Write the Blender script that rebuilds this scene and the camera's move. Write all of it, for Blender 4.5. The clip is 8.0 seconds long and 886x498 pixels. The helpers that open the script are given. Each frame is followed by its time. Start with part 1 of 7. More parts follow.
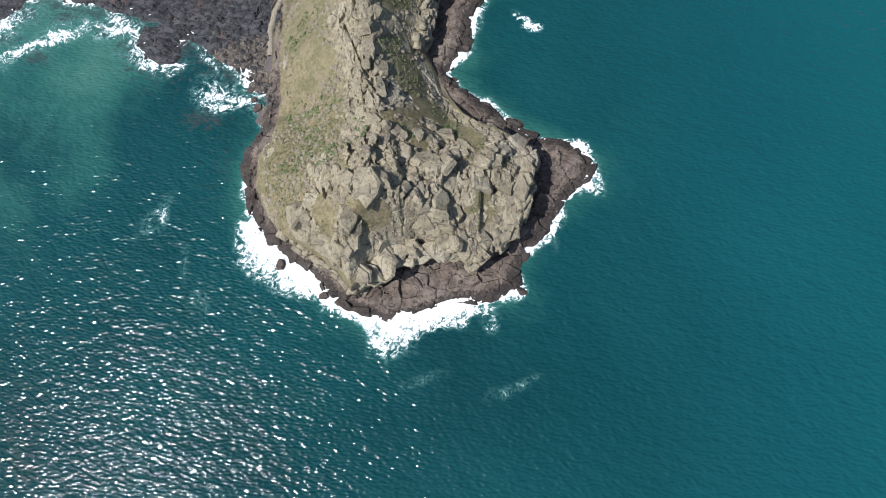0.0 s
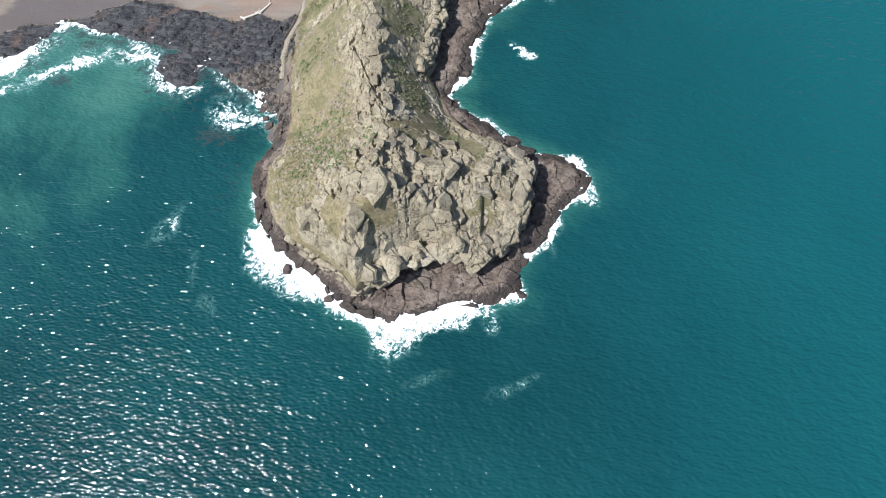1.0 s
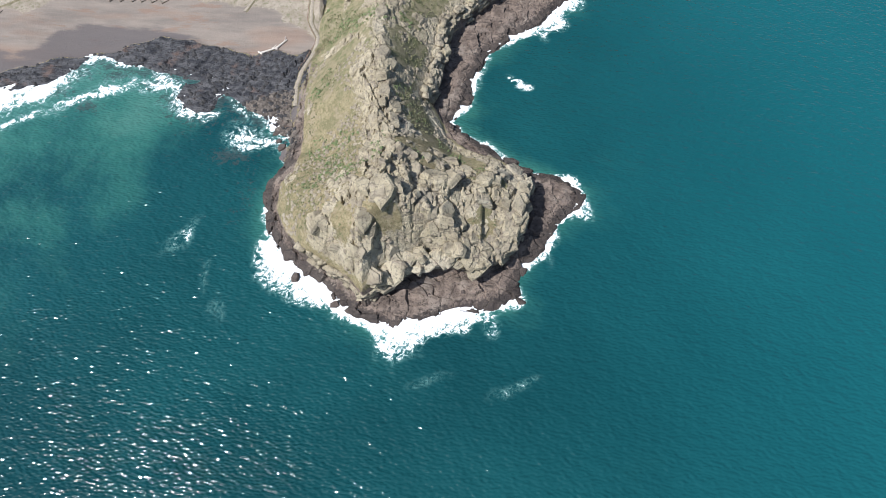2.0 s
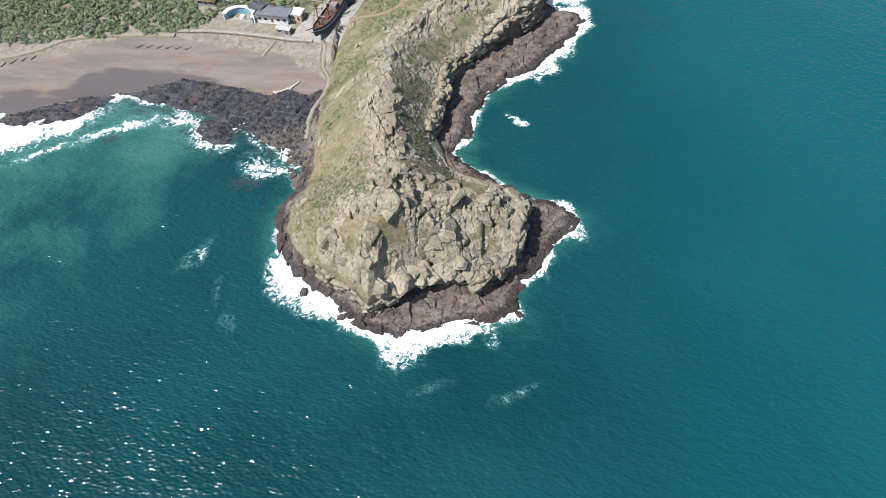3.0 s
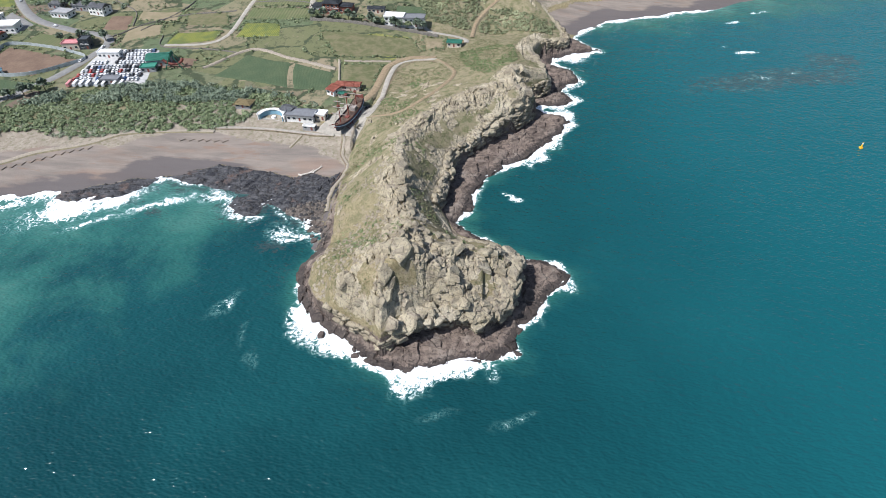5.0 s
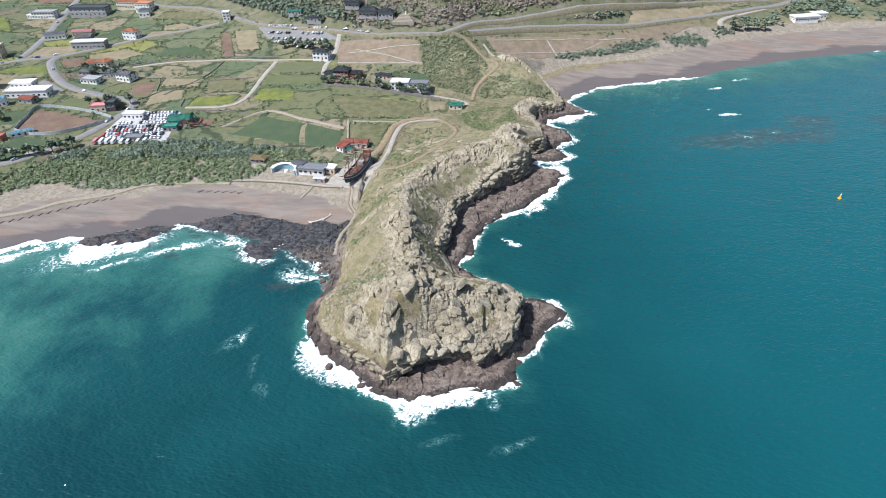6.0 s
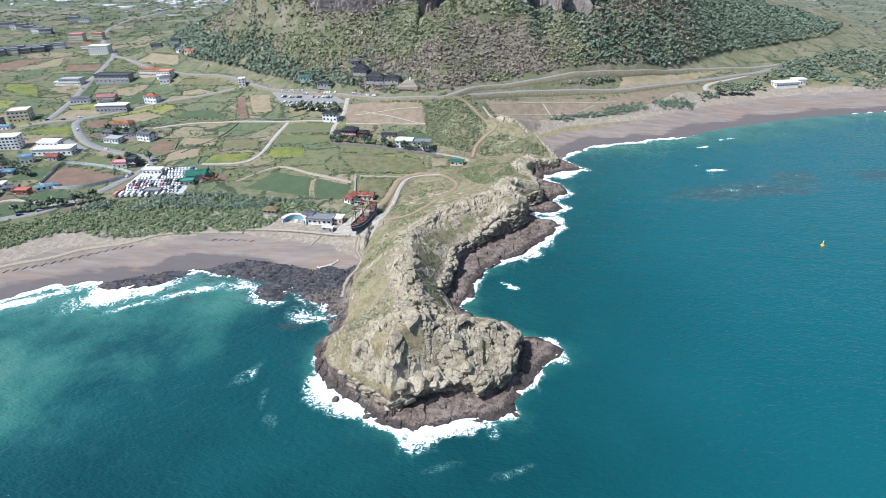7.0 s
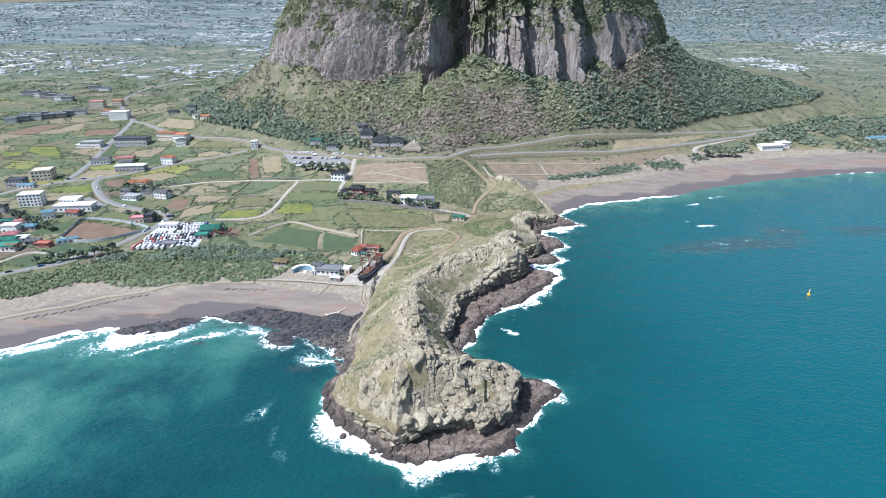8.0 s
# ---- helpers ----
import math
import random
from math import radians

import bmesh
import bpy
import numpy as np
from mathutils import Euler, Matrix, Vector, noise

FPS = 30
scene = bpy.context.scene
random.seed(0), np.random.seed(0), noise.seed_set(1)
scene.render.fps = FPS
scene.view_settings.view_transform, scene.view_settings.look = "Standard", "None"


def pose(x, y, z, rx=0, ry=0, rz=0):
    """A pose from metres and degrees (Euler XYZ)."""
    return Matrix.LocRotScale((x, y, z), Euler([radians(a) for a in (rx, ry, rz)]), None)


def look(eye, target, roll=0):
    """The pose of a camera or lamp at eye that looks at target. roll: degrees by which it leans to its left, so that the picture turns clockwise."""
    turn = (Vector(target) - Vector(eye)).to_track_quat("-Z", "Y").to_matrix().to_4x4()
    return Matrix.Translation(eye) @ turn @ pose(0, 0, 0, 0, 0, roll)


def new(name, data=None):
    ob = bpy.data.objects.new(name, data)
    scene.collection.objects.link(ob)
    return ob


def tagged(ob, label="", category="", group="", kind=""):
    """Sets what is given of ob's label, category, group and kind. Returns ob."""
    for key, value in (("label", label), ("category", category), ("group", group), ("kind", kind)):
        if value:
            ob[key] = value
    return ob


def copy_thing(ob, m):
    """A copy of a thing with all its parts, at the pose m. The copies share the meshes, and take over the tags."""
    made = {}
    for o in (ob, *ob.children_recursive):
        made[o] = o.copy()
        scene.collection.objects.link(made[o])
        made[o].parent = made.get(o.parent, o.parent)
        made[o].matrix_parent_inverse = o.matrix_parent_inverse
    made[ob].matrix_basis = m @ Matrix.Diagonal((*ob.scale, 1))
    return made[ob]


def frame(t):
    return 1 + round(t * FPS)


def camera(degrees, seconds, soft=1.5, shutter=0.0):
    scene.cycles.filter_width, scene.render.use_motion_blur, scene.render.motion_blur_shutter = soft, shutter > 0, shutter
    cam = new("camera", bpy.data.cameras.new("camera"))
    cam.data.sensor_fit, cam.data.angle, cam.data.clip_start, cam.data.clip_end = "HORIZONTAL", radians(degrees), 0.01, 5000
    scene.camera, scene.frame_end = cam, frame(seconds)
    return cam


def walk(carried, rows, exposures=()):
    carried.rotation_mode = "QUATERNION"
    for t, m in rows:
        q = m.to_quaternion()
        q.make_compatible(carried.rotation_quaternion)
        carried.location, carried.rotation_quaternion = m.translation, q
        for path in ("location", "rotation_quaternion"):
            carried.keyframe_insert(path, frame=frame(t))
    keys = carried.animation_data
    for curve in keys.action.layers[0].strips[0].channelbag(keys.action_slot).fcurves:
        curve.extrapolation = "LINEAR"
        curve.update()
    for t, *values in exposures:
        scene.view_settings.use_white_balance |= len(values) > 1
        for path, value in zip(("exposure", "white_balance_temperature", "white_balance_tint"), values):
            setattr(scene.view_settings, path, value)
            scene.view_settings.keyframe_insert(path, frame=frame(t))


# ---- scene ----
cam = camera(73.8, 8.0, soft=0.35)
PATH = [
    (0, (0.645, 0.128, 185.75), (0.494, 0.698, 183.839), -9.6),
    (0.5, (0.15, -10.307, 185.865), (0.002, -9.633, 183.987), -7.0),
    (1, (-0.203, -20.92, 185.875), (-0.348, -20.143, 184.038), -5.3),
    (1.5, (-0.012, -31.436, 186.07), (-0.16, -30.56, 184.278), -4.1),
    (3, (0.941, -62.919, 185.79), (0.778, -61.759, 184.168), -2.4),
    (3.5, (1.725, -72.998, 185.644), (1.554, -71.751, 184.09), -2.2),
    (4, (2.237, -83.408, 185.745), (2.06, -82.092, 184.249), -2.1),
    (4.5, (2.518, -93.53, 185.935), (2.336, -92.133, 184.516), -1.8),
    (6, (4.805, -124.077, 185.075), (4.599, -122.456, 183.923), -1.5),
    (6.5, (5.745, -134.02, 184.742), (5.532, -132.338, 183.681), -1.5),
    (7, (6.948, -144.19, 184.626), (6.727, -142.455, 183.657), -1.5),
    (7.5, (7.386, -154.509, 184.79), (7.161, -152.725, 183.916), -1.4),
    (8, (8.264, -164.892, 184.757), (8.033, -163.063, 183.981), -1.4),
]
EXPOSURE = 0.43
walk(cam, [(t, look(eye, target, roll)) for t, eye, target, roll in PATH], [(0.0, EXPOSURE + 0.06, 5950.0, 11.0), (0.5, EXPOSURE + 0.34, 5950.0, 10.0), (1.2, EXPOSURE + 0.36, 5950.0, 10.5), (4.5, EXPOSURE + 0.3, 5950.0, 12.0), (8.0, EXPOSURE + 0.55, 5500.0, 12.0)])

# ---------------------------------------------------------------- light
SUN_FROM = Vector((-640, -440, 1120)).normalized()      # towards the sun
sun_el = math.asin(SUN_FROM.z)
sun_az = math.atan2(SUN_FROM.x, SUN_FROM.y)
world = bpy.data.worlds.new("sky")
scene.world = world
world.use_nodes = True
wn = world.node_tree
sky = wn.nodes.new("ShaderNodeTexSky")
sky.sky_type, sky.sun_disc = "NISHITA", False
sky.sun_elevation, sky.sun_rotation = sun_el, sun_az
sky.air_density, sky.dust_density, sky.altitude = 1.2, 1.6, 50
wn.nodes["Background"].inputs["Strength"].default_value = 0.07
wn.links.new(sky.outputs[0], wn.nodes["Background"].inputs["Color"])
sun = new("sun", bpy.data.lights.new("sun", "SUN"))
sun.data.energy, sun.data.angle, sun.data.color = 3.85, radians(0.53), (1.0, 0.955, 0.88)
sun.matrix_world = look(SUN_FROM * 800, (0, 0, 0))

# ---------------------------------------------------------------- numpy noise and plan geometry


def hash2(ix, iy, seed):
    n = (ix.astype(np.int64) * 374761393 + iy.astype(np.int64) * 668265263 + seed * 974634777) & 0x7FFFFFFF
    n = ((n ^ (n >> 13)) * 1274126177) & 0x7FFFFFFF
    n = ((n ^ (n >> 16)) * 1103515245 + 12345) & 0x7FFFFFFF
    return ((n >> 8) & 0xFFFF) / 65535.0


def value_noise(x, y, seed=0):
    ix, iy = np.floor(x), np.floor(y)
    fx, fy = x - ix, y - iy
    fx, fy = fx * fx * (3 - 2 * fx), fy * fy * (3 - 2 * fy)
    a, b = hash2(ix, iy, seed), hash2(ix + 1, iy, seed)
    c, d = hash2(ix, iy + 1, seed), hash2(ix + 1, iy + 1, seed)
    return (a + (b - a) * fx) * (1 - fy) + (c + (d - c) * fx) * fy


def fbm(x, y, size, octaves=4, seed=0, rough=0.5):
    total, amp, s = 0.0, 1.0, 0.0
    for k in range(octaves):
        total = total + amp * (value_noise(x / size + 17.3 * k, y / size - 9.1 * k, seed + k) - 0.5)
        s += amp
        amp *= rough
        size *= 0.5
    return total / s * 2


def facets(x, y, size, seed, tilt=0.35, lean=(0.0, 0.0), crack=0.18):
    """Broken rock: each irregular cell is a tilted slab with its own level; gives level in -1..1 and nearness to a crack."""
    gx, gy = x / size, y / size
    ix, iy = np.floor(gx), np.floor(gy)
    best = np.full(x.shape, 9.0)
    second = np.full(x.shape, 9.0)
    level = np.zeros(x.shape)
    for dx in (-1, 0, 1):
        for dy in (-1, 0, 1):
            cx, cy = ix + dx, iy + dy
            px, py = cx + hash2(cx, cy, seed), cy + hash2(cx, cy, seed + 1)
            ex, ey = gx - px, gy - py
            d = ex * ex + ey * ey
            tx, ty = hash2(cx, cy, seed + 2) - 0.5, hash2(cx, cy, seed + 3) - 0.5
            lv = (hash2(cx, cy, seed + 4) - 0.5) * 2 + 2 * tilt * (tx * ex + ty * ey) * 2 + lean[0] * ex + lean[1] * ey
            near = d < best
            second = np.where(near, best, np.minimum(second, d))
            level = np.where(near, lv, level)
            best = np.where(near, d, best)
    return level, np.clip((np.sqrt(second) - np.sqrt(best)) / crack, 0, 1)


def smooth(x, a, b):
    t = np.clip((x - a) / (b - a), 0, 1)
    return t * t * (3 - 2 * t)


def line_distance(x, y, pts, closed=False):
    """Distance to a polyline, the place along it (in points) and the side (positive: left of its direction)."""
    best = np.full(x.shape, 1e12)
    along = np.zeros(x.shape)
    side = np.zeros(x.shape)
    n = len(pts)
    for i in range(n if closed else n - 1):
        ax, ay = pts[i][0], pts[i][1]
        bx, by = pts[(i + 1) % n][0], pts[(i + 1) % n][1]
        vx, vy = bx - ax, by - ay
        wx, wy = x - ax, y - ay
        t = np.clip((wx * vx + wy * vy) / (vx * vx + vy * vy), 0, 1)
        ex, ey = wx - t * vx, wy - t * vy
        d = ex * ex + ey * ey
        near = d < best
        best = np.where(near, d, best)
        along = np.where(near, i + t, along)
        side = np.where(near, np.sign(vx * wy - vy * wx), side)
    return np.sqrt(best), along, side


def inside(x, y, pts):
    """Signed distance to a closed outline, positive inside."""
    d = line_distance(x, y, pts, True)[0]
    c = np.zeros(x.shape, bool)
    n = len(pts)
    for i in range(n):
        ax, ay = pts[i][0], pts[i][1]
        bx, by = pts[(i + 1) % n][0], pts[(i + 1) % n][1]
        if ay != by:
            c ^= ((ay > y) != (by > y)) & (x < (bx - ax) * (y - ay) / (by - ay) + ax)
    return np.where(c, d, -d)


# ---------------------------------------------------------------- plan of the coast
SHORE_WEST = [(-20000, -2500), (-1500, -420), (-700, -190), (-480, -40), (-380, 35), (-320, 78), (-286, 104), (-262, 122), (-245, 129), (-236, 128), (-229, 122), (-214, 124),
              (-200, 131), (-191, 140), (-188, 146), (-181, 149), (-170, 146), (-159, 144), (-151, 141), (-136, 139), (-130, 138), (-129, 134), (-136, 132), (-138, 127), (-134, 122), (-127, 119), (-122, 120),
              (-121, 128), (-118, 131), (-113, 129), (-109, 125), (-100, 119), (-95, 117), (-91, 112), (-84, 108), (-82, 105), (-85, 101), (-85, 98), (-82, 94)]
SHORE_HEAD = [(-87, 87), (-88, 81), (-86, 72), (-80, 62), (-75, 56), (-64, 46), (-54, 39), (-42, 33), (-30, 29), (-20, 32), (-9, 36), (3, 39), (14, 43),
              (11, 50), (16, 60), (22, 69), (27, 78), (33, 83), (34, 90), (30, 97), (21, 99), (12, 101), (4, 105), (-4, 111), (-13, 117), (-18, 122)]
SHORE_EAST = [(-13, 127), (-12, 140), (-11, 149), (-7, 161), (1, 171), (13, 179), (20, 189), (28, 199), (35, 210), (41, 224), (40, 234), (27, 235), (21, 243), (36, 245),
              (49, 253), (36, 264), (40, 272), (52, 281), (47, 295), (33, 308), (36, 317), (54, 325), (70, 332), (56, 346), (50, 357), (57, 366), (80, 387)]
SHORE_FAR = [(114, 402), (166, 419), (199, 441), (259, 472), (320, 494), (372, 508), (430, 520), (560, 530), (900, 480), (2200, 300), (20000, 200), (20000, 20000), (-20000, 20000)]
COAST = SHORE_WEST + SHORE_HEAD + SHORE_EAST + SHORE_FAR
# foot of the rock mass that stands on the wave-cut shelf
BODY = [(-77, 88), (-81, 83), (-80, 71), (-73, 60), (-65, 52), (-57, 48), (-46, 42), (-40, 36), (-36, 39), (-33.5, 44.5), (-29, 48), (-21, 51.5), (-10, 52), (-2, 49.5), (4.5, 56), (11, 65), (12, 74), (13, 86),
        (8, 92), (-5, 98), (-14, 106), (-21, 118), (-27, 126), (-25, 145), (-24, 166), (-16, 179), (0, 200), (15, 213), (21, 228), (11, 244),
        (31, 256), (28, 275), (20, 297), (26, 318), (45, 330), (46, 345), (36, 365), (20, 395), (-40, 410), (-75, 300), (-80, 240), (-86, 200), (-84, 173), (-84, 150), (-81, 124), (-77, 104)]
# crests: x, y, height, fall to the left of the line, fall to the right of the line (metres per metre)
CREST_SPINE = [(-43, 38, 19, 0.55, 1.6), (-39, 46, 26, 0.5, 1.5), (-38, 54, 32, 0.55, 1.2), (-35, 63, 37, 0.6, 0.75), (-34, 80, 31, 0.5, 0.7), (-41, 104, 25, 0.7, 1.1),
               (-46, 122, 27, 0.6, 1.25), (-48, 137, 28, 0.75, 1.1), (-51, 153, 27, 0.9, 0.75), (-47, 176, 24, 0.55, 0.7), (-33, 197, 23.5, 0.28, 0.75)]
CREST_HEAD = [(-35, 63, 34, 0.6, 0.75), (-20, 70, 27.5, 0.6, 0.72), (-3, 77, 21.5, 0.55, 0.42), (11, 72, 14.5, 0.4, 0.3)]
CREST_NORTH = [(-33, 197, 23.5, 0.3, 0.75), (-16, 212, 25, 0.25, 0.75), (3, 224, 25, 0.22, 0.5), (6, 244, 25, 0.22, 0.4), (2, 270, 20, 0.14, 0.25), (6, 300, 17, 0.14, 0.25), (22, 335, 12, 0.2, 0.25), (14, 372, 22, 0.2, 0.3), (0, 395, 26, 0.2, 0.3)]
FOOT = [(-470, 640), (-395, 565), (-313, 520), (-182, 432), (-100, 398), (-45, 396), (5, 440), (75, 478), (150, 530), (260, 640), (420, 740), (520, 880), (450, 1060), (200, 1220), (-150, 1180), (-420, 980), (-500, 780)]
CLIFF = [(-340, 648), (-318, 604), (-290, 580), (-262, 568), (-232, 550), (-219, 541), (-185, 541), (-150, 547), (-110, 541), (-84, 537), (-78, 558), (-66, 588), (-58, 590), (-50, 568), (-40, 554), (-10, 550), (16, 548), (20, 563), (40, 557), (54, 553), (59, 570),
         (72, 563), (86, 559), (92, 592), (106, 594), (126, 590), (133, 614), (152, 618), (172, 634), (205, 680), (228, 740), (200, 830), (100, 920), (-80, 940), (-230, 880), (-310, 760), (-345, 690)]
# level of the foot of the cliffs: x, height
CLIFF_FOOT = [(-340, 116), (-292, 118), (-270, 120), (-236, 117), (-220, 100), (-175, 105), (-160, 100), (-140, 106), (-100, 110), (-97, 97), (-79, 99), (-66, 118), (-56, 125), (-33, 124), (0, 114), (19, 108), (58, 98), (84, 89), (92, 104), (108, 116), (131, 101), (145, 116), (163, 121), (228, 126)]


def crest(x, y, pts):
    d, along, side = line_distance(x, y, pts)
    i = np.arange(len(pts))
    top = np.interp(along, i, [p[2] for p in pts])
    fall = np.where(side > 0, np.interp(along, i, [p[3] for p in pts]), np.interp(along, i, [p[4] for p in pts]))
    return top - fall * d * d / (d + 3.0), d


def terrain(x, y, masks=False):
    """Height of the land at plan places; with masks also what covers it."""
    x, y = np.asarray(x, float), np.asarray(y, float)
    wob = fbm(x, y, 9, 3, 5)
    near = (np.abs(x) < 420) & (y < 600)
    sd = inside(x, y, COAST) + np.where(near, wob * 2.0, 0)
    plain = np.interp(sd, [-400, -60, -4, 0, 6, 14, 52, 72, 100, 600, 1500, 3000, 4000, 4600], [-12, -6, -1.2, 0.0, 0.6, 1.1, 4.0, 6.2, 8.2, 25, 44, 92, 165, 235])
    s = inside(x, y, FOOT)
    rockd = np.maximum(-inside(x, y, CLIFF), 0)
    up = np.clip(s, 0, 900) / (np.clip(s, 0, 900) + rockd + 1e-6)
    rise = 108 + (np.interp(x, [p[0] for p in CLIFF_FOOT], [p[1] for p in CLIFF_FOOT]) - 108) * up ** 4 - 24 - plain + fbm(x, y, 70, 3, 35) * 5
    skirt = np.where(s < 0, 24 * np.exp(np.minimum(s, 0) / 62.0), 24 + rise * up ** np.where(x > 180, 0.85, 1.1))
    skirt = skirt * smooth(sd, 10, 90) * np.where(s > -320, 1, 0)
    z = plain + skirt + np.where(sd > 90, fbm(x, y, 60, 3, 31) * 1.6, 0) + np.where(s > 10, fbm(x, y, 45, 4, 33) * np.clip(s / 12, 0, 7), 0)
    body = inside(x, y, BODY)
    h1, d1 = crest(x, y, CREST_SPINE)
    h2, d2 = crest(x, y, CREST_HEAD)
    h3, d3 = crest(x, y, CREST_NORTH)
    top = np.maximum(np.maximum(h1, h2), h3)
    dc = np.minimum(np.minimum(d1, d2), d3)
    tosea = np.where(body > 0, line_distance(x, y, BODY[-5:] + BODY[:38])[0], body)
    # dry cliffs, lower and softer on the sandy side
    westside = smooth(-x + 0 * y, 55, 80)
    edge = np.maximum(tosea + wob * 1.2, 0)
    wall = np.clip(7.0 + 3.0 * smooth(x, -46, -36) + fbm(x, y, 14, 2, 9) * 5, 3 + 4 * smooth(x, -46, -36), 14) * (1 - westside) * np.where(y < 300, 1.0, 0.6)
    lip = 3.4 + np.minimum(edge * 7, wall) + (1.0 + 1.2 * (1 - westside)) * np.maximum(edge - wall / 7, 0)
    rockz = np.minimum(np.maximum(top, 3.0), lip)
    # what is bare rock
    steep = 1 - westside * 0.8
    bare = np.clip(1.15 - dc / np.where(y < 90, 26.0, 11.0) + fbm(x, y, 14, 3, 8) * 0.9, 0, 1) * smooth(-x, -60, 0)
    bare = np.maximum(bare, smooth(x + 0.5 * (y - 60), -44, -30) * (y < 92) * smooth(90 - y + fbm(x, y, 12, 2, 3) * 8 + (x + 10) * 0.1, 4, 10))
    side3 = line_distance(x, y, CREST_NORTH)[2]
    seaward = ((side3 < 0) & (y > 185) | (x > -46) & (y <= 185) & (y > 125)) & (y < 330)
    bare = np.maximum(bare, seaward * smooth(fbm(x, y, 9, 3, 57) + 0.2 - 0.35 * smooth(dc, 3, 9) * smooth(tosea, 5, 12), 0.1, 0.3) * 0.7)
    bare = np.maximum(bare, smooth(9 - tosea, 0, 5) * steep * (y < 400))
    bare = np.maximum(bare, smooth(60 - y + fbm(x, y, 10, 2, 7) * 6, 0, 8) * smooth(x, -70, -48))
    bare = np.maximum(bare, smooth(fbm(x, y, 7, 3, 19), 0.15, 0.4) * 0.8 * (y < 260))
    bare = bare * smooth(-1.0 + body, 0, 2) * (1 - smooth(y, 250, 300) * smooth(10 - body, -8, 6) * 0)
    bare = bare * (1 - 0.8 * smooth(fbm(x, y, 8, 3, 56), 0.1, 0.32) * smooth(tosea, 3, 8) * smooth(37 - top, 0, 4) * (y < 96))
    bare = np.where((y > 245) & (body > 14), bare * 0.25, bare)
    bare = np.where(y < 140, bare * (1 - 0.75 * smooth(-x - 46 - 0.1 * (y - 60), 0, 12) * smooth(fbm(x, y, 11, 2, 55), -0.5, 0.1)), bare)
    kink = fbm(x, y, 3.2, 2, 12) * 0.5
    f0, c0 = facets(x + y * 0.25 + wob * 1.5, y * 0.6, 11.0, 30, 0.5, (1.2, -0.5), 0.045)
    f1, c1 = facets(x + wob + kink + y * 0.15, y * 0.62 + kink, 5.0, 40, 0.8, (1.6, -0.4), 0.075)
    f2, c2 = facets(x + y * 0.3 + wob + kink, y * 0.7 - x * 0.3, 2.2, 50, 0.9, (1.3, 0.0), 0.16)
    inb = smooth(body, 0.0, 1.5)
    calm = 0.4 + 0.6 * smooth(edge, 3, 13)
    layers = rockz + bare * calm * np.where(y > 110, 0.75, 1.0) * (f0 * 0.75 + f1 * 0.8 + f2 * 0.42 - (1 - c0) * 1.7 - (1 - c1) * 1.1 - (1 - c2) * 0.4)
    steps = np.floor(layers / 2.2) * 2.2 + 2.2 * smooth(layers / 2.2 - np.floor(layers / 2.2), 0.45, 0.7)
    rockz = rockz * (1 - bare) + bare * (layers + 0.45 * (calm - 0.35) * (steps - layers)) + (1 - bare) * fbm(x, y, 6, 3, 77) * 0.45
    # the shelf that the waves have cut
    shelf_w = (1 - inb) * smooth(x + np.where(y > 96, -6, 0), -92, -86) * (y < 352) * (sd > -2.5) * (body > -48) * (1 - smooth(sd, 24, 32))
    f3, c3 = facets(x * 0.8 + kink, y + kink, 4.2, 60, 0.7, (0.5, 0.3), 0.1)
    shelfz = np.clip(0.2 + 0.42 * np.maximum(sd, 0), 0, 2.9) + f3 * 0.6 - (1 - c3) * 0.45 + fbm(x, y, 8, 4, 62) * 1.1
    shelfz = np.where(sd < 0, shelfz * 0.3 + sd * 0.5, shelfz)
    inland = np.maximum(z, np.where(y > 165, np.minimum(top, 26) - 0.2 - 60 * (1 - smooth(sd, 8, 60)), -99))
    inner = smooth(tosea, 15, 40) * smooth(y, 160, 200)
    z = np.where(body > 0, np.maximum(rockz, inland * inner), inland * (1 - shelf_w) + shelfz * shelf_w)
    # black lava tongue and stacks at the end of the sand
    LAVA = [(-236, 124), (-230, 131), (-208, 137), (-197, 146), (-176, 151), (-170, 156), (-156, 159), (-142, 160), (-129, 158), (-119, 155), (-111, 151), (-105, 152), (-100, 155), (-93, 154), (-85, 154), (-83, 140), (-85, 127), (-84, 116), (-81, 106), (-92, 102), (-104, 112), (-133, 114), (-160, 134), (-205, 126)]
    lava_d = inside(x, y, LAVA) + fbm(x, y, 12, 3, 90) * 4
    lava = smooth(lava_d, -2, 2) * (body < 0)
    ropes = value_noise((x * 0.55 + y * 0.84) / 14 + wob * 0.12, (x * 0.84 - y * 0.55) / 2.1 + wob * 0.5, 74)
    f4, c4 = facets(x + y * 0.6, y * 1.4 - x * 0.5, 3.4, 70, 0.7, (0.3, 0.0), 0.12)
    rubble = lava * smooth(x * 0.62 - y + 188 + fbm(x, y, 14, 3, 92) * 7, -4, 4)
    z = z + lava * (0.85 + f4 * 0.4 - (1 - c4) * 0.4 + (ropes - 0.5) * 1.5 * (1 - rubble) + fbm(x, y, 9, 3, 91) * 0.9) * smooth(sd, -2.5, 2.0)
    if not masks:
        return z
    shelf = np.maximum(shelf_w * smooth(sd, -3, 0), smooth(3.4 - z + wob, 0, 1.6) * inb * smooth(x, -90, -80))
    sand = smooth(sd, -3, 0) * smooth(np.where(x < 0, 46, np.interp(x, [100, 200, 400], [40, 52, 62])) + fbm(x, y, 18, 3, 14) * 5 - sd, 0, 5) * (1 - inb) * (1 - shelf_w) * (1 - lava)
    sand = np.where((y > 360) | (x < -80), sand, 0)
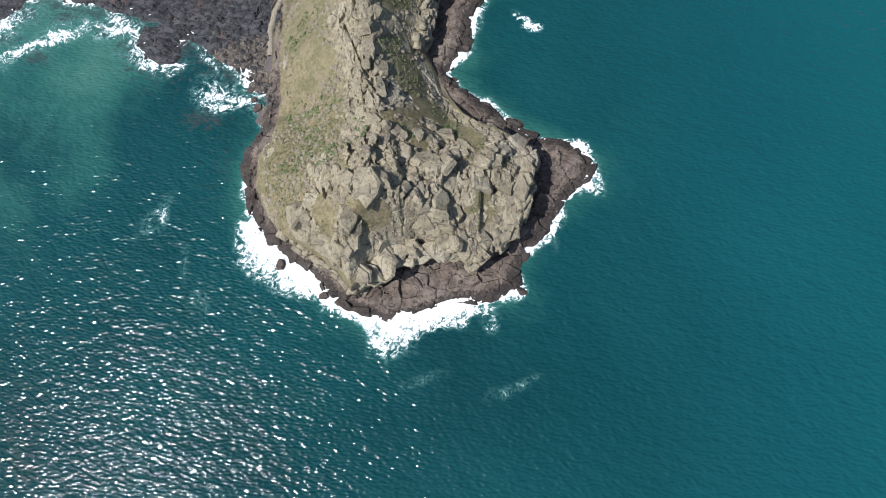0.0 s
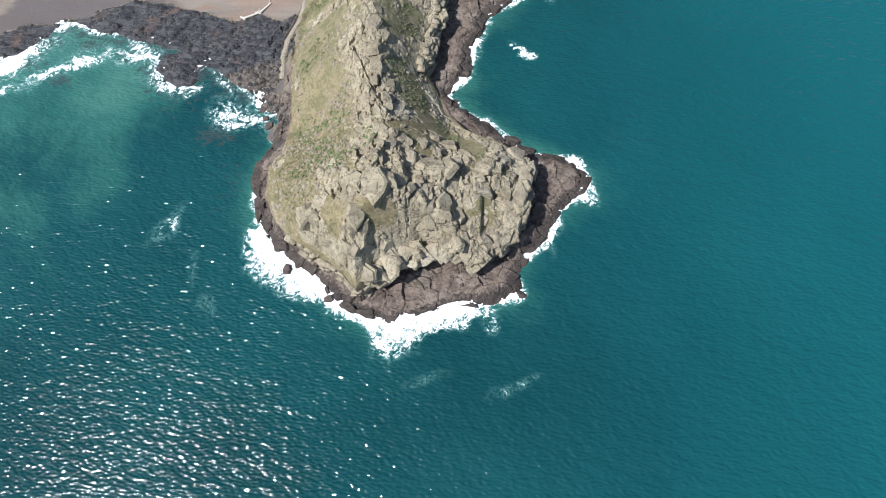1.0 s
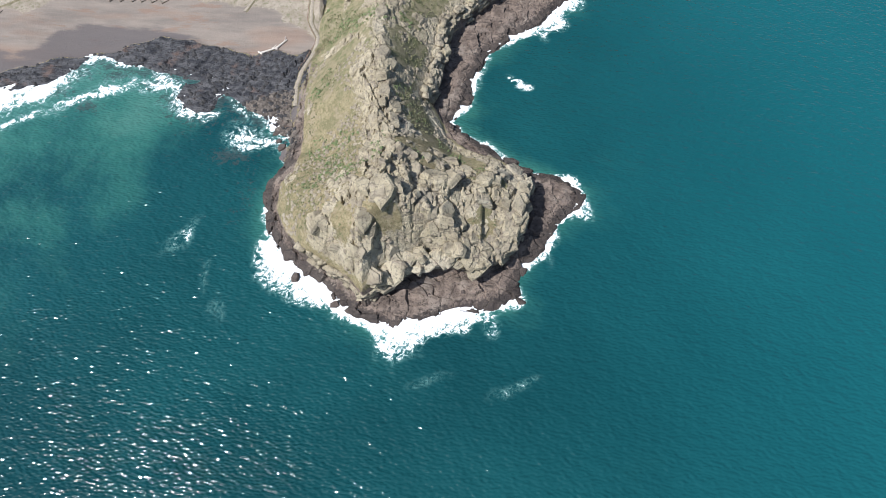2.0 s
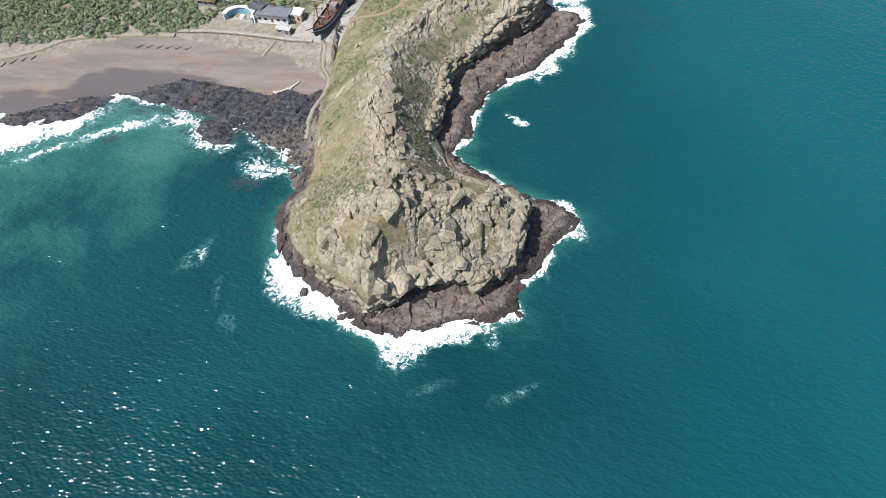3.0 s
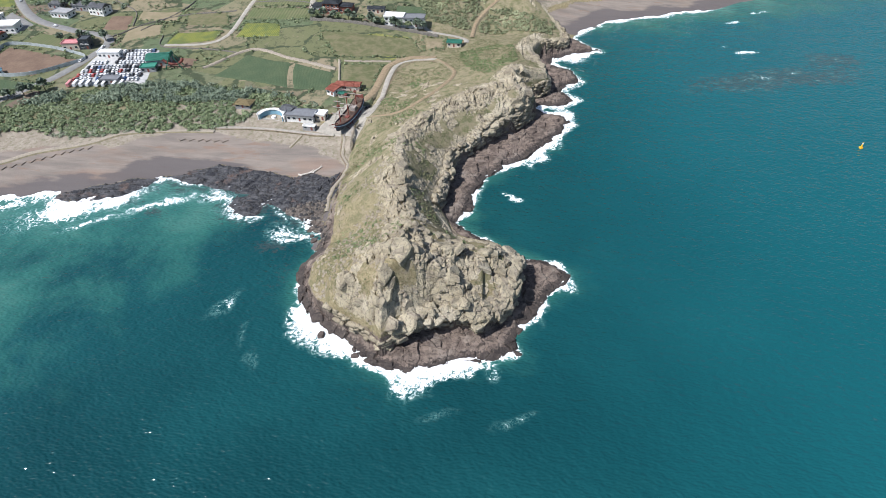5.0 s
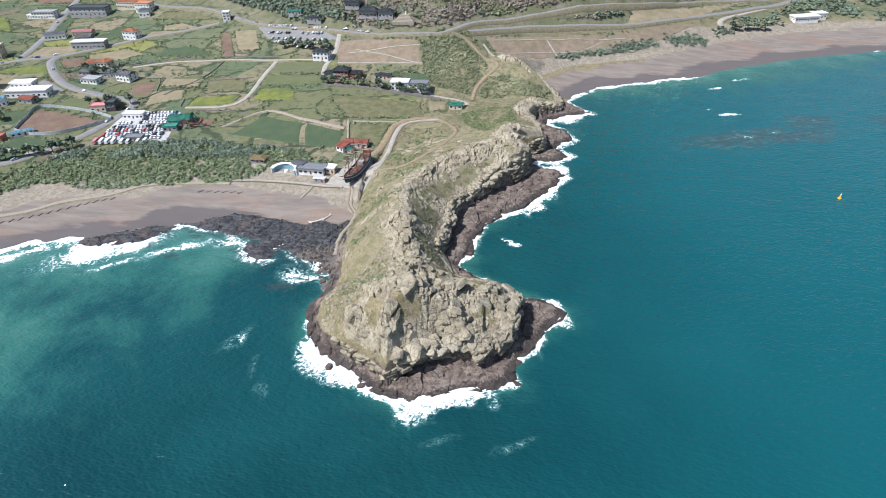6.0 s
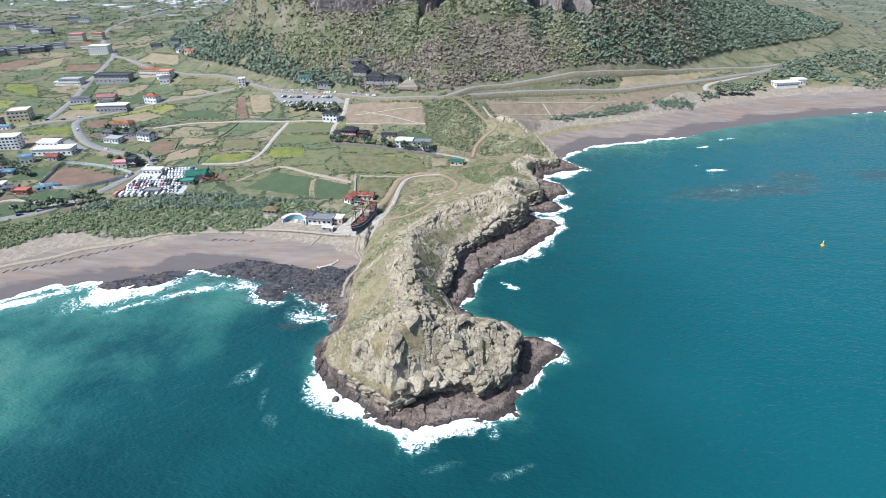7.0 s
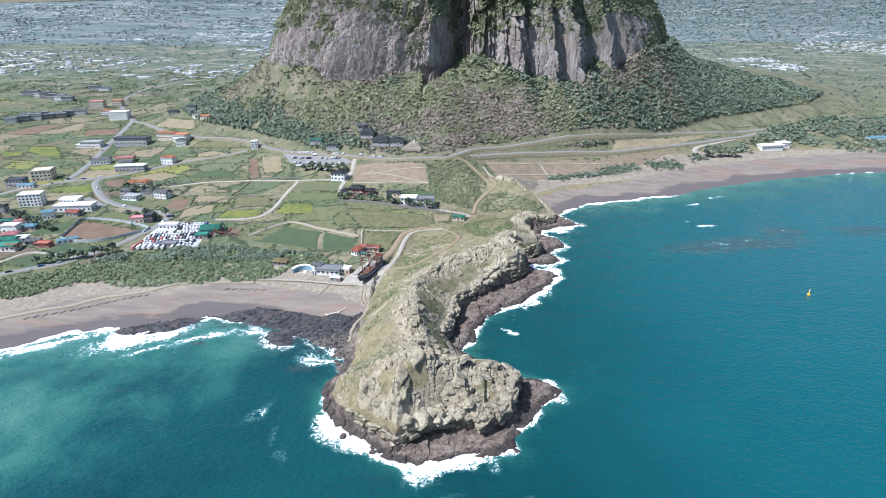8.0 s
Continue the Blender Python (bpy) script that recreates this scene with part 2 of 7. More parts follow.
    wet = smooth(26 + fbm(x, y, 25, 2, 15) * 9 - sd, 0, 16) * sand
    scree = smooth(s, -40, 30)
    # far: share of the painted haze tint, rising with distance inland
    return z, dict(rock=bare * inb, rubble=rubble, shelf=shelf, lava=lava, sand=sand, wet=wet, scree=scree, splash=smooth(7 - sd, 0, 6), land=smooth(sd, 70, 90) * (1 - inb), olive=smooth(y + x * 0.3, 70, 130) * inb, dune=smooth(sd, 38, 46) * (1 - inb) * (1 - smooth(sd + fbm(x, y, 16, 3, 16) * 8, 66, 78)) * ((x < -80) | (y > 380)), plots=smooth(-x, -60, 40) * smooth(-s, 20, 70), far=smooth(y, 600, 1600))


def stretch(parts):
    out = [np.arange(a, b, st) for a, b, st in parts]
    return np.concatenate(out)


def growing(start, end, step, ratio):
    v, out = start, []
    sign = 1 if end > start else -1
    while abs(end - v) > step:
        v += sign * step
        out.append(v)
        step *= ratio
    out.append(end)
    return np.array(out if sign > 0 else out[::-1], float)


def sheet(name, xs, ys, height, material, attributes=None, smooth_shade=True):
    """A sheet of land or water over a rectangular net of plan lines."""
    gx, gy = np.meshgrid(xs, ys)
    nx, ny = len(xs), len(ys)
    co = np.stack([gx.ravel(), gy.ravel(), height.ravel()], 1)
    i = np.arange(nx * ny).reshape(ny, nx)
    quads = np.stack([i[:-1, :-1], i[:-1, 1:], i[1:, 1:], i[1:, :-1]], -1).reshape(-1, 4)
    me = bpy.data.meshes.new(name)
    me.vertices.add(len(co))
    me.vertices.foreach_set("co", co.astype(np.float32).ravel())
    me.loops.add(quads.size)
    me.loops.foreach_set("vertex_index", quads.astype(np.int32).ravel())
    me.polygons.add(len(quads))
    me.polygons.foreach_set("loop_start", (np.arange(len(quads)) * 4).astype(np.int32))
    me.polygons.foreach_set("use_smooth", np.full(len(quads), smooth_shade))
    me.update(calc_edges=True)
    for key, values in (attributes or {}).items():
        at = me.attributes.new(key, "FLOAT", "POINT")
        at.data.foreach_set("value", values.astype(np.float32).ravel())
    me.materials.append(material)
    return new(name, me)


# ---------------------------------------------------------------- materials


class Nodes:
    """Short hand for node trees."""

    def __init__(self, name, rough=0.8, metal=0.0, spec=0.3):
        self.m = bpy.data.materials.new(name)
        self.m.use_nodes = True
        self.t = self.m.node_tree
        self.b = self.t.nodes["Principled BSDF"]
        self.b.inputs["Roughness"].default_value = rough
        self.b.inputs["Metallic"].default_value = metal
        self.b.inputs["Specular IOR Level"].default_value = spec

    def put(self, sock, v):
        if hasattr(v, "is_output"):
            self.t.links.new(v, sock)
        elif isinstance(v, tuple) and len(v) == 3 and sock.type == "RGBA":
            sock.default_value = (*v, 1)
        else:
            sock.default_value = v

    def node(self, kind, **values):
        n = self.t.nodes.new(kind)
        for k, v in values.items():
            self.put(n.inputs[k.replace("_", " ")], v)
        return n

    def where(self):
        return self.t.nodes.new("ShaderNodeNewGeometry").outputs["Position"]

    def noise(self, size, detail=4.0, rough=0.55, at=None, warp=0.0):
        n = self.node("ShaderNodeTexNoise", Scale=1.0 / size, Detail=detail, Roughness=rough, Distortion=warp)
        self.t.links.new(at if at is not None else self.where(), n.inputs["Vector"])
        return n.outputs["Fac"]

    def cells(self, size, at=None, feature="DISTANCE_TO_EDGE"):
        n = self.node("ShaderNodeTexVoronoi", Scale=1.0 / size)
        n.feature = feature
        self.t.links.new(at if at is not None else self.where(), n.inputs["Vector"])
        return n.outputs["Distance"]

    def scaled(self, sx, sy, sz, turn=0.0):
        n = self.t.nodes.new("ShaderNodeMapping")
        self.t.links.new(self.where(), n.inputs["Vector"])
        n.inputs["Scale"].default_value = (sx, sy, sz)
        n.inputs["Rotation"].default_value = (0, 0, radians(turn))
        return n.outputs[0]

    def attr(self, name):
        n = self.t.nodes.new("ShaderNodeAttribute")
        n.attribute_name = name
        return n.outputs["Fac"]

    def mix(self, a, b, f):
        n = self.t.nodes.new("ShaderNodeMix")
        n.data_type = "RGBA"
        self.put(n.inputs[0], f)
        self.put(n.inputs[6], a)
        self.put(n.inputs[7], b)
        return n.outputs[2]

    def math(self, op, a, b=0.0, c=0.0, clamp=False):
        n = self.t.nodes.new("ShaderNodeMath")
        n.operation, n.use_clamp = op, clamp
        for s, v in zip(n.inputs, (a, b, c)):
            self.put(s, v)
        return n.outputs[0]

    def step(self, v, lo, hi, a=0.0, b=1.0):
        n = self.t.nodes.new("ShaderNodeMapRange")
        n.interpolation_type = "SMOOTHSTEP"
        for k, q in zip(("Value", "From Min", "From Max", "To Min", "To Max"), (v, lo, hi, a, b)):
            self.put(n.inputs[k], q)
        return n.outputs[0]

    def bump(self, height, strength=0.5, depth=0.1, normal=None):
        n = self.node("ShaderNodeBump", Strength=strength, Distance=depth, Height=height)
        if normal is not None:
            self.put(n.inputs["Normal"], normal)
        return n.outputs[0]

    def done(self, colour, normal=None, rough=None):
        self.put(self.b.inputs["Base Color"], colour)
        if normal is not None:
            self.put(self.b.inputs["Normal"], normal)
        if rough is not None:
            self.put(self.b.inputs["Roughness"], rough)
        return self.m


def tuff_colour(k):
    n1, n2, n3 = k.noise(5, 5), k.noise(0.9, 5, 0.65), k.noise(18, 3)
    c = k.mix((0.235, 0.2, 0.138), (0.375, 0.325, 0.225), k.step(n1, 0.3, 0.62))
    c = k.mix(c, (0.46, 0.41, 0.31), k.step(n3, 0.48, 0.7, 0, 0.75))
    c = k.mix(c, (0.15, 0.14, 0.075), k.step(k.noise(3.2, 5, 0.7), 0.56, 0.68, 0, 0.35))
    c = k.mix(c, (0.17, 0.14, 0.105), k.step(n2, 0.55, 0.8, 0, 0.6))
    c = k.mix(c, (0.3, 0.26, 0.21), k.step(k.noise(2.2, 4), 0.58, 0.66, 0, 0.5))
    c = k.mix(c, (0.15, 0.12, 0.095), k.step(k.noise(1.5, 4, 0.6, k.scaled(0.22, 0.22, 1.8)), 0.56, 0.66, 0, 0.55))
    c = k.mix(c, (0.11, 0.095, 0.075), k.step(k.math("ADD", k.cells(1.5, k.scaled(1.1, 0.55, 0.9, -15)), k.step(n2, 0.3, 0.7, -0.06, 0.06)), 0.035, 0.0, 0, 0.5))
    c = k.mix(c, (0.5, 0.45, 0.35), k.step(k.noise(0.5, 4, 0.75), 0.6, 0.72, 0, 0.4))
    return k.mix(c, (0.1, 0.085, 0.07), k.step(k.math("ADD", k.cells(3.4, k.scaled(1.0, 0.6, 0.8, 20)), k.step(n2, 0.3, 0.7, -0.05, 0.06)), 0.04, 0.0, 0, 0.55))


def tuff_material():
    k = Nodes("pale_tuff_rock", 0.9, 0, 0.2)
    c = tuff_colour(k)
    info = k.t.nodes.new("ShaderNodeObjectInfo").outputs["Random"]
    c = k.mix(c, (0.2, 0.17, 0.135), k.step(info, 0.4, 1.0, 0, 0.5))
    return k.done(c, k.bump(k.math("ADD", k.noise(1.1, 6, 0.7), k.noise(1.3, 4, 0.6, k.scaled(0.25, 0.25, 2.0))), 0.9, 0.7))


def ground_material():
    k = Nodes("land", 0.92, 0, 0.15)
    edge = k.noise(1.1, 5, 0.65)
    e = k.step(edge, 0.25, 0.75, -0.32, 0.32)

    def mask(name, soft=0.12):
        return k.step(k.math("ADD", k.attr(name), e), 0.5 - soft, 0.5 + soft)
    # dry and green grass on the headland
    g = k.mix((0.16, 0.13, 0.072), (0.27, 0.225, 0.135), k.step(k.noise(1.6, 6, 0.75), 0.36, 0.64))
    g = k.mix(g, (0.135, 0.125, 0.068), k.step(k.noise(9, 5, 0.6), 0.46, 0.66, 0, 0.75))
    g = k.mix(g, (0.075, 0.085, 0.038), k.step(k.noise(0.7, 6, 0.8), 0.52, 0.62, 0, 0.8))
    g = k.mix(g, (0.36, 0.31, 0.22), k.step(k.noise(0.55, 5, 0.8), 0.58, 0.68, 0, 0.6))
    g = k.mix(g, (0.26, 0.21, 0.15), k.step(k.noise(7, 5, 0.7), 0.56, 0.62, 0, 0.6))
    g = k.mix(g, (0.33, 0.27, 0.18), k.step(k.noise(4, 4, 0.6, warp=1.0), 0.62, 0.72, 0, 0.6))
    g = k.mix(g, k.mix((0.225, 0.195, 0.125), (0.1, 0.112, 0.052), k.step(k.noise(4, 6, 0.75), 0.44, 0.6)), k.math("MULTIPLY", k.attr("olive"), 0.7))
    # inland meadows and fallow land
    p = k.mix((0.125, 0.135, 0.075), (0.19, 0.17, 0.105), k.step(k.noise(30, 5), 0.4, 0.62))
    # small plots of many crops, with hedges between them
    vec = k.t.nodes.new("ShaderNodeVectorMath")
    vec.operation = "ADD"
    k.put(vec.inputs[0], k.scaled(1, 1.5, 0, 18))
    wobble = k.t.nodes.new("ShaderNodeTexNoise")
    wobble.inputs["Scale"].default_value = 0.03
    k.put(wobble.inputs["Vector"], k.where())
    amp = k.t.nodes.new("ShaderNodeVectorMath")
    amp.operation = "SCALE"
    amp.inputs["Scale"].default_value = 22
    k.put(amp.inputs[0], wobble.outputs["Color"])
    k.put(vec.inputs[1], amp.outputs[0])
    plots = k.node("ShaderNodeTexVoronoi", Scale=1 / 46)
    plots.distance = "CHEBYCHEV"
    k.put(plots.inputs["Vector"], vec.outputs[0])
    tint = k.t.nodes.new("ShaderNodeSeparateColor")
    k.put(tint.inputs[0], plots.outputs["Color"])
    a, b = tint.outputs[0], tint.outputs[1]
    q = k.mix((0.09, 0.12, 0.065), (0.23, 0.19, 0.125), k.step(a, 0.45, 0.55))
    q = k.mix(q, (0.14, 0.1, 0.08), k.step(a, 0.82, 0.86))
    q = k.mix(q, (0.125, 0.13, 0.065), k.step(b, 0.6, 0.64))
    q = k.mix(q, (0.2, 0.2, 0.06), k.step(b, 0.975, 0.985))
    p = k.mix(p, q, k.math("MULTIPLY", k.step(b, 0.1, 0.3, 0.35, 0.85), k.attr("plots")))
    hedge = k.node("ShaderNodeTexVoronoi", Scale=1 / 46)
    hedge.feature = "DISTANCE_TO_EDGE"
    k.put(hedge.inputs["Vector"], vec.outputs[0])
    near = k.math("ADD", hedge.outputs["Distance"], k.step(k.noise(7, 4, 0.7), 0.3, 0.7, -0.04, 0.04))
    p = k.mix((0.05, 0.062, 0.035), p, k.step(near, 0.01, 0.05))
    p = k.mix(p, (0.06, 0.072, 0.04), k.step(k.noise(6, 6, 0.75), 0.5, 0.62, 0, 0.75))
    p = k.mix(p, (0.21, 0.175, 0.12), k.step(k.noise(3.5, 5, 0.75), 0.56, 0.68, 0, 0.6))
    # distant plots and woods, greyed and blued: haze painted into the land colour
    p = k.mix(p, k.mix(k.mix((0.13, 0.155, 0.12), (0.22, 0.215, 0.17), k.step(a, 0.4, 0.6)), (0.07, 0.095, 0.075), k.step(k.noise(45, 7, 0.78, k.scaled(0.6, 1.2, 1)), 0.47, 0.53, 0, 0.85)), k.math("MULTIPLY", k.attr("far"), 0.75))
    c = k.mix(g, p, k.attr("land"))
    # screes and brown undergrowth on the hill
    sc = k.mix((0.118, 0.12, 0.068), (0.19, 0.165, 0.122), k.step(k.noise(22, 6, 0.65), 0.42, 0.62))
    sc = k.mix(sc, (0.085, 0.1, 0.045), k.step(k.noise(5, 6, 0.75), 0.48, 0.6, 0, 0.65))
    sc = k.mix(sc, (0.25, 0.205, 0.16), k.step(k.noise(30, 6, 0.7, k.scaled(1, 0.5, 1)), 0.6, 0.7, 0, 0.7))
    c = k.mix(c, sc, k.attr("scree"))
    dn = k.mix((0.23, 0.195, 0.15), (0.3, 0.26, 0.21), k.step(k.noise(5, 5, 0.7), 0.4, 0.65))
    dn = k.mix(dn, (0.13, 0.13, 0.075), k.step(k.noise(2.2, 6, 0.8), 0.5, 0.6, 0, 0.7))
    c = k.mix(c, dn, mask("dune"))
    # volcanic sand, darker where wet, with rusty stretches
    s = k.mix((0.23, 0.194, 0.163), (0.16, 0.139, 0.121), k.step(k.noise(7, 5, 0.6, at=k.scaled(0.3, 1.5, 1, -12)), 0.3, 0.7))
    s = k.mix(s, (0.23, 0.15, 0.108), k.step(k.noise(24, 4, at=k.scaled(0.35, 1.2, 1)), 0.5, 0.64, 0, 0.45))
    s = k.mix(s, (0.33, 0.275, 0.23), k.step(k.noise(1.0, 5, 0.7), 0.55, 0.8, 0, 0.4))
    wet = k.attr("wet")
    s = k.mix(s, (0.2, 0.125, 0.09), k.step(k.noise(6, 6, 0.7, k.scaled(0.3, 1.4, 1)), 0.56, 0.64, 0, 0.55))
    s = k.mix(s, (0.1, 0.089, 0.088), k.step(k.math("ADD", wet, k.step(k.noise(9, 5, 0.65, k.scaled(0.4, 1.4, 1)), 0.3, 0.7, -0.25, 0.25)), 0.25, 0.75, 0, 0.85))
    c = k.mix(c, s, mask("sand"))
    c = k.mix(c, tuff_colour(k), mask("rock", 0.1))
    # brown weed-stained shelf
    d = k.mix((0.095, 0.074, 0.062), (0.21, 0.165, 0.135), k.step(k.noise(4.5, 6, 0.65), 0.35, 0.65))
    d = k.mix(d, (0.25, 0.21, 0.175), k.step(k.noise(13, 6, 0.75), 0.5, 0.64, 0, 0.7))
    d = k.mix(d, (0.3, 0.26, 0.21), k.step(k.noise(0.6, 5, 0.8), 0.58, 0.7, 0, 0.5))
    d = k.mix(d, (0.03, 0.026, 0.024), k.step(k.noise(1.2, 6, 0.8), 0.53, 0.64, 0, 0.85))
    d = k.mix(d, (0.03, 0.027, 0.025), k.step(k.noise(2.2, 4, 0.6, k.scaled(0.35, 1.2, 1, 35)), 0.58, 0.68, 0, 0.7))
    d = k.mix(d, (0.035, 0.031, 0.03), k.step(k.math("ADD", k.attr("splash"), e), 0.35, 0.7, 0, 0.75))
    c = k.mix(c, d, mask("shelf"))
    # black lava
    lv = k.mix((0.036, 0.037, 0.042), (0.1, 0.098, 0.1), k.step(k.noise(2.2, 6, 0.7, k.scaled(0.35, 1.2, 1, -57)), 0.36, 0.66))
    lv = k.mix(lv, (0.022, 0.022, 0.024), k.step(k.noise(0.9, 4, 0.7, k.scaled(0.4, 1.2, 1, -57)), 0.55, 0.65, 0, 0.8))
    rub = k.mix((0.07, 0.058, 0.05), (0.2, 0.17, 0.14), k.step(k.noise(1.1, 6, 0.75), 0.38, 0.66))
    lv = k.mix(lv, rub, k.math("MULTIPLY", mask("rubble"), 0.85))
    lv = k.mix(lv, (0.13, 0.085, 0.066), k.step(k.noise(11, 4), 0.57, 0.68, 0, 0.6))
    c = k.mix(c, lv, mask("lava"))
    h = k.math("ADD", k.noise(1.0, 6, 0.7), k.math("MULTIPLY", k.noise(1.3, 4, 0.6, k.scaled(0.22, 0.22, 2.0)), 0.8))
    rock = k.math("MAXIMUM", k.math("MAXIMUM", k.attr("rock"), k.attr("shelf")), k.attr("lava"))
    n = k.node("ShaderNodeBump", Strength=k.step(rock, 0, 1, 0.4, 1.0), Distance=0.65, Height=h).outputs[0]
    return k.done(c, n)


def water_material():
    k = Nodes("sea_water", 0.06, 0, 0.5)
    k.b.inputs["IOR"].default_value = 1.333
    big = k.noise(90, 4, 0.55, warp=0.2)
    deep = k.mix((0.004, 0.036, 0.041), (0.007, 0.055, 0.06), k.step(big, 0.3, 0.7))
    shallow = k.attr("shallow")
    patchy = k.math("ADD", shallow, k.step(k.noise(34, 5, 0.6, warp=0.2), 0.3, 0.7, -0.17, 0.17))
    deep = k.mix(deep, (0.008, 0.087, 0.1), k.attr("blue"))
    c = k.mix(deep, (0.026, 0.108, 0.09), k.step(patchy, 0.12, 0.6))
    c = k.mix(c, (0.08, 0.18, 0.145), k.step(patchy, 0.45, 1.0))
    reef = k.step(k.math("ADD", k.attr("reef"), k.step(k.noise(2.6, 6, 0.75), 0.25, 0.75, -0.5, 0.5)), 0.42, 0.66)
    c = k.mix(c, (0.034, 0.05, 0.05), k.math("MULTIPLY", reef, 0.75))
    # foam
    lace = k.math("ADD", k.noise(2.6, 6, 0.68, warp=1.2), k.math("MULTIPLY", k.noise(0.6, 4, 0.7), 0.35))
    f = k.math("ADD", k.attr("foam"), k.math("MULTIPLY", k.step(lace, 0.35, 0.98, -0.6, 0.62), k.step(k.attr("foam"), 0.0, 0.25)))
    solid = k.step(f, 0.3, 0.62)
    veil = k.step(f, 0.0, 0.42, 0, 0.5)
    c = k.mix(c, (0.13, 0.27, 0.25), veil)
    fine = k.step(k.math("ADD", k.noise(0.7, 6, 0.75, warp=1.5), k.math("MULTIPLY", f, 0.35)), 0.42, 0.78)
    c = k.mix(c, k.mix((0.5, 0.6, 0.6), (0.86, 0.87, 0.87), fine), solid)
    # short wind waves, mostly across the wind
    w1 = k.noise(3.0, 1, 0.5, k.scaled(0.75, 1.25, 1, 28))
    w2 = k.noise(1.1, 0, 0.5, k.scaled(0.7, 1.3, 1, 20))
    w3 = k.noise(16, 1, 0.5, k.scaled(0.6, 1.4, 1, 35))
    h = k.math("ADD", k.math("MULTIPLY", w1, 0.62), k.math("ADD", k.math("MULTIPLY", w2, 0.29), k.math("MULTIPLY", w3, 0.7)))
    n = k.bump(h, 0.95, 1.0)
    return k.done(c, n, k.step(solid, 0, 1, 0.08, 0.75))


def cliff_material():
    k = Nodes("trachyte_cliff", 0.92, 0, 0.2)
    at = k.scaled(1, 1, 0.3)
    c = k.mix((0.185, 0.155, 0.14), (0.32, 0.285, 0.26), k.step(k.noise(7, 5, 0.65, at), 0.36, 0.62))
    c = k.mix(c, (0.165, 0.142, 0.128), k.step(k.noise(3, 5, 0.65, at), 0.52, 0.7, 0, 0.6))
    c = k.mix(c, (0.5, 0.475, 0.445), k.step(k.noise(1.8, 5, 0.65, k.scaled(1, 1, 0.14)), 0.55, 0.66, 0, 0.5))
    c = k.mix(c, (0.1, 0.088, 0.08), k.step(k.noise(2.1, 5, 0.65, k.scaled(1, 1, 0.16)), 0.53, 0.64, 0, 0.75))
    c = k.mix(c, (0.25, 0.2, 0.175), k.step(k.noise(26, 5, 0.6), 0.46, 0.62, 0, 0.6))
    green = k.math("MULTIPLY", k.attr("green"), 1.0)
    gm = k.step(k.math("ADD", green, k.step(k.noise(9, 5, 0.7), 0.3, 0.7, -0.4, 0.4)), 0.45, 0.6)
    gc = k.mix((0.085, 0.1, 0.055), (0.17, 0.16, 0.1), k.step(k.noise(5, 4), 0.4, 0.6))
    c = k.mix(c, gc, gm)
    return k.done(c, k.bump(k.noise(2.2, 5, 0.7, at), 0.9, 1.2))


def plain_material(name, colour, rough=0.7, metal=0.0, vary=0.25, size=1.5, spec=0.3, bump=0.0):
    k = Nodes(name, rough, metal, spec)
    dark = tuple(v * (1 - vary) for v in colour)
    light = tuple(min(1, v * (1 + 0.5 * vary)) for v in colour)
    c = k.mix(dark, light, k.step(k.noise(size, 5, 0.65), 0.3, 0.7))
    c = k.mix(c, tuple(v * 0.6 for v in colour), k.step(k.noise(size * 4, 4, 0.6), 0.6, 0.8, 0, vary))
    return k.done(c, k.bump(k.noise(size * 0.2, 4), 0.5, bump) if bump else None)


M_TUFF = tuff_material()
M_LAND = ground_material()
M_SEA = water_material()
M_CLIFF = cliff_material()

# ---------------------------------------------------------------- the land
XS = np.unique(np.concatenate([growing(-420, -4900, 3, 1.13), stretch([(-420, -152, 2.4), (-152, -96, 1.0), (-96, 18, 0.43), (18, 56, 0.7), (56, 300, 2.8)]), growing(300, 4900, 2.2, 1.13)]))
YS = np.unique(np.concatenate([growing(18, -1200, 0.9, 1.25), stretch([(18, 128, 0.43), (128, 230, 0.65), (230, 300, 1.0), (300, 620, 2.5)]), growing(620, 4900, 2.2, 1.06)]))
GX, GY = np.meshgrid(XS, YS)
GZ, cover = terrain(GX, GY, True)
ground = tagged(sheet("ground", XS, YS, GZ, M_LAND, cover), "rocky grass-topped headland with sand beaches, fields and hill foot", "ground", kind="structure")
rocky = np.maximum(np.maximum(cover["rock"], cover["shelf"]), cover["lava"])
ground.data.polygons.foreach_set("use_smooth", (rocky[:-1, :-1] < 0.35).ravel())


def land(x, y):
    """Ground level at one place."""
    i = min(max(int(np.searchsorted(XS, x)) - 1, 0), len(XS) - 2)
    j = min(max(int(np.searchsorted(YS, y)) - 1, 0), len(YS) - 2)
    u, v = (x - XS[i]) / (XS[i + 1] - XS[i]), (y - YS[j]) / (YS[j + 1] - YS[j])
    return float((GZ[j, i] * (1 - u) + GZ[j, i + 1] * u) * (1 - v) + (GZ[j + 1, i] * (1 - u) + GZ[j + 1, i + 1] * u) * v)


# ---------------------------------------------------------------- the sea
WX = np.unique(np.concatenate([growing(-400, -4900, 5, 1.2), stretch([(-400, -300, 3.0), (-300, 70, 1.6), (70, 400, 4.0)]), growing(400, 4900, 6, 1.2)]))
WY = np.unique(np.concatenate([growing(0, -4900, 2, 1.2), stretch([(0, 260, 1.6), (260, 400, 2.2), (400, 560, 4)]), growing(560, 900, 8, 1.3)]))
SX, SY = np.meshgrid(WX, WY)
away = -inside(SX, SY, COAST)
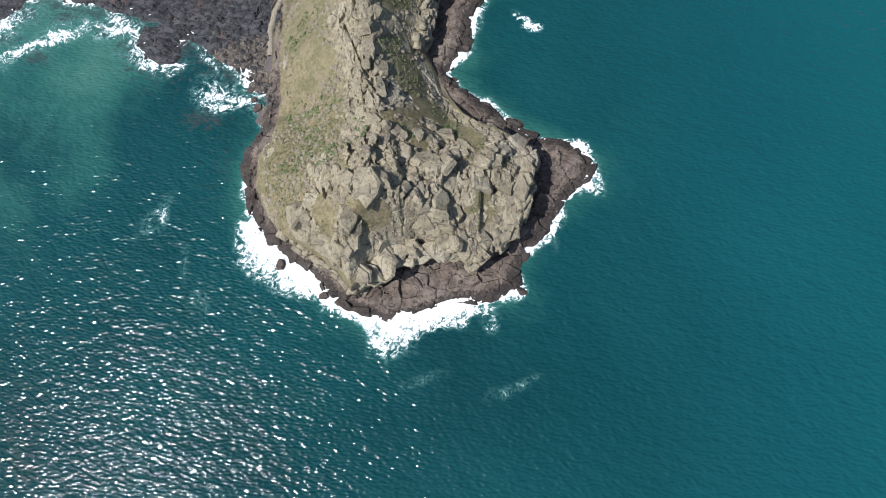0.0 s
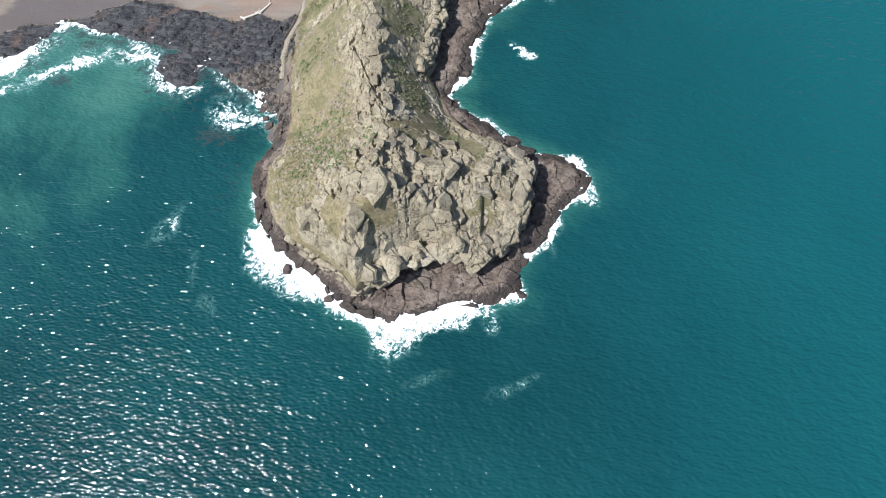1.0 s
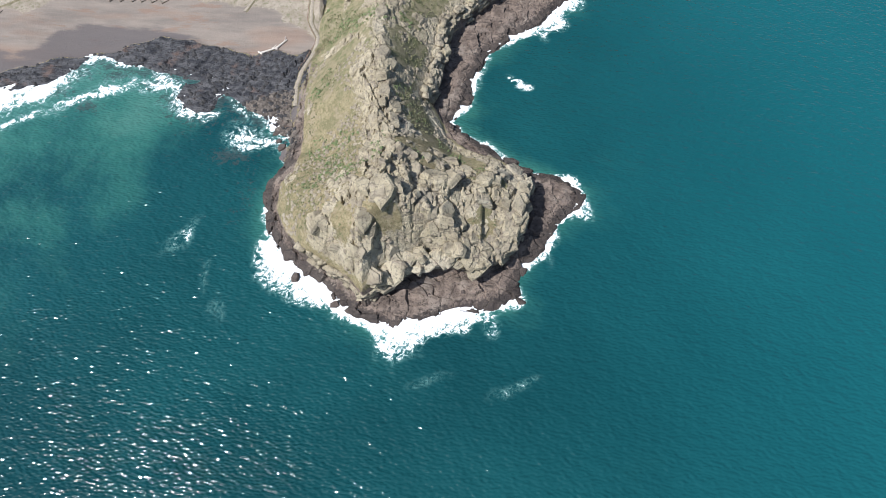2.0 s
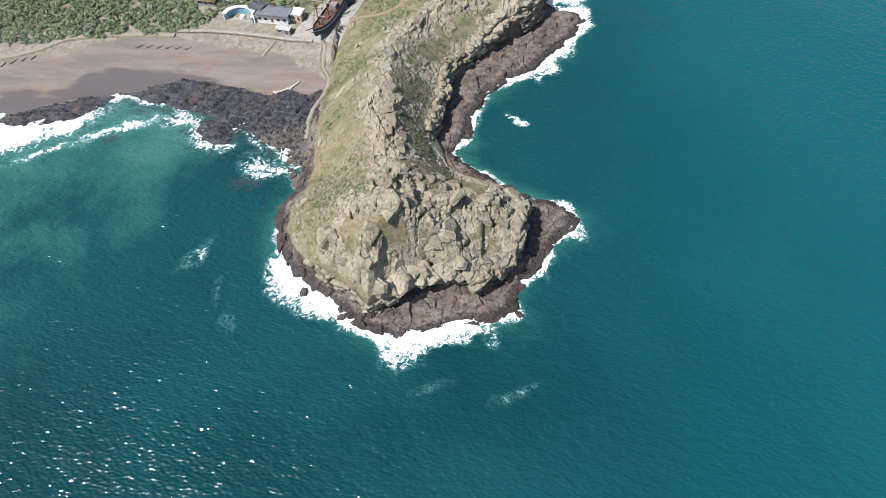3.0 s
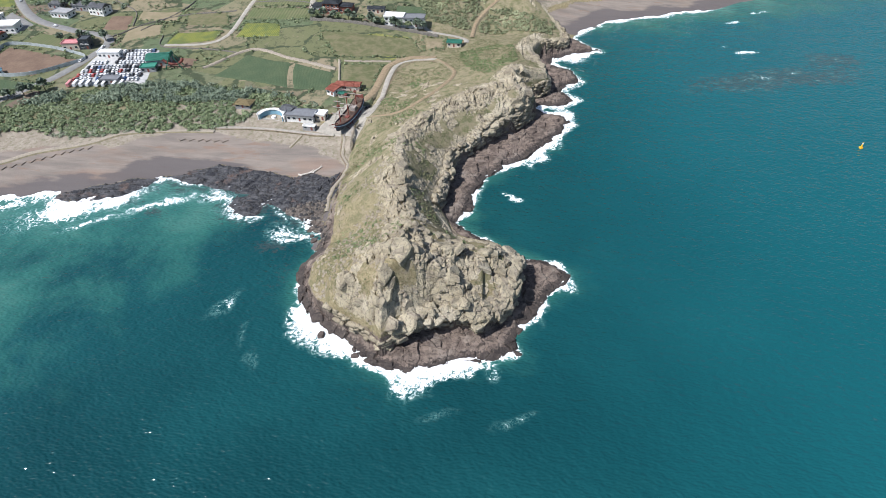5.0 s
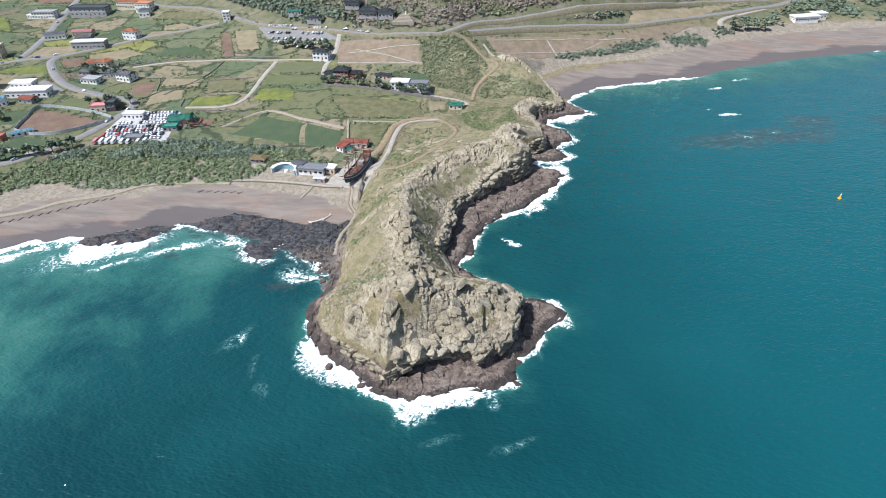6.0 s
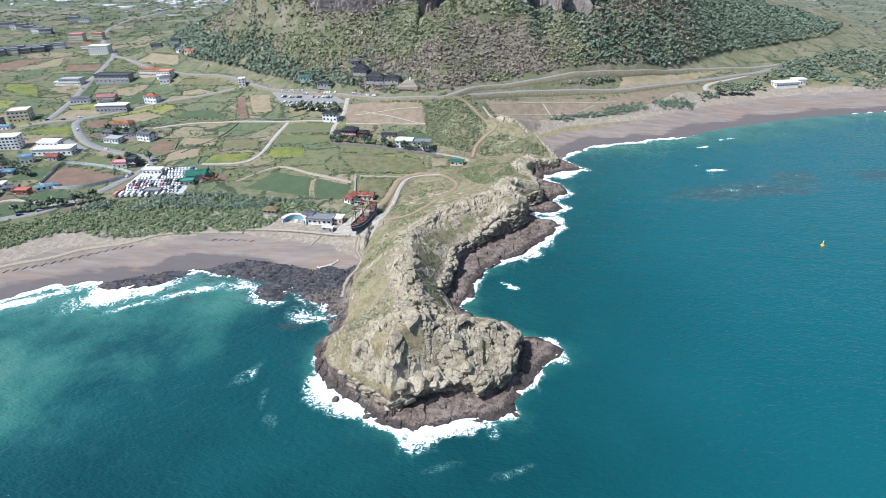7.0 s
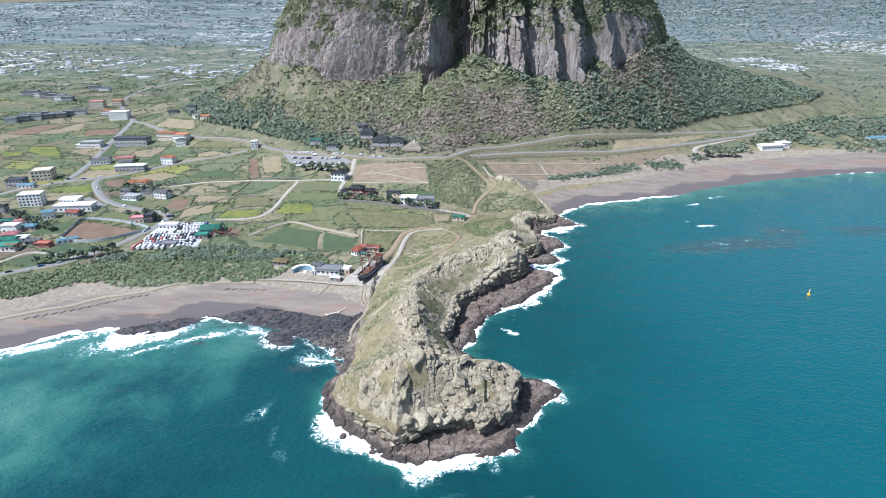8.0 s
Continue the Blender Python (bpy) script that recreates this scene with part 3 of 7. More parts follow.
# how far the surf reaches: x, y, metres
SURF = [(-330, 80, 7), (-262, 115, 7), (-215, 118, 13), (-184, 140, 6), (-150, 125, 5), (-120, 118, 3), (-92, 104, 6), (-88, 80, 1.5), (-84, 68, 5), (-76, 55, 15), (-58, 38, 13), (-38, 28, 11.5), (-20, 27, 10.5), (0, 33, 10), (12, 39, 9),
        (16, 52, 9), (24, 68, 8), (34, 82, 6.5), (35, 93, 4), (20, 101, 2), (0, 108, 5), (-15, 120, 4), (-10, 140, 6), (0, 165, 8), (16, 178, 12), (35, 205, 10), (45, 228, 8), (50, 250, 8), (55, 280, 8), (60, 320, 12), (60, 360, 5), (90, 386, 6), (130, 403, 7), (165, 420, 5), (200, 440, 0.8), (280, 478, 0.8), (400, 515, 1.5)]
wsum = np.zeros(SX.shape)
reach = np.zeros(SX.shape)
for px, py, r in SURF:
    w = 1.0 / (((SX - px) ** 2 + (SY - py) ** 2) ** 1.5 + 50)
    wsum += w
    reach += w * r
reach = reach / wsum * (0.85 + fbm(SX, SY, 13, 3, 21) * 0.95)
foam = np.clip(1.15 - (away + 2.5) / np.maximum(reach, 0.3), 0, 1)
foam = np.where(away < -6, 0, foam) * 0.92
QX, QY = SX + fbm(SX, SY, 11, 3, 22) * 5, SY + fbm(SX, SY, 11, 3, 23) * 4
# breakers in the lava bay, streaks and a few loose patches: x, y, half length, half width, turn, strength
BREAKERS = [(-268, 107, 30, 3.6, 36, 0.95), (-220, 116, 17, 6.5, 30, 1.0), (-199, 127, 13, 4.5, 40, 1.0), (-202, 108, 9, 2.0, 38, 0.85), (-176, 124, 15, 2.6, 27, 0.9), (-168, 131, 6, 3.0, 20, 0.7), (-184, 147, 10, 1.8, 20, 0.9), (-163, 144, 12, 1.6, -10, 0.85),
            (-147, 132, 9, 3.0, 0, 0.85), (-140, 126, 6, 2.4, -50, 0.7), (-130, 119, 8, 2.0, -5, 0.85), (-122, 117, 4, 2, 30, 0.6), (-108, 122, 10, 2, -35, 0.3), (-150, 137, 6, 2, -20, 0.4),
            (-103, 107, 5, 4.5, 0, 0.8), (-94, 105, 9, 1.6, -14, 0.95), (-100, 101, 6, 3, 0, 0.4), (8, 144, 3.6, 1.8, -30, 0.9), (5, 147, 3, 1.4, -45, 0.55), (175, 336, 7, 2.2, 0, 0.9), (160, 345, 4, 1.4, 0, 0.7), (178, 395, 7, 1.5, 12, 0.8), (205, 418, 9, 1.6, 20, 0.8),
            (-15, 13, 8, 2.4, 25, 0.14), (12, 14, 8, 2.0, 30, 0.16), (-114, 60, 10, 3.0, 60, 0.2), (-99, 43, 7, 1.8, 100, 0.16), (-92, 32, 7, 1.8, 100, 0.15)]
for px, py, a, b, turn, st in BREAKERS:
    c, s_ = math.cos(radians(turn)), math.sin(radians(turn))
    u, v = ((QX - px) * c + (QY - py) * s_) / a, (-(QX - px) * s_ + (QY - py) * c) / b
    bay = (0.68 if st < 0.99 else 0.92) if px < -90 and st > 0.5 else 1.0
    ring = np.sqrt(u * u + v * v)
    foam = np.maximum(foam, st * bay * np.clip(1.35 - ring, 0, 1))
    if bay < 1:
        foam = np.maximum(foam, 0.24 * np.clip(1.5 - 0.55 * ring, 0, 1))
shallow = np.exp(-np.maximum(away, 0) / 66.0) * smooth(-SX, 95, 170) * smooth(SY - 0.5 * (SX + 140), 15, 75) * 0.8
shallow = np.maximum(shallow, 0.75 * np.exp(-np.maximum(away, 0) / 45.0) * smooth(SY, 330, 400))
shallow = np.maximum(shallow, 0.5 * np.exp(-np.maximum(away, 0) / 7.0))
reef = np.maximum(np.exp(-np.maximum(away, 0) / 9.0) * smooth(-SX, 84, 100) * smooth(SX, -260, -215), 0)
RX, RY = SX + fbm(SX, SY, 30, 3, 24) * 16, SY + fbm(SX, SY, 24, 3, 25) * 12
shoal = np.exp(-(((RX - 186) / 64) ** 4 + ((RY - 293 - (RX - 186) * 0.24) / 15) ** 4))
shoal = np.maximum(shoal, np.exp(-((RX - 232) / 17) ** 4 - ((RY - 325) / 11) ** 4))
reef = np.maximum(reef, 0.72 * shoal)
foam = np.maximum(foam, shoal * (0.05 + 0.14 * smooth(value_noise(SX / 3.0, SY / 1.6, 5), 0.5, 0.95)))
reef = np.maximum(reef, 0.6 * np.exp(-(((RX - 300) / 40) ** 4 + ((RY - 330) / 10) ** 4)))
for px, py, a, b in ((-105, 97, 11, 6), (-120, 124, 9, 6), (-150, 133, 11, 5), (-170, 137, 8, 4), (-176, 118, 9, 4), (-196, 126, 14, 5), (-222, 124, 14, 5), (-186, 137, 10, 4)):
    reef = np.maximum(reef, 0.75 * np.exp(-((SX - px) / a) ** 2 - ((SY - py) / b) ** 2))
blue = 0.7 * smooth(SX + 0.15 * SY, -25, 170) + 0.3 * smooth(SX + 0.35 * SY, 120, 420)
shallow = np.maximum(shallow, 0.62 * np.exp(-((SX + 238) / 62) ** 2 - ((SY - 42) / 75) ** 2))
foam = foam * (1 - 0.85 * smooth(SX, 176, 196) * smooth(SY, 425, 440) * (1 - smooth(SX, 320, 380)))
swell = fbm(SX, SY, 22, 3, 44) * 0.22 + np.clip(foam - 0.4, 0, 1) * (0.35 + 0.5 * (fbm(SX, SY, 3.5, 3, 45) + 0.3)) * (away > -4)
sea = tagged(sheet("sea", WX, WY, swell, M_SEA, dict(foam=foam, shallow=shallow, reef=reef, blue=blue)), "teal sea with white surf along the rocks", "water", kind="structure")

# ---------------------------------------------------------------- the lava dome behind


def mountain():
    pts = np.array(CLIFF, float)
    seg = np.hypot(*(np.roll(pts, -1, 0) - pts).T)
    cum = np.concatenate([[0], np.cumsum(seg)])
    front = cum[30]
    u = np.concatenate([np.arange(0, front, 0.9), np.arange(front, cum[-1], 12.0)])
    ox = np.interp(u, cum, np.append(pts[:, 0], pts[0, 0]))
    oy = np.interp(u, cum, np.append(pts[:, 1], pts[0, 1]))
    cx, cy = ox.mean(), oy.mean()
    v = np.concatenate([np.linspace(0, 0.4, 105), np.linspace(0.42, 1, 14)])
    U, V = np.meshgrid(u, v)
    z = 62 + V ** 0.9 * 335
    inset = np.interp(V, [0, 0.12, 0.22, 0.34, 0.55, 0.75, 0.9, 1.0], [0.0, 0.035, 0.085, 0.18, 0.34, 0.54, 0.75, 1.0])
    X = ox + (cx - ox) * inset
    Y = oy + (cy - oy) * inset
    nx, ny = ox - cx, oy - cy
    nl = np.hypot(nx, ny)
    nx, ny = nx / nl, ny / nl
    # columns: wide buttresses, then pillars four to five metres wide that break off at many levels, then crags higher up
    wave = U + fbm(U, z, 26, 3, 125) * 3.0
    high = smooth(z + fbm(U, z, 40, 3, 126) * 26, 138, 172)
    big, kb = facets(wave, z * 0.16, 15, 101, 0.3, (1.0, 0.0), 0.12)
    pillar, kp = facets(wave, z * 0.13, 4.8, 111, 0.25, (0.5, 0.0), 0.55)
    crag, kc = facets(wave, z * 0.75, 8.5, 171, 0.8, (0.7, -0.4), 0.12)
    chip, kk = facets(wave, z * 0.6, 3.1, 175, 0.7, (0.5, 0.0), 0.2)
    butt = fbm(U, z * 0.4, 60, 3, 121)
    fade = 1 - smooth(V, 0.45, 0.9)
    push = (butt * 9 + big * 4.2 - (1 - kb) * 5.0 + (1 - 0.45 * high) * (pillar * 2.4 + kp * 2.6) + (0.3 + high) * (crag * 2.4 - (1 - kc) * 2.0) + chip * 0.8 - (1 - kk) * 0.8) * fade
    push = push + fbm(U, V * 330, 34, 3, 162) * 5.0 * smooth(V, 0.1, 0.35)
    X, Y = X + nx * push, Y + ny * push
    z = z + fbm(U, V * 200, 30, 3, 141) * 5 * smooth(V, 0.2, 0.6)
    green = np.clip(0.16 + high * 0.4 + smooth(V, 0.26, 0.5) * 0.5 + fbm(U, V * 300, 34, 4, 151) * 0.8 + 0.45 * smooth(U, cum[23], cum[26]) * high + 0.5 * smooth(U, cum[27], cum[29]) + 0.45 * np.exp(-((U - cum[11]) / 9) ** 2) + 0.4 * smooth(cum[3] - U, 0, 40), 0, 1)
    ny_, nx_ = X.shape
    co = np.stack([X, Y, z], -1).reshape(-1, 3)
    i = np.arange(nx_ * ny_).reshape(ny_, nx_)
    j = np.roll(i, -1, 1)
    quads = np.stack([i[:-1], j[:-1], j[1:], i[1:]], -1).reshape(-1, 4)
    me = bpy.data.meshes.new("mountain")
    me.from_pydata(co.tolist(), [], quads.tolist())
    at = me.attributes.new("green", "FLOAT", "POINT")
    at.data.foreach_set("value", green.astype(np.float32).ravel())
    me.materials.append(M_CLIFF)
    LEDGES.append((X, Y, z, green))
    return tagged(new("mountain", me), "steep grey-brown lava dome with columnar cliffs", "mountain", kind="structure")


LEDGES = []
mountain()


# ---------------------------------------------------------------- the far plain, a backdrop two kilometres off


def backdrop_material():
    k = Nodes("hazed_far_plain", 0.95, 0, 0.1)
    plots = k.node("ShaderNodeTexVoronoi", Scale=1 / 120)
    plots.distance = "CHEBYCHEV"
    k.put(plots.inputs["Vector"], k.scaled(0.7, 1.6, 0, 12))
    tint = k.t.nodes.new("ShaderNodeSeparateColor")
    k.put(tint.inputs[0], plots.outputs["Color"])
    # plot and wood colours are greyed and blued to paint in haze
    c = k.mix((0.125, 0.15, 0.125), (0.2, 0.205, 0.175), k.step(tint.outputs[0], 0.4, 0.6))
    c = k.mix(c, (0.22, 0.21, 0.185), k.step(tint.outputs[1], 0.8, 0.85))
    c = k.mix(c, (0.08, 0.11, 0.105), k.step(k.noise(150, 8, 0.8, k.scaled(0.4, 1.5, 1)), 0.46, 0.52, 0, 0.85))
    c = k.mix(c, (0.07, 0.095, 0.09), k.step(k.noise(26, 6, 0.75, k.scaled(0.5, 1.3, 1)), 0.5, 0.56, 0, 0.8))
    # weak bluish glow stands in for haze over the plain
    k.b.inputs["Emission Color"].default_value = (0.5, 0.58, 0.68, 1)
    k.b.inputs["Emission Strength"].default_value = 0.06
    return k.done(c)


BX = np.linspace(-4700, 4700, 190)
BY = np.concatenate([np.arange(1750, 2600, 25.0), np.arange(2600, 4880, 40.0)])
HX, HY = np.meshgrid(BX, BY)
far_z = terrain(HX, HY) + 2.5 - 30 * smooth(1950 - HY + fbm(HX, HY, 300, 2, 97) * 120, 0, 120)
tagged(sheet("backdrop", BX, BY, far_z, backdrop_material()), "far plain with fields and woods, haze put in by colour and glow", "plain", kind="structure")


# ---------------------------------------------------------------- helpers for things


def part(name, bm, material, parent, label="", shade=False):
    """One mesh object under a thing, a part or a piece of the setting."""
    me = bpy.data.meshes.new(name)
    bmesh.ops.recalc_face_normals(bm, faces=bm.faces[:])
    bm.to_mesh(me)
    bm.free()
    if shade:
        me.polygons.foreach_set("use_smooth", np.full(len(me.polygons), True))
    me.materials.append(material)
    ob = new(name, me)
    ob.parent = parent
    if label:
        ob["label"] = label
    return ob


def thing(name, x, y, z, turn, label, category, group="", kind=""):
    ob = new(name)
    ob.empty_display_size = 0.5
    ob.matrix_world = pose(x, y, z, 0, 0, turn)
    return tagged(ob, label, category, group, kind)


def box(bm, x0, x1, y0, y1, z0, z1, m=None):
    r = bmesh.ops.create_cube(bm, size=1.0)
    t = Matrix.LocRotScale(((x0 + x1) / 2, (y0 + y1) / 2, (z0 + z1) / 2), None, (x1 - x0, y1 - y0, z1 - z0))
    bmesh.ops.transform(bm, matrix=(m @ t) if m is not None else t, verts=r["verts"])
    return r["verts"]


def rod(bm, a, b, r0, r1=None, sides=8):
    a, b = Vector(a), Vector(b)
    q = (b - a).to_track_quat("Z", "Y")
    r = bmesh.ops.create_cone(bm, cap_ends=True, segments=sides, radius1=r0, radius2=r0 if r1 is None else r1, depth=(b - a).length)
    bmesh.ops.transform(bm, matrix=Matrix.LocRotScale((a + b) / 2, q, None), verts=r["verts"])


def cube_part(name, dims, material, parent, label="", soft=0.0):
    bm = bmesh.new()
    box(bm, *dims)
    if soft:
        bmesh.ops.bevel(bm, geom=bm.edges[:], offset=soft, segments=1, affect="EDGES")
    return part(name, bm, material, parent, label)


def raw_mesh(name, co, faces, sides, material, smooth_shade=False):
    """A mesh object from arrays of corners and of faces with one number of sides."""
    me = bpy.data.meshes.new(name)
    me.vertices.add(len(co))
    me.vertices.foreach_set("co", np.asarray(co, np.float32).ravel())
    me.loops.add(faces.size)
    me.loops.foreach_set("vertex_index", faces.astype(np.int32).ravel())
    me.polygons.add(len(faces))
    me.polygons.foreach_set("loop_start", (np.arange(len(faces)) * sides).astype(np.int32))
    if smooth_shade:
        me.polygons.foreach_set("use_smooth", np.full(len(faces), True))
    me.update(calc_edges=True)
    me.materials.append(material)
    return new(name, me)


def lands(x, y):
    """Ground level at many places."""
    x, y = np.asarray(x, float), np.asarray(y, float)
    i = np.clip(np.searchsorted(XS, x) - 1, 0, len(XS) - 2)
    j = np.clip(np.searchsorted(YS, y) - 1, 0, len(YS) - 2)
    u, v = (x - XS[i]) / (XS[i + 1] - XS[i]), (y - YS[j]) / (YS[j + 1] - YS[j])
    return (GZ[j, i] * (1 - u) + GZ[j, i + 1] * u) * (1 - v) + (GZ[j + 1, i] * (1 - u) + GZ[j + 1, i + 1] * u) * v


def cover_at(key, x, y):
    i = np.clip(np.searchsorted(XS, x), 0, len(XS) - 1)
    j = np.clip(np.searchsorted(YS, y), 0, len(YS) - 1)
    return cover[key][j, i]


def spline(pts, step):
    """Points along a smooth line through pts."""
    p = [Vector((a[0], a[1], 0)) for a in pts]
    p = [p[0] * 2 - p[1]] + p + [p[-1] * 2 - p[-2]]
    out = []
    for a, b, c, d in zip(p, p[1:], p[2:], p[3:]):
        n = max(1, int((c - b).length / step))
        for k in range(n):
            t = k / n
            out.append(0.5 * ((2 * b) + (c - a) * t + (2 * a - 5 * b + 4 * c - d) * t * t + (3 * b - a - 3 * c + d) * t ** 3))
    out.append(p[-2])
    return out


# ---------------------------------------------------------------- more materials


def crop_material(name, base, other, rows=0.0, turn=0.0, clump=9.0):
    """A field: soil or crop with patches and, where rows is set, drills that far apart."""
    k = Nodes(name, 0.9, 0, 0.15)
    info = k.t.nodes.new("ShaderNodeObjectInfo").outputs["Random"]
    c = k.mix(base, other, k.step(k.noise(clump, 5, 0.6), 0.35, 0.65))
    c = k.mix(c, tuple(v * 0.62 for v in base), k.step(k.noise(1.6, 4, 0.7), 0.55, 0.75, 0, 0.55))
    c = k.mix(c, other, k.step(info, 0, 1, 0, 0.35))
    n = k.noise(0.5, 4, 0.7)
    if rows:
        w = k.node("ShaderNodeTexWave", Scale=1.0 / rows / 3.2, Distortion=0.6, Detail=1.0)
        k.t.links.new(k.scaled(1, 1, 1, turn), w.inputs["Vector"])
        c = k.mix(c, tuple(v * 0.6 for v in other), k.step(w.outputs["Fac"], 0.35, 0.75, 0, 0.55))
        n = k.math("ADD", n, k.math("MULTIPLY", w.outputs["Fac"], 0.8))
    return k.done(c, k.bump(n, 0.5, 0.3))


def leaf_material(name, dark, light, vary=14.0):
    k = Nodes(name, 0.75, 0, 0.25)
    rnd = k.t.nodes.new("ShaderNodeNewGeometry").outputs["Random Per Island"]
    c = k.mix(dark, light, rnd)
    c = k.mix(c, tuple(a * 1.5 + 0.02 for a in light), k.step(k.noise(vary, 4, 0.6), 0.55, 0.72, 0, 0.7))
    c = k.mix(c, tuple(a * 0.7 for a in dark), k.step(k.noise(vary * 0.35, 3), 0.55, 0.7, 0, 0.6))
    return k.done(c)


M_ASPHALT = plain_material("asphalt", (0.2, 0.195, 0.185), 0.9, 0, 0.16, 3.0)
M_LOT = plain_material("worn_pale_asphalt", (0.4, 0.395, 0.38), 0.9, 0, 0.2, 1.5)
M_CONCRETE = plain_material("pale_concrete", (0.32, 0.295, 0.25), 0.9, 0, 0.2, 2.5)
M_DIRT = plain_material("bare_earth", (0.25, 0.19, 0.12), 0.95, 0, 0.3, 1.3)
M_VERGE = plain_material("dry_grass_verge", (0.19, 0.165, 0.105), 0.95, 0, 0.35, 1.6)
M_CANOLA = crop_material("flowering_canola", (0.22, 0.225, 0.05), (0.115, 0.14, 0.05), 1.6, 20)
M_FALLOW = crop_material("stubble", (0.26, 0.21, 0.14), (0.19, 0.165, 0.1))
M_PLOUGHED = crop_material("ploughed_soil", (0.14, 0.095, 0.07), (0.2, 0.14, 0.1), 1.2, 60)
M_CROP = crop_material("dark_green_crop", (0.06, 0.092, 0.05), (0.085, 0.112, 0.06), 0.9, 25)
M_YOUNG = crop_material("light_green_crop", (0.1, 0.125, 0.055), (0.14, 0.145, 0.075), 2.4, 5)
M_MEADOW = crop_material("rough_meadow", (0.088, 0.1, 0.045), (0.155, 0.14, 0.08), 0.0, 0.0, 5.0)
M_TERRACE = crop_material("bare_terrace_soil", (0.235, 0.178, 0.13), (0.17, 0.14, 0.095), 0.0, 95, 5)
M_SCRUB = leaf_material("coastal_scrub_leaves", (0.085, 0.118, 0.055), (0.19, 0.22, 0.115), 9)
M_PINE = leaf_material("pine_needles", (0.08, 0.11, 0.076), (0.17, 0.205, 0.14), 16)
M_HILL = leaf_material("hill_wood_leaves", (0.115, 0.138, 0.07), (0.24, 0.25, 0.142), 30)
M_SILVER = leaf_material("silvery_shrub_leaves", (0.14, 0.17, 0.105), (0.25, 0.28, 0.19), 7)
M_BUSH = leaf_material("fresh_green_bush_leaves", (0.088, 0.122, 0.048), (0.165, 0.198, 0.09), 6)
M_BRUSH = leaf_material("bare_brown_brushwood", (0.148, 0.122, 0.1), (0.25, 0.208, 0.172), 15)
# leaf colours for the distance, with haze painted in as grey-blue
M_FARWOOD = leaf_material("hazed_far_wood_leaves", (0.075, 0.1, 0.09), (0.125, 0.15, 0.13), 60)
M_TUFT = leaf_material("tussock_grass", (0.11, 0.115, 0.055), (0.2, 0.19, 0.1), 8)
M_FARWALL = plain_material("pale_far_walls", (0.44, 0.45, 0.46), 0.8, 0, 0.35, 6)
M_BARK = plain_material("bark", (0.09, 0.065, 0.045), 0.95, 0, 0.35, 0.3)
M_PALESTONE = plain_material("pale_beach_stone", (0.3, 0.26, 0.205), 0.95, 0, 0.35, 0.6, 0.2, 0.15)
M_WALLSTONE = plain_material("black_field_stone", (0.15, 0.138, 0.12), 0.95, 0, 0.5, 0.5, 0.2, 0.15)
M_WHITE = plain_material("white_render", (0.74, 0.73, 0.7), 0.8, 0, 0.12, 2.0)
M_CREAM = plain_material("cream_render", (0.55, 0.48, 0.38), 0.85, 0, 0.15, 2.0)
M_GREYWALL = plain_material("grey_render", (0.3, 0.3, 0.3), 0.85, 0, 0.2, 2.0)
M_BRICK = plain_material("red_brown_brick", (0.24, 0.1, 0.075), 0.9, 0, 0.25, 0.6)
M_ROOFRED = plain_material("red_roof_sheet", (0.36, 0.13, 0.09), 0.6, 0, 0.2, 1.2)
M_ROOFORANGE = plain_material("orange_roof_tile", (0.45, 0.2, 0.11), 0.75, 0, 0.2, 1.0)
M_ROOFGREY = plain_material("grey_roof_sheet", (0.17, 0.175, 0.185), 0.65, 0, 0.2, 1.5)
M_ROOFDARK = plain_material("dark_clay_roof_tile", (0.055, 0.062, 0.07), 0.7, 0, 0.25, 0.8)
M_ROOFGREEN = plain_material("green_roof_sheet", (0.05, 0.21, 0.15), 0.6, 0, 0.2, 1.2)
M_ROOFBLUE = plain_material("light_blue_roof_sheet", (0.2, 0.36, 0.45), 0.6, 0, 0.15, 1.2)
M_ROOFPINK = plain_material("pink_roof_sheet", (0.5, 0.22, 0.22), 0.65, 0, 0.15, 1.2)
M_GLASS = plain_material("dark_window_glass", (0.03, 0.04, 0.05), 0.12, 0, 0.1, 1.0, 0.6)
M_WOODRED = plain_material("red_brown_painted_wood", (0.2, 0.065, 0.05), 0.75, 0, 0.3, 0.6)
M_DECK = plain_material("weathered_deck_planks", (0.25, 0.17, 0.13), 0.85, 0, 0.3, 0.5)
M_HULL = plain_material("dark_blue_grey_hull_planks", (0.045, 0.06, 0.085), 0.6, 0, 0.3, 0.7)
M_HULLPALE = plain_material("pale_blue_hull_stripe", (0.3, 0.4, 0.5), 0.6, 0, 0.2, 0.7)
M_CANVAS = plain_material("furled_grey_canvas", (0.3, 0.265, 0.24), 0.9, 0, 0.15, 0.4)
M_TYRE = plain_material("black_rubber", (0.02, 0.02, 0.02), 0.85, 0, 0.2, 0.3)
M_BUOY = plain_material("yellow_buoy_paint", (0.75, 0.4, 0.03), 0.5, 0, 0.15, 0.4)
M_LOG = plain_material("bleached_driftwood", (0.55, 0.5, 0.44), 0.85, 0, 0.2, 0.4)
M_FENCE = plain_material("woven_sand_fence", (0.25, 0.205, 0.16), 0.95, 0, 0.3, 0.3)
M_PANEL = plain_material("white_site_fence_sheet", (0.42, 0.45, 0.45), 0.6, 0, 0.3, 2.2)
M_THATCH = plain_material("dry_grass_roof", (0.3, 0.24, 0.13), 0.95, 0, 0.3, 0.5, 0.2, 0.2)
M_STEEL = plain_material("green_painted_steel", (0.03, 0.14, 0.09), 0.5, 0.3, 0.2, 0.5)

# ---------------------------------------------------------------- roads and fields


AREAS = []
HEDGED = []
LINES = []


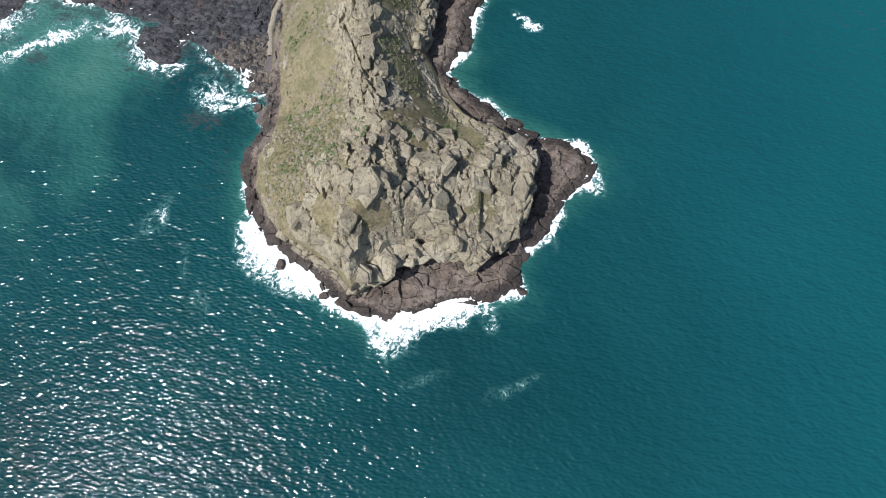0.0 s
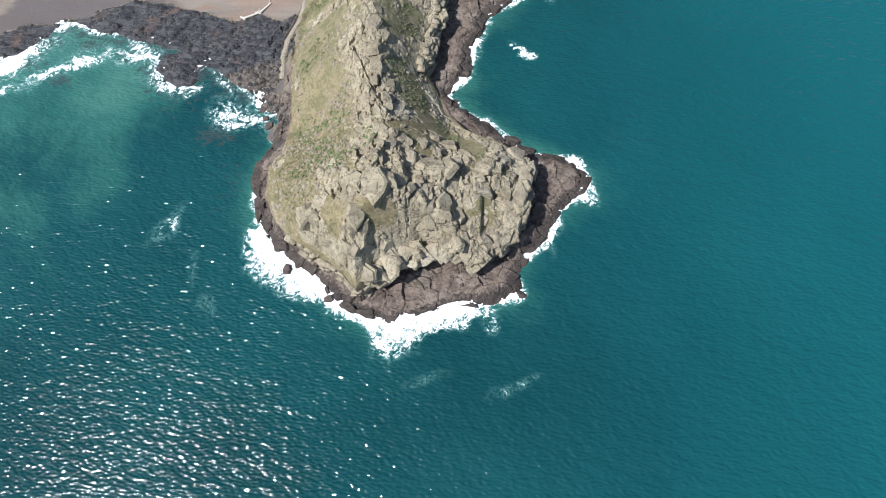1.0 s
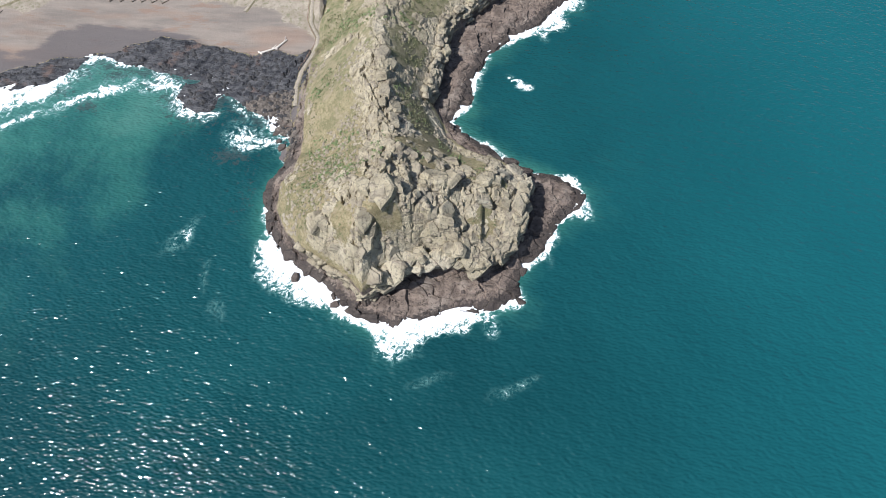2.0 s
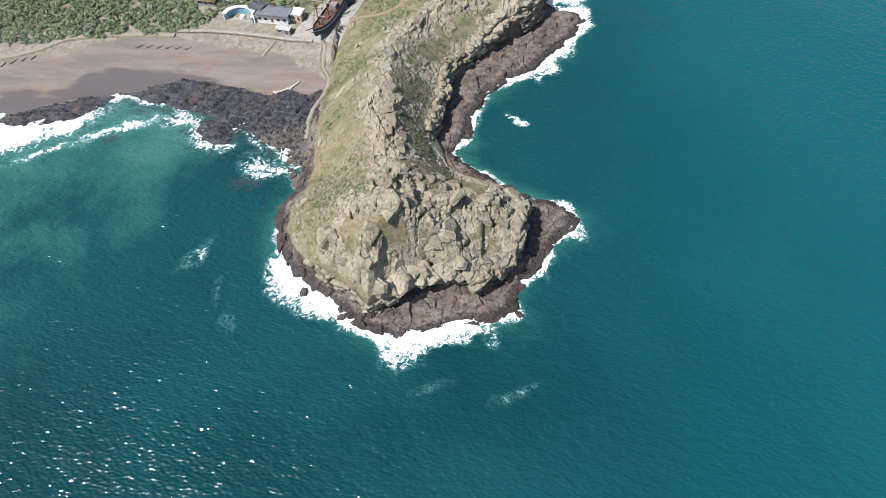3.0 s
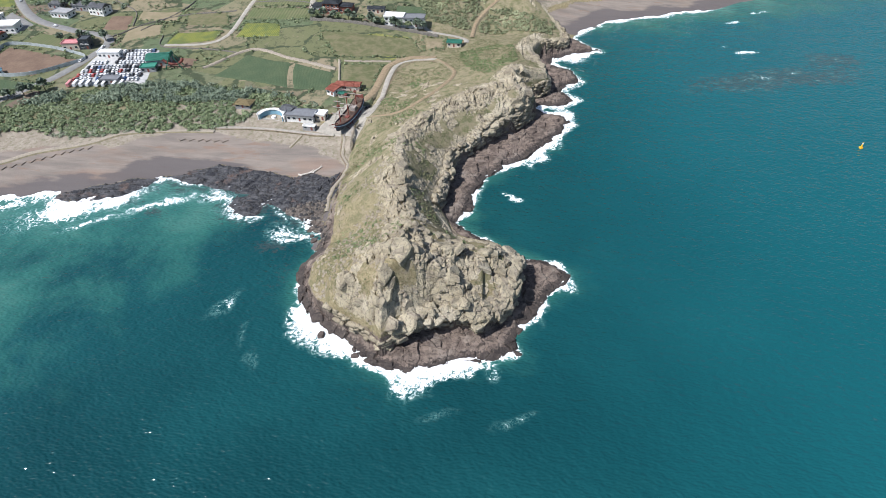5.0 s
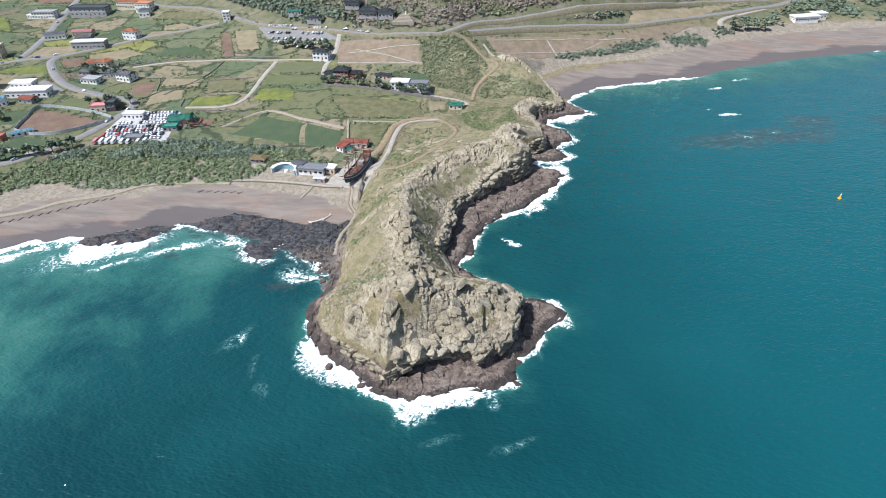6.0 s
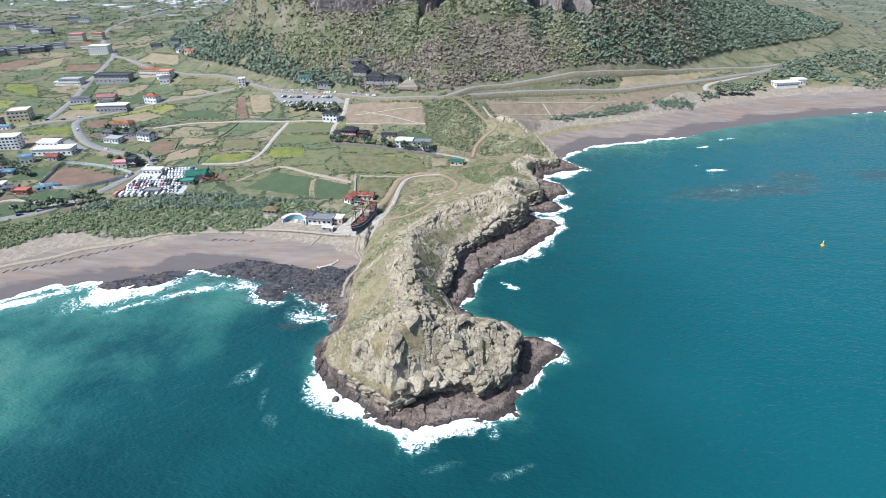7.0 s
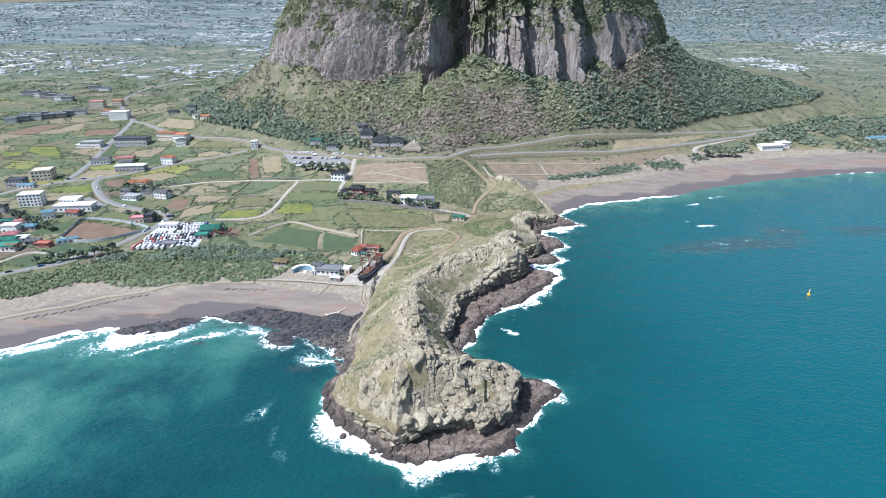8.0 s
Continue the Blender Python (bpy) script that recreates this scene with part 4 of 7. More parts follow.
def road(pts, width, material, label):
    LINES.append((pts, width))
    line = spline(pts, 4.0)
    co = []
    for i, p in enumerate(line):
        d = (line[min(i + 1, len(line) - 1)] - line[max(i - 1, 0)]).normalized()
        s = Vector((-d.y, d.x, 0))
        places = [p + s * (width * f) for f in (-0.5, -0.25, 0, 0.25, 0.5)]
        tops = lands([q.x for q in places], [q.y for q in places])
        level = 0.4 * float(np.max(tops)) + 0.6 * float(np.mean(tops)) + 0.45
        o = places[0] - s * 1.1, places[-1] + s * 1.1
        co += [(o[0].x, o[0].y, min(level, land(o[0].x, o[0].y)) - 0.6), (places[0].x, places[0].y, level), (p.x, p.y, level + 0.05), (places[-1].x, places[-1].y, level), (o[1].x, o[1].y, min(level, land(o[1].x, o[1].y)) - 0.6)]
    n = len(line)
    i = np.arange(n * 5).reshape(n, 5)
    quads = np.stack([i[:-1, :-1], i[:-1, 1:], i[1:, 1:], i[1:, :-1]], -1).reshape(-1, 4)
    ob = raw_mesh("road", co, quads[:, ::-1], 4, material)
    ob.data.materials.append(M_VERGE)
    ob.data.polygons.foreach_set("material_index", np.tile([1, 0, 0, 1], n - 1).astype(np.int32))
    return tagged(ob, label, "road", kind="structure")


def field(material, label, a, b, c, d, lift=0.3, hedged=True):
    """A four-cornered plot that follows the ground, a little proud of it."""
    AREAS.append((a, b, c, d))
    if hedged:
        HEDGED.append((a, b, c, d))
    pa, pb, pc, pd = (np.array(p, float) for p in (a, b, c, d))
    n = int(max(6, min(40, max(np.hypot(*(pb - pa)), np.hypot(*(pc - pb)), np.hypot(*(pd - pc))) / 2.5)))
    u, v = np.meshgrid(np.linspace(0, 1, n + 1), np.linspace(0, 1, n + 1))
    u, v = u.ravel()[:, None], v.ravel()[:, None]
    p = pa * (1 - u) * (1 - v) + pb * u * (1 - v) + pc * u * v + pd * (1 - u) * v
    p = p + np.stack([fbm(p[:, 0], p[:, 1], 20, 2, 61), fbm(p[:, 0], p[:, 1], 20, 2, 62)], 1) * 1.6
    rim = (np.minimum(np.minimum(u, 1 - u), np.minimum(v, 1 - v)) < 1e-6).ravel()
    z = np.maximum(lands(p[:, 0], p[:, 1]), terrain(p[:, 0], p[:, 1])) + np.where(rim, -0.5, lift)
    i = np.arange((n + 1) ** 2).reshape(n + 1, n + 1)
    quads = np.stack([i[:-1, :-1], i[:-1, 1:], i[1:, 1:], i[1:, :-1]], -1).reshape(-1, 4)
    ob = raw_mesh("field", np.column_stack([p, z]), quads[:, ::-1], 4, material, True)
    return tagged(ob, label, "field", kind="structure")


def stone_wall(pts, label, height=0.6, width=0.6, stone=None):
    """A dry wall of black stones: a rough ridge along the line."""
    line = spline(pts, 1.6)
    rng = random.Random(len(pts) * 7 + int(abs(pts[0][0])))
    co = []
    for i, p in enumerate(line):
        d = (line[min(i + 1, len(line) - 1)] - line[max(i - 1, 0)]).normalized()
        s = Vector((-d.y, d.x, 0))
        z = land(p.x, p.y)
        w, h = width * rng.uniform(0.7, 1.3) / 2, height * rng.uniform(0.6, 1.3)
        for f, g in ((-1.3, -0.6), (-0.9, h * 0.8 + 0.3), (0, h + 0.3), (0.9, h * 0.8 + 0.3), (1.3, -0.6)):
            q = p + s * (f * w)
            co.append((q.x, q.y, z + g + rng.uniform(-0.1, 0.1)))
    n = len(line)
    i = np.arange(n * 5).reshape(n, 5)
    quads = np.stack([i[:-1, :-1], i[:-1, 1:], i[1:, 1:], i[1:, :-1]], -1).reshape(-1, 4)
    return tagged(raw_mesh("stone_wall", co, quads[:, ::-1], 4, stone or M_WALLSTONE), label, "wall", kind="structure")


road([(-365, 177), (-347, 193), (-332, 203), (-318, 223), (-303, 251), (-297, 301), (-335, 315), (-370, 329), (-397, 350), (-424, 382), (-428, 397)], 7, M_ASPHALT, 'grey asphalt road through the village')
road([(-500, 343), (-492, 356), (-482, 366), (-458, 386), (-429, 399), (-395, 429), (-360, 451), (-319, 465), (-295, 473)], 7, M_ASPHALT, 'grey asphalt road between the fields')
road([(-460, 386), (-478, 451), (-510, 541), (-549, 648), (-634, 753), (-700, 861), (-731, 971), (-725, 1033), (-719, 1116)], 7, M_ASPHALT, 'straight asphalt road leading inland')
road([(-549, 648), (-438, 556), (-389, 529), (-314, 503), (-248, 457), (-203, 440), (-162, 426), (-111, 411), (-76, 409), (-53, 413), (-26, 438), (32, 471), (130, 524), (205, 575), (326, 638)], 6, M_ASPHALT, 'asphalt road along the foot of the hill')
road([(-37, 419), (3, 445), (63, 471), (127, 498), (198, 543), (278, 596), (336, 637)], 8, M_ASPHALT, 'wide grey coast road on an embankment')
road([(-337, 373), (-306, 384), (-253, 388), (-203, 382), (-156, 380)], 3.5, M_CONCRETE, 'pale concrete farm lane')
road([(-204, 381), (-207, 353), (-208, 311), (-221, 297), (-250, 294)], 3.5, M_CONCRETE, 'pale concrete farm lane between yellow fields')
road([(-155, 419), (-153, 391), (-156, 368), (-153, 350)], 4, M_CONCRETE, 'short concrete lane to the villas')
road([(-90, 222), (-83, 234), (-80.5, 257), (-78, 273), (-64, 285.5), (-48, 285)], 4.5, M_DIRT, 'worn earth strip beside the loop path')
road([(-84, 199), (-79.5, 207), (-76, 232), (-75.8, 258), (-72.6, 275), (-62.7, 282), (-47, 281.7)], 3.2, M_CONCRETE, 'pale concrete path round the meadow')
road([(-47, 281.7), (-37.8, 267.5), (-32.2, 256), (-34.8, 239), (-42.7, 222), (-52, 206), (-62, 200.5), (-76.6, 203)], 2.2, M_DIRT, 'worn earth path round the meadow')
road([(-63, 334), (-57, 323), (-32, 321), (-29, 312)], 3.5, M_CONCRETE, 'pale lane to the green-roofed house')
road([(-53, 412), (-39, 411), (-24, 397), (-8, 381), (-17, 363), (-24, 347), (-26, 326)], 2.5, M_DIRT, 'brown earth path over the mound')
road([(215, 531), (222, 547), (276, 590)], 6, M_CONCRETE, 'pale concrete branch road to the beach')
road([(-146, 374), (-71, 371)], 2, M_CONCRETE, 'pale terrace path')
road([(-141, 389), (-77, 396)], 2, M_CONCRETE, 'pale terrace path')
road([(-134, 394), (-75, 371)], 2, M_CONCRETE, 'pale terrace path')
road([(-20, 418), (38, 447), (112, 473)], 1.6, M_CONCRETE, 'thin pale path across the terraces')
road([(-10, 406), (38, 432), (92, 453)], 1.6, M_CONCRETE, 'thin pale path along the terraces')
road([(-22, 411), (-10, 396)], 2, M_CONCRETE, 'thin pale path across the terraces')
road([(35, 446), (45, 432)], 2, M_CONCRETE, 'thin pale path across the terraces')
road([(-378, 202), (-365, 221), (-318, 215), (-314, 221)], 3, M_CONCRETE, 'thin lane between green fields')
field(M_CANOLA, 'bright yellow canola field', (-465, 351), (-454, 364), (-425, 380), (-405, 354))
field(M_FALLOW, 'dry tan stubble field', (-458, 339), (-410, 348), (-410, 327), (-431, 317))
field(M_ASPHALT, 'grey asphalt yard beside the road', (-407, 316), (-406, 348), (-369, 323), (-375, 303))
field(M_PLOUGHED, 'dark ploughed field', (-422, 393), (-402, 403), (-390, 375), (-404, 368))
field(M_FALLOW, 'tan stubble field behind the orange-roofed houses', (-402, 406), (-373, 425), (-343, 408), (-385, 377))
field(M_FALLOW, 'long tan strip field', (-462, 389), (-462, 426), (-425, 429), (-415, 409))
field(M_CROP, 'dark green vegetable field', (-415, 447), (-416, 483), (-394, 475), (-374, 449))
field(M_FALLOW, 'pale tan fallow field', (-368, 444), (-367, 464), (-340, 466), (-338, 455))
field(M_PLOUGHED, 'purple-brown ploughed field', (-573, 573), (-597, 610), (-536, 602), (-523, 568))
field(M_FALLOW, 'pale brown bare field', (-487, 595), (-473, 619), (-417, 588), (-399, 550))
field(M_PLOUGHED, 'brown ploughed field', (-707, 581), (-694, 640), (-655, 655), (-650, 575))
field(M_FALLOW, 'light brown ploughed field', (-638, 577), (-643, 646), (-633, 657), (-601, 607))
field(M_CANOLA, 'patchy yellow canola field', (-591, 491), (-610, 518), (-573, 519), (-522, 464))
field(M_CANOLA, 'thin yellow canola strip', (-611, 471), (-632, 495), (-597, 491), (-581, 475))
field(M_CROP, 'green strip field beside the road', (-547, 537), (-557, 554), (-519, 557), (-511, 539))
field(M_CROP, 'green strip field', (-481, 467), (-496, 526), (-489, 526), (-466, 470))
field(M_CROP, 'large dark green crop field', (-333, 400), (-330, 421), (-299, 421), (-265, 396))
field(M_MEADOW, 'olive green meadow', (-323, 392), (-314, 382), (-271, 388), (-264, 394))
field(M_FALLOW, 'tan fallow field by the road', (-356, 463), (-358, 477), (-341, 483), (-311, 467))
field(M_MEADOW, 'green rough meadow by the road', (-375, 494), (-375, 512), (-336, 506), (-301, 482))
field(M_PLOUGHED, 'reddish bare earth strip', (-260, 392), (-286, 452), (-274, 449), (-248, 393))
field(M_FALLOW, 'pale orchard plot with rows', (-249, 405), (-272, 452), (-244, 447), (-229, 407))
field(M_YOUNG, 'light green terraced field', (-206, 359), (-202, 379), (-159, 377), (-154, 356))
field(M_YOUNG, 'light green vegetable terrace', (-205, 337), (-205, 356), (-154, 353), (-150, 336))
field(M_CANOLA, 'yellow-green canola field', (-204, 309), (-202, 333), (-173, 332), (-166, 310))
field(M_CANOLA, 'bright yellow canola field beside the lane', (-250, 293), (-251, 315), (-214, 319), (-214, 304))
field(M_FALLOW, 'dry grass plot with stone edges', (-293, 336), (-296, 352), (-259, 351), (-257, 333))
field(M_FALLOW, 'dry grey-brown plot', (-288, 300), (-296, 326), (-266, 329), (-260, 310))
field(M_MEADOW, 'rough green plot', (-249, 327), (-254, 348), (-221, 350), (-212, 326))
field(M_PLOUGHED, 'brown ploughed plot', (-314, 316), (-317, 343), (-297, 344), (-292, 318))
field(M_CROP, 'large smooth dark green crop field', (-199, 252), (-184, 285), (-146.6, 273), (-137.2, 238), 0.3, False)
field(M_CROP, 'smooth dark green crop field by the red-roofed house', (-136.4, 237.5), (-145.8, 272.5), (-113.6, 260), (-108.5, 236.5), 0.3, False)
field(M_MEADOW, 'brown-green meadow with hedges', (-116, 279), (-141, 317), (-66.7, 312), (-58, 288))
field(M_MEADOW, 'green meadow by the path', (-105, 239), (-111, 271), (-83, 274), (-84, 240))
field(M_TERRACE, 'pinkish bare earth terraces', (-148, 374), (-156, 411), (-78, 403), (-70, 371))
field(M_CROP, 'green lawn rectangle beside the villas', (-87, 340), (-88, 357), (-62, 358), (-61, 340))
field(M_FALLOW, 'dry tan plot beside the lane', (-59, 297), (-61, 316), (-44, 318), (-44, 302))
field(M_TERRACE, 'brown terraced slope above the beach', (-7, 397), (-23, 424), (100, 477), (62, 441))
field(M_TERRACE, 'olive-brown terraced slope above the beach', (64, 443), (102, 477), (195, 528), (143, 480))
field(M_FALLOW, 'tan bare slope beside the coast road', (113, 491), (119, 512), (259, 602), (191, 538))
field(M_CROP, 'dark green crop field', (-344, 191), (-377, 201), (-365, 221), (-316, 215))
field(M_CROP, 'dark green crop field beside the building site', (-321, 221), (-361, 224), (-355, 241), (-301, 235))
field(M_YOUNG, 'yellow-green field edge', (-355, 177), (-376, 200), (-356, 198), (-343, 189))
field(M_PLOUGHED, 'reddish brown bare building site', (-324, 245), (-367, 252), (-367, 284), (-299, 271))
field(M_CROP, 'narrow dark green field', (-400, 250), (-395, 279), (-369, 284), (-368, 256))
field(M_YOUNG, 'pale green lens-shaped meadow', (-366, 287), (-357, 311), (-323, 298), (-331, 280))
field(M_LOT, 'grey car park full of cars', (-293, 231), (-296, 288), (-249, 289), (-237, 238), 0.3, False)
field(M_ASPHALT, 'upper asphalt car park below the temple', (-246, 451), (-174, 431), (-150, 412), (-222, 418))
field(M_ASPHALT, 'lower bay of the upper car park', (-238, 438), (-220, 420), (-180, 406), (-212, 418))
field(M_PLOUGHED, 'earth plot with a play ground', (-242, 259), (-241, 279), (-216, 277), (-215, 261))

# low walls of dark stones between the plots
stone_wall([(-207, 262), (-182, 291), (-149, 277.5), (-130, 269.5), (-113.5, 263.5)], "rough wall of pale field stones behind the green field", 0.8, 2.2, M_PALESTONE)
stone_wall([(-107.5, 248), (-110.5, 262), (-113.5, 275)], "low rough wall of pale field stones", 0.7, 1.4, M_PALESTONE)
stone_wall([(-110, 274.5), (-94, 276), (-78, 278)], "low rough wall of pale field stones", 0.5, 1.2, M_PALESTONE)
stone_wall([(-258, 309), (-250, 292), (-215, 290), (-190, 286)], "dark dry-stone wall below the yellow field")
stone_wall([(-300, 306), (-280, 330), (-255, 345), (-215, 352)], "dark dry-stone field wall")
stone_wall([(-340, 378), (-305, 390), (-250, 394), (-205, 388)], "dark dry-stone wall along the lane")
stone_wall([(-203, 365), (-160, 362), (-155, 350)], "dark dry-stone terrace wall")
stone_wall([(-150, 335), (-110, 330), (-75, 322), (-50, 318)], "dark dry-stone wall below the villas", 1.8, 1.6)
stone_wall([(-280, 318), (-262, 352), (-255, 385)], "dark dry-stone field wall")
stone_wall([(-330, 372), (-300, 350), (-290, 325)], "dark dry-stone field wall")

# ---------------------------------------------------------------- plants that nobody could count


def leafy(name, x, y, r, h, quads, material, label, category="vegetation", seed=1, spread=0.55, sink=0.1, base=None):
    """Bushes or crowns made of many small leaf clumps, as one mesh."""
    rng = np.random.default_rng(seed)
    n = len(x)
    z = lands(x, y) + 2.5 * smooth(y, 1880, 2000) if base is None else base
    phi = rng.uniform(0, 2 * np.pi, (n, quads))
    up = rng.uniform(-0.15, 1.0, (n, quads))
    flat = np.sqrt(np.clip(1 - up * up, 0, 1))
    far = rng.uniform(0.55, 1.08, (n, quads))
    cx = x[:, None] + np.cos(phi) * flat * far * r[:, None]
    cy = y[:, None] + np.sin(phi) * flat * far * r[:, None]
    cz = (z + h * (0.45 - sink))[:, None] + up * far * (h * 0.55)[:, None]
    nx = np.cos(phi) * flat + rng.normal(0, 0.45, (n, quads))
    ny = np.sin(phi) * flat + rng.normal(0, 0.45, (n, quads))
    nz = up + 0.75 + rng.normal(0, 0.35, (n, quads))
    nrm = np.stack([nx, ny, nz], -1)
    nrm /= np.linalg.norm(nrm, axis=-1, keepdims=True)
    ref = rng.normal(0, 1, nrm.shape)
    t = np.cross(nrm, ref)
    t /= np.linalg.norm(t, axis=-1, keepdims=True) + 1e-9
    b = np.cross(nrm, t)
    s = (r[:, None] * spread * rng.uniform(0.55, 1.15, (n, quads)))[..., None]
    c = np.stack([cx, cy, cz], -1)
    co = np.stack([c - t * s, c - b * s * 0.8, c + t * s, c + b * s * 0.8], 2).reshape(-1, 3)
    faces = np.arange(len(co)).reshape(-1, 4)
    ob = raw_mesh(name, co, faces, 4, material)
    return tagged(ob, label, category, kind="stuff")


def scatter(n, x0, x1, y0, y1, seed, keep):
    rng = np.random.default_rng(seed)
    x, y = rng.uniform(x0, x1, n), rng.uniform(y0, y1, n)
    k = keep(x, y, rng)
    return x[k], y[k], rng


SCRUB = [(-390, 160), (-362, 172), (-342, 180), (-326, 192), (-308, 208), (-285, 226), (-225, 241), (-192, 240), (-138, 231), (-110, 217), (-112, 210), (-150, 207), (-158, 203), (-166, 198), (-183, 192), (-215, 187), (-240, 181), (-262, 178), (-280, 181), (-297, 180), (-316, 160), (-340, 142), (-400, 110)]
x, y, rng = scatter(12000, -400, -100, 105, 245, 11, lambda x, y, g: (inside(x, y, SCRUB) > 0) & (fbm(x, y, 14, 3, 71) > -0.7 + 0.5 * smooth(-inside(x, y, SCRUB), -9, 0)) & (np.hypot(x + 162, y - 217) > 6) & (np.hypot(x + 140, y - 207) > 9))
r = rng.uniform(0.9, 2.1, len(x))
leafy("coastal_scrub", x, y, r, r * rng.uniform(0.9, 1.3, len(x)), 24, M_SCRUB, "dense green evergreen scrub behind the beach", seed=12, spread=0.4)
x, y, rng = scatter(2600, -400, -100, 105, 245, 13, lambda x, y, g: (inside(x, y, SCRUB) > -2) & (fbm(x, y, 22, 3, 72) > 0.0) & (np.hypot(x + 162, y - 217) > 6) & (np.hypot(x + 140, y - 207) > 10))
r = rng.uniform(0.8, 1.6, len(x))
leafy("silvery_scrub", x, y, r, r * 1.2, 24, M_SILVER, "low silvery-green beach shrubs", seed=14, spread=0.36)
x, y, rng = scatter(5200, -340, -105, 190, 245, 15, lambda x, y, g: (inside(x, y, SCRUB) > 0) & (inside(x, y, SCRUB) < 24) & (y > 203 + (x + 340) * 0.12) & (np.hypot(x + 162, y - 217) > 8) & (np.hypot(x + 135, y - 207) > 14) & (np.hypot(x + 103, y - 237) > 14) & (fbm(x, y, 12, 2, 73) > -0.1))
r = rng.uniform(1.2, 2.4, len(x))
leafy("pine_belt", x, y, r, r * rng.uniform(1.7, 2.4, len(x)), 22, M_PINE, "dark belt of young pines behind the scrub", seed=16, spread=0.34)

# wooded foot of the dome
CLIFF_IN = [(px, py) for px, py in CLIFF]


def wooded(x, y, g):
    s = inside(x, y, FOOT)
    ok = s > np.where((x > -175) & (x < -20), 14, 2)
    for pts, width in LINES:
        if max(p[1] for p in pts) > 395:
            ok &= line_distance(x, y, pts)[0] > width / 2 + 3
    # the slope below the western cliffs is mostly grass
    grass = smooth(-x, 150, 215) * smooth(s + fbm(x, y, 40, 2, 96) * 14, 28, 44) * smooth(x, -420, -360)
    want = (0.95 - 0.55 * grass) * smooth(fbm(x, y, 26, 4, 81) + 0.42 + 0.6 * smooth(x, 120, 170), -0.2, 0.2)
    return ok & (inside(x, y, CLIFF_IN) < np.where(x > 90, 30, 1)) & (g.random(len(x)) < want) & (y < 860)


x, y, rng = scatter(165000, -500, 500, 395, 820, 17, wooded)
low_band = smooth(30 - inside(x, y, FOOT) + fbm(x, y, 40, 2, 96) * 14, -6, 8)
dark = fbm(x, y, 70, 4, 82) * 1.5 - 0.25 * smooth(-x, 160, 240) + 1.0 * smooth(-x, 110, 200) * low_band + 0.75 * smooth(x, 120, 200) + rng.normal(0, 0.26, len(x))
brown = fbm(x, y, 50, 4, 83) * 1.7 + rng.normal(0, 0.25, len(x)) + 0.45 * smooth(x, -110, -40) * smooth(190 - x, 0, 60)
r = np.where(dark > 0.34, rng.uniform(1.0, 2.4, len(x)), 0.55 + 1.6 * rng.random(len(x)) ** 2.2)
h = r * rng.uniform(1.0, 1.6, len(x)) * np.where(dark > 0.34, 1.7, 1.0)
for sel, name, mat, lab in ((dark > 0.34, "pine_wood", M_PINE, "dark pine wood on the hill foot"), ((dark <= 0.34) & (brown > 0.12), "bare_brushwood", M_BRUSH, "leafless brown brushwood on the hill foot"),
                            ((dark <= 0.34) & (brown <= 0.12), "hill_wood", M_HILL, "green broadleaf wood and thicket on the hill foot")):
    leafy(name, x[sel], y[sel], r[sel], h[sel], 6, mat, lab, seed=18, spread=0.8)
# shrubs on the ledges and top of the dome
LX, LY, LZ, LG = LEDGES[0]
g = np.random.default_rng(51)
i, j = g.integers(4, 100, 26000), g.integers(0, int(LX.shape[1] * 0.93), 26000)
keep = (LG[i, j] + g.normal(0, 0.12, 26000)) > 0.62
i, j = i[keep], j[keep]
r = g.uniform(0.9, 2.3, len(i))
leafy("ledge_shrubs", LX[i, j], LY[i, j], r, r * 1.4, 6, M_HILL, "dark shrubs and trees on the ledges of the dome", seed=52, spread=0.6, base=LZ[i, j] - 0.6)
# mound behind the cove
MOUND = [(-76, 400), (-62, 415), (-30, 418), (-18, 385), (-16, 362), (0, 365), (20, 352), (36, 352), (32, 335), (4, 338), (-20, 336), (-35, 333), (-58, 338), (-70, 360)]
x, y, rng = scatter(3300, -80, 40, 330, 420, 19, lambda x, y, g: (inside(x, y, MOUND) > 0) & (fbm(x, y, 12, 3, 84) > -0.5) & (line_distance(x, y, [(-53, 412), (-39, 411), (-24, 397), (-8, 381), (-17, 363), (-24, 347), (-26, 326)])[0] > 3.2))
r = rng.uniform(0.7, 1.7, len(x))
leafy("mound_thicket", x, y, r, r * 1.2, 22, M_HILL, "green thicket on the mound", seed=20, spread=0.4)
# wood behind the far beach
WOODR = [(255, 545), (300, 600), (340, 650), (420, 700), (560, 760), (900, 800), (1100, 700), (900, 560), (560, 572), (440, 578), (380, 584), (350, 600), (330, 590), (290, 556)]
x, y, rng = scatter(12000, 250, 1100, 540, 800, 21, lambda x, y, g: (inside(x, y, WOODR) > 0) & (fbm(x, y, 30, 3, 85) > -0.3) & (np.hypot(x - 318, y - 575) > 24))
r = rng.uniform(1.8, 3.4, len(x))
leafy("beach_wood", x, y, r, r * 1.7, 7, M_PINE, "green wood behind the far beach", seed=22)
g = np.random.default_rng(91)
hx, hy = [], []
for (ax, ay), (bx, by), n, wide in (((44, 429), (100, 456), 130, 2.0), ((100, 456), (141, 476), 170, 3.0), ((156, 486), (193, 500), 190, 3.6), ((208, 519), (224, 526), 60, 3.0), ((236, 550), (262, 560), 60, 4.0)):
    f = g.uniform(0, 1, n)
    hx.append(ax + (bx - ax) * f + g.normal(0, wide, n))
    hy.append(ay + (by - ay) * f + g.normal(0, wide, n))
x, y = np.concatenate(hx), np.concatenate(hy)
r = g.uniform(0.8, 1.9, len(x))
leafy("beach_hedge", x, y, r, r * 1.5, 14, M_PINE, "dark bushes and young pines at the back of the far beach", seed=92)
# hedges and clumps between the plots


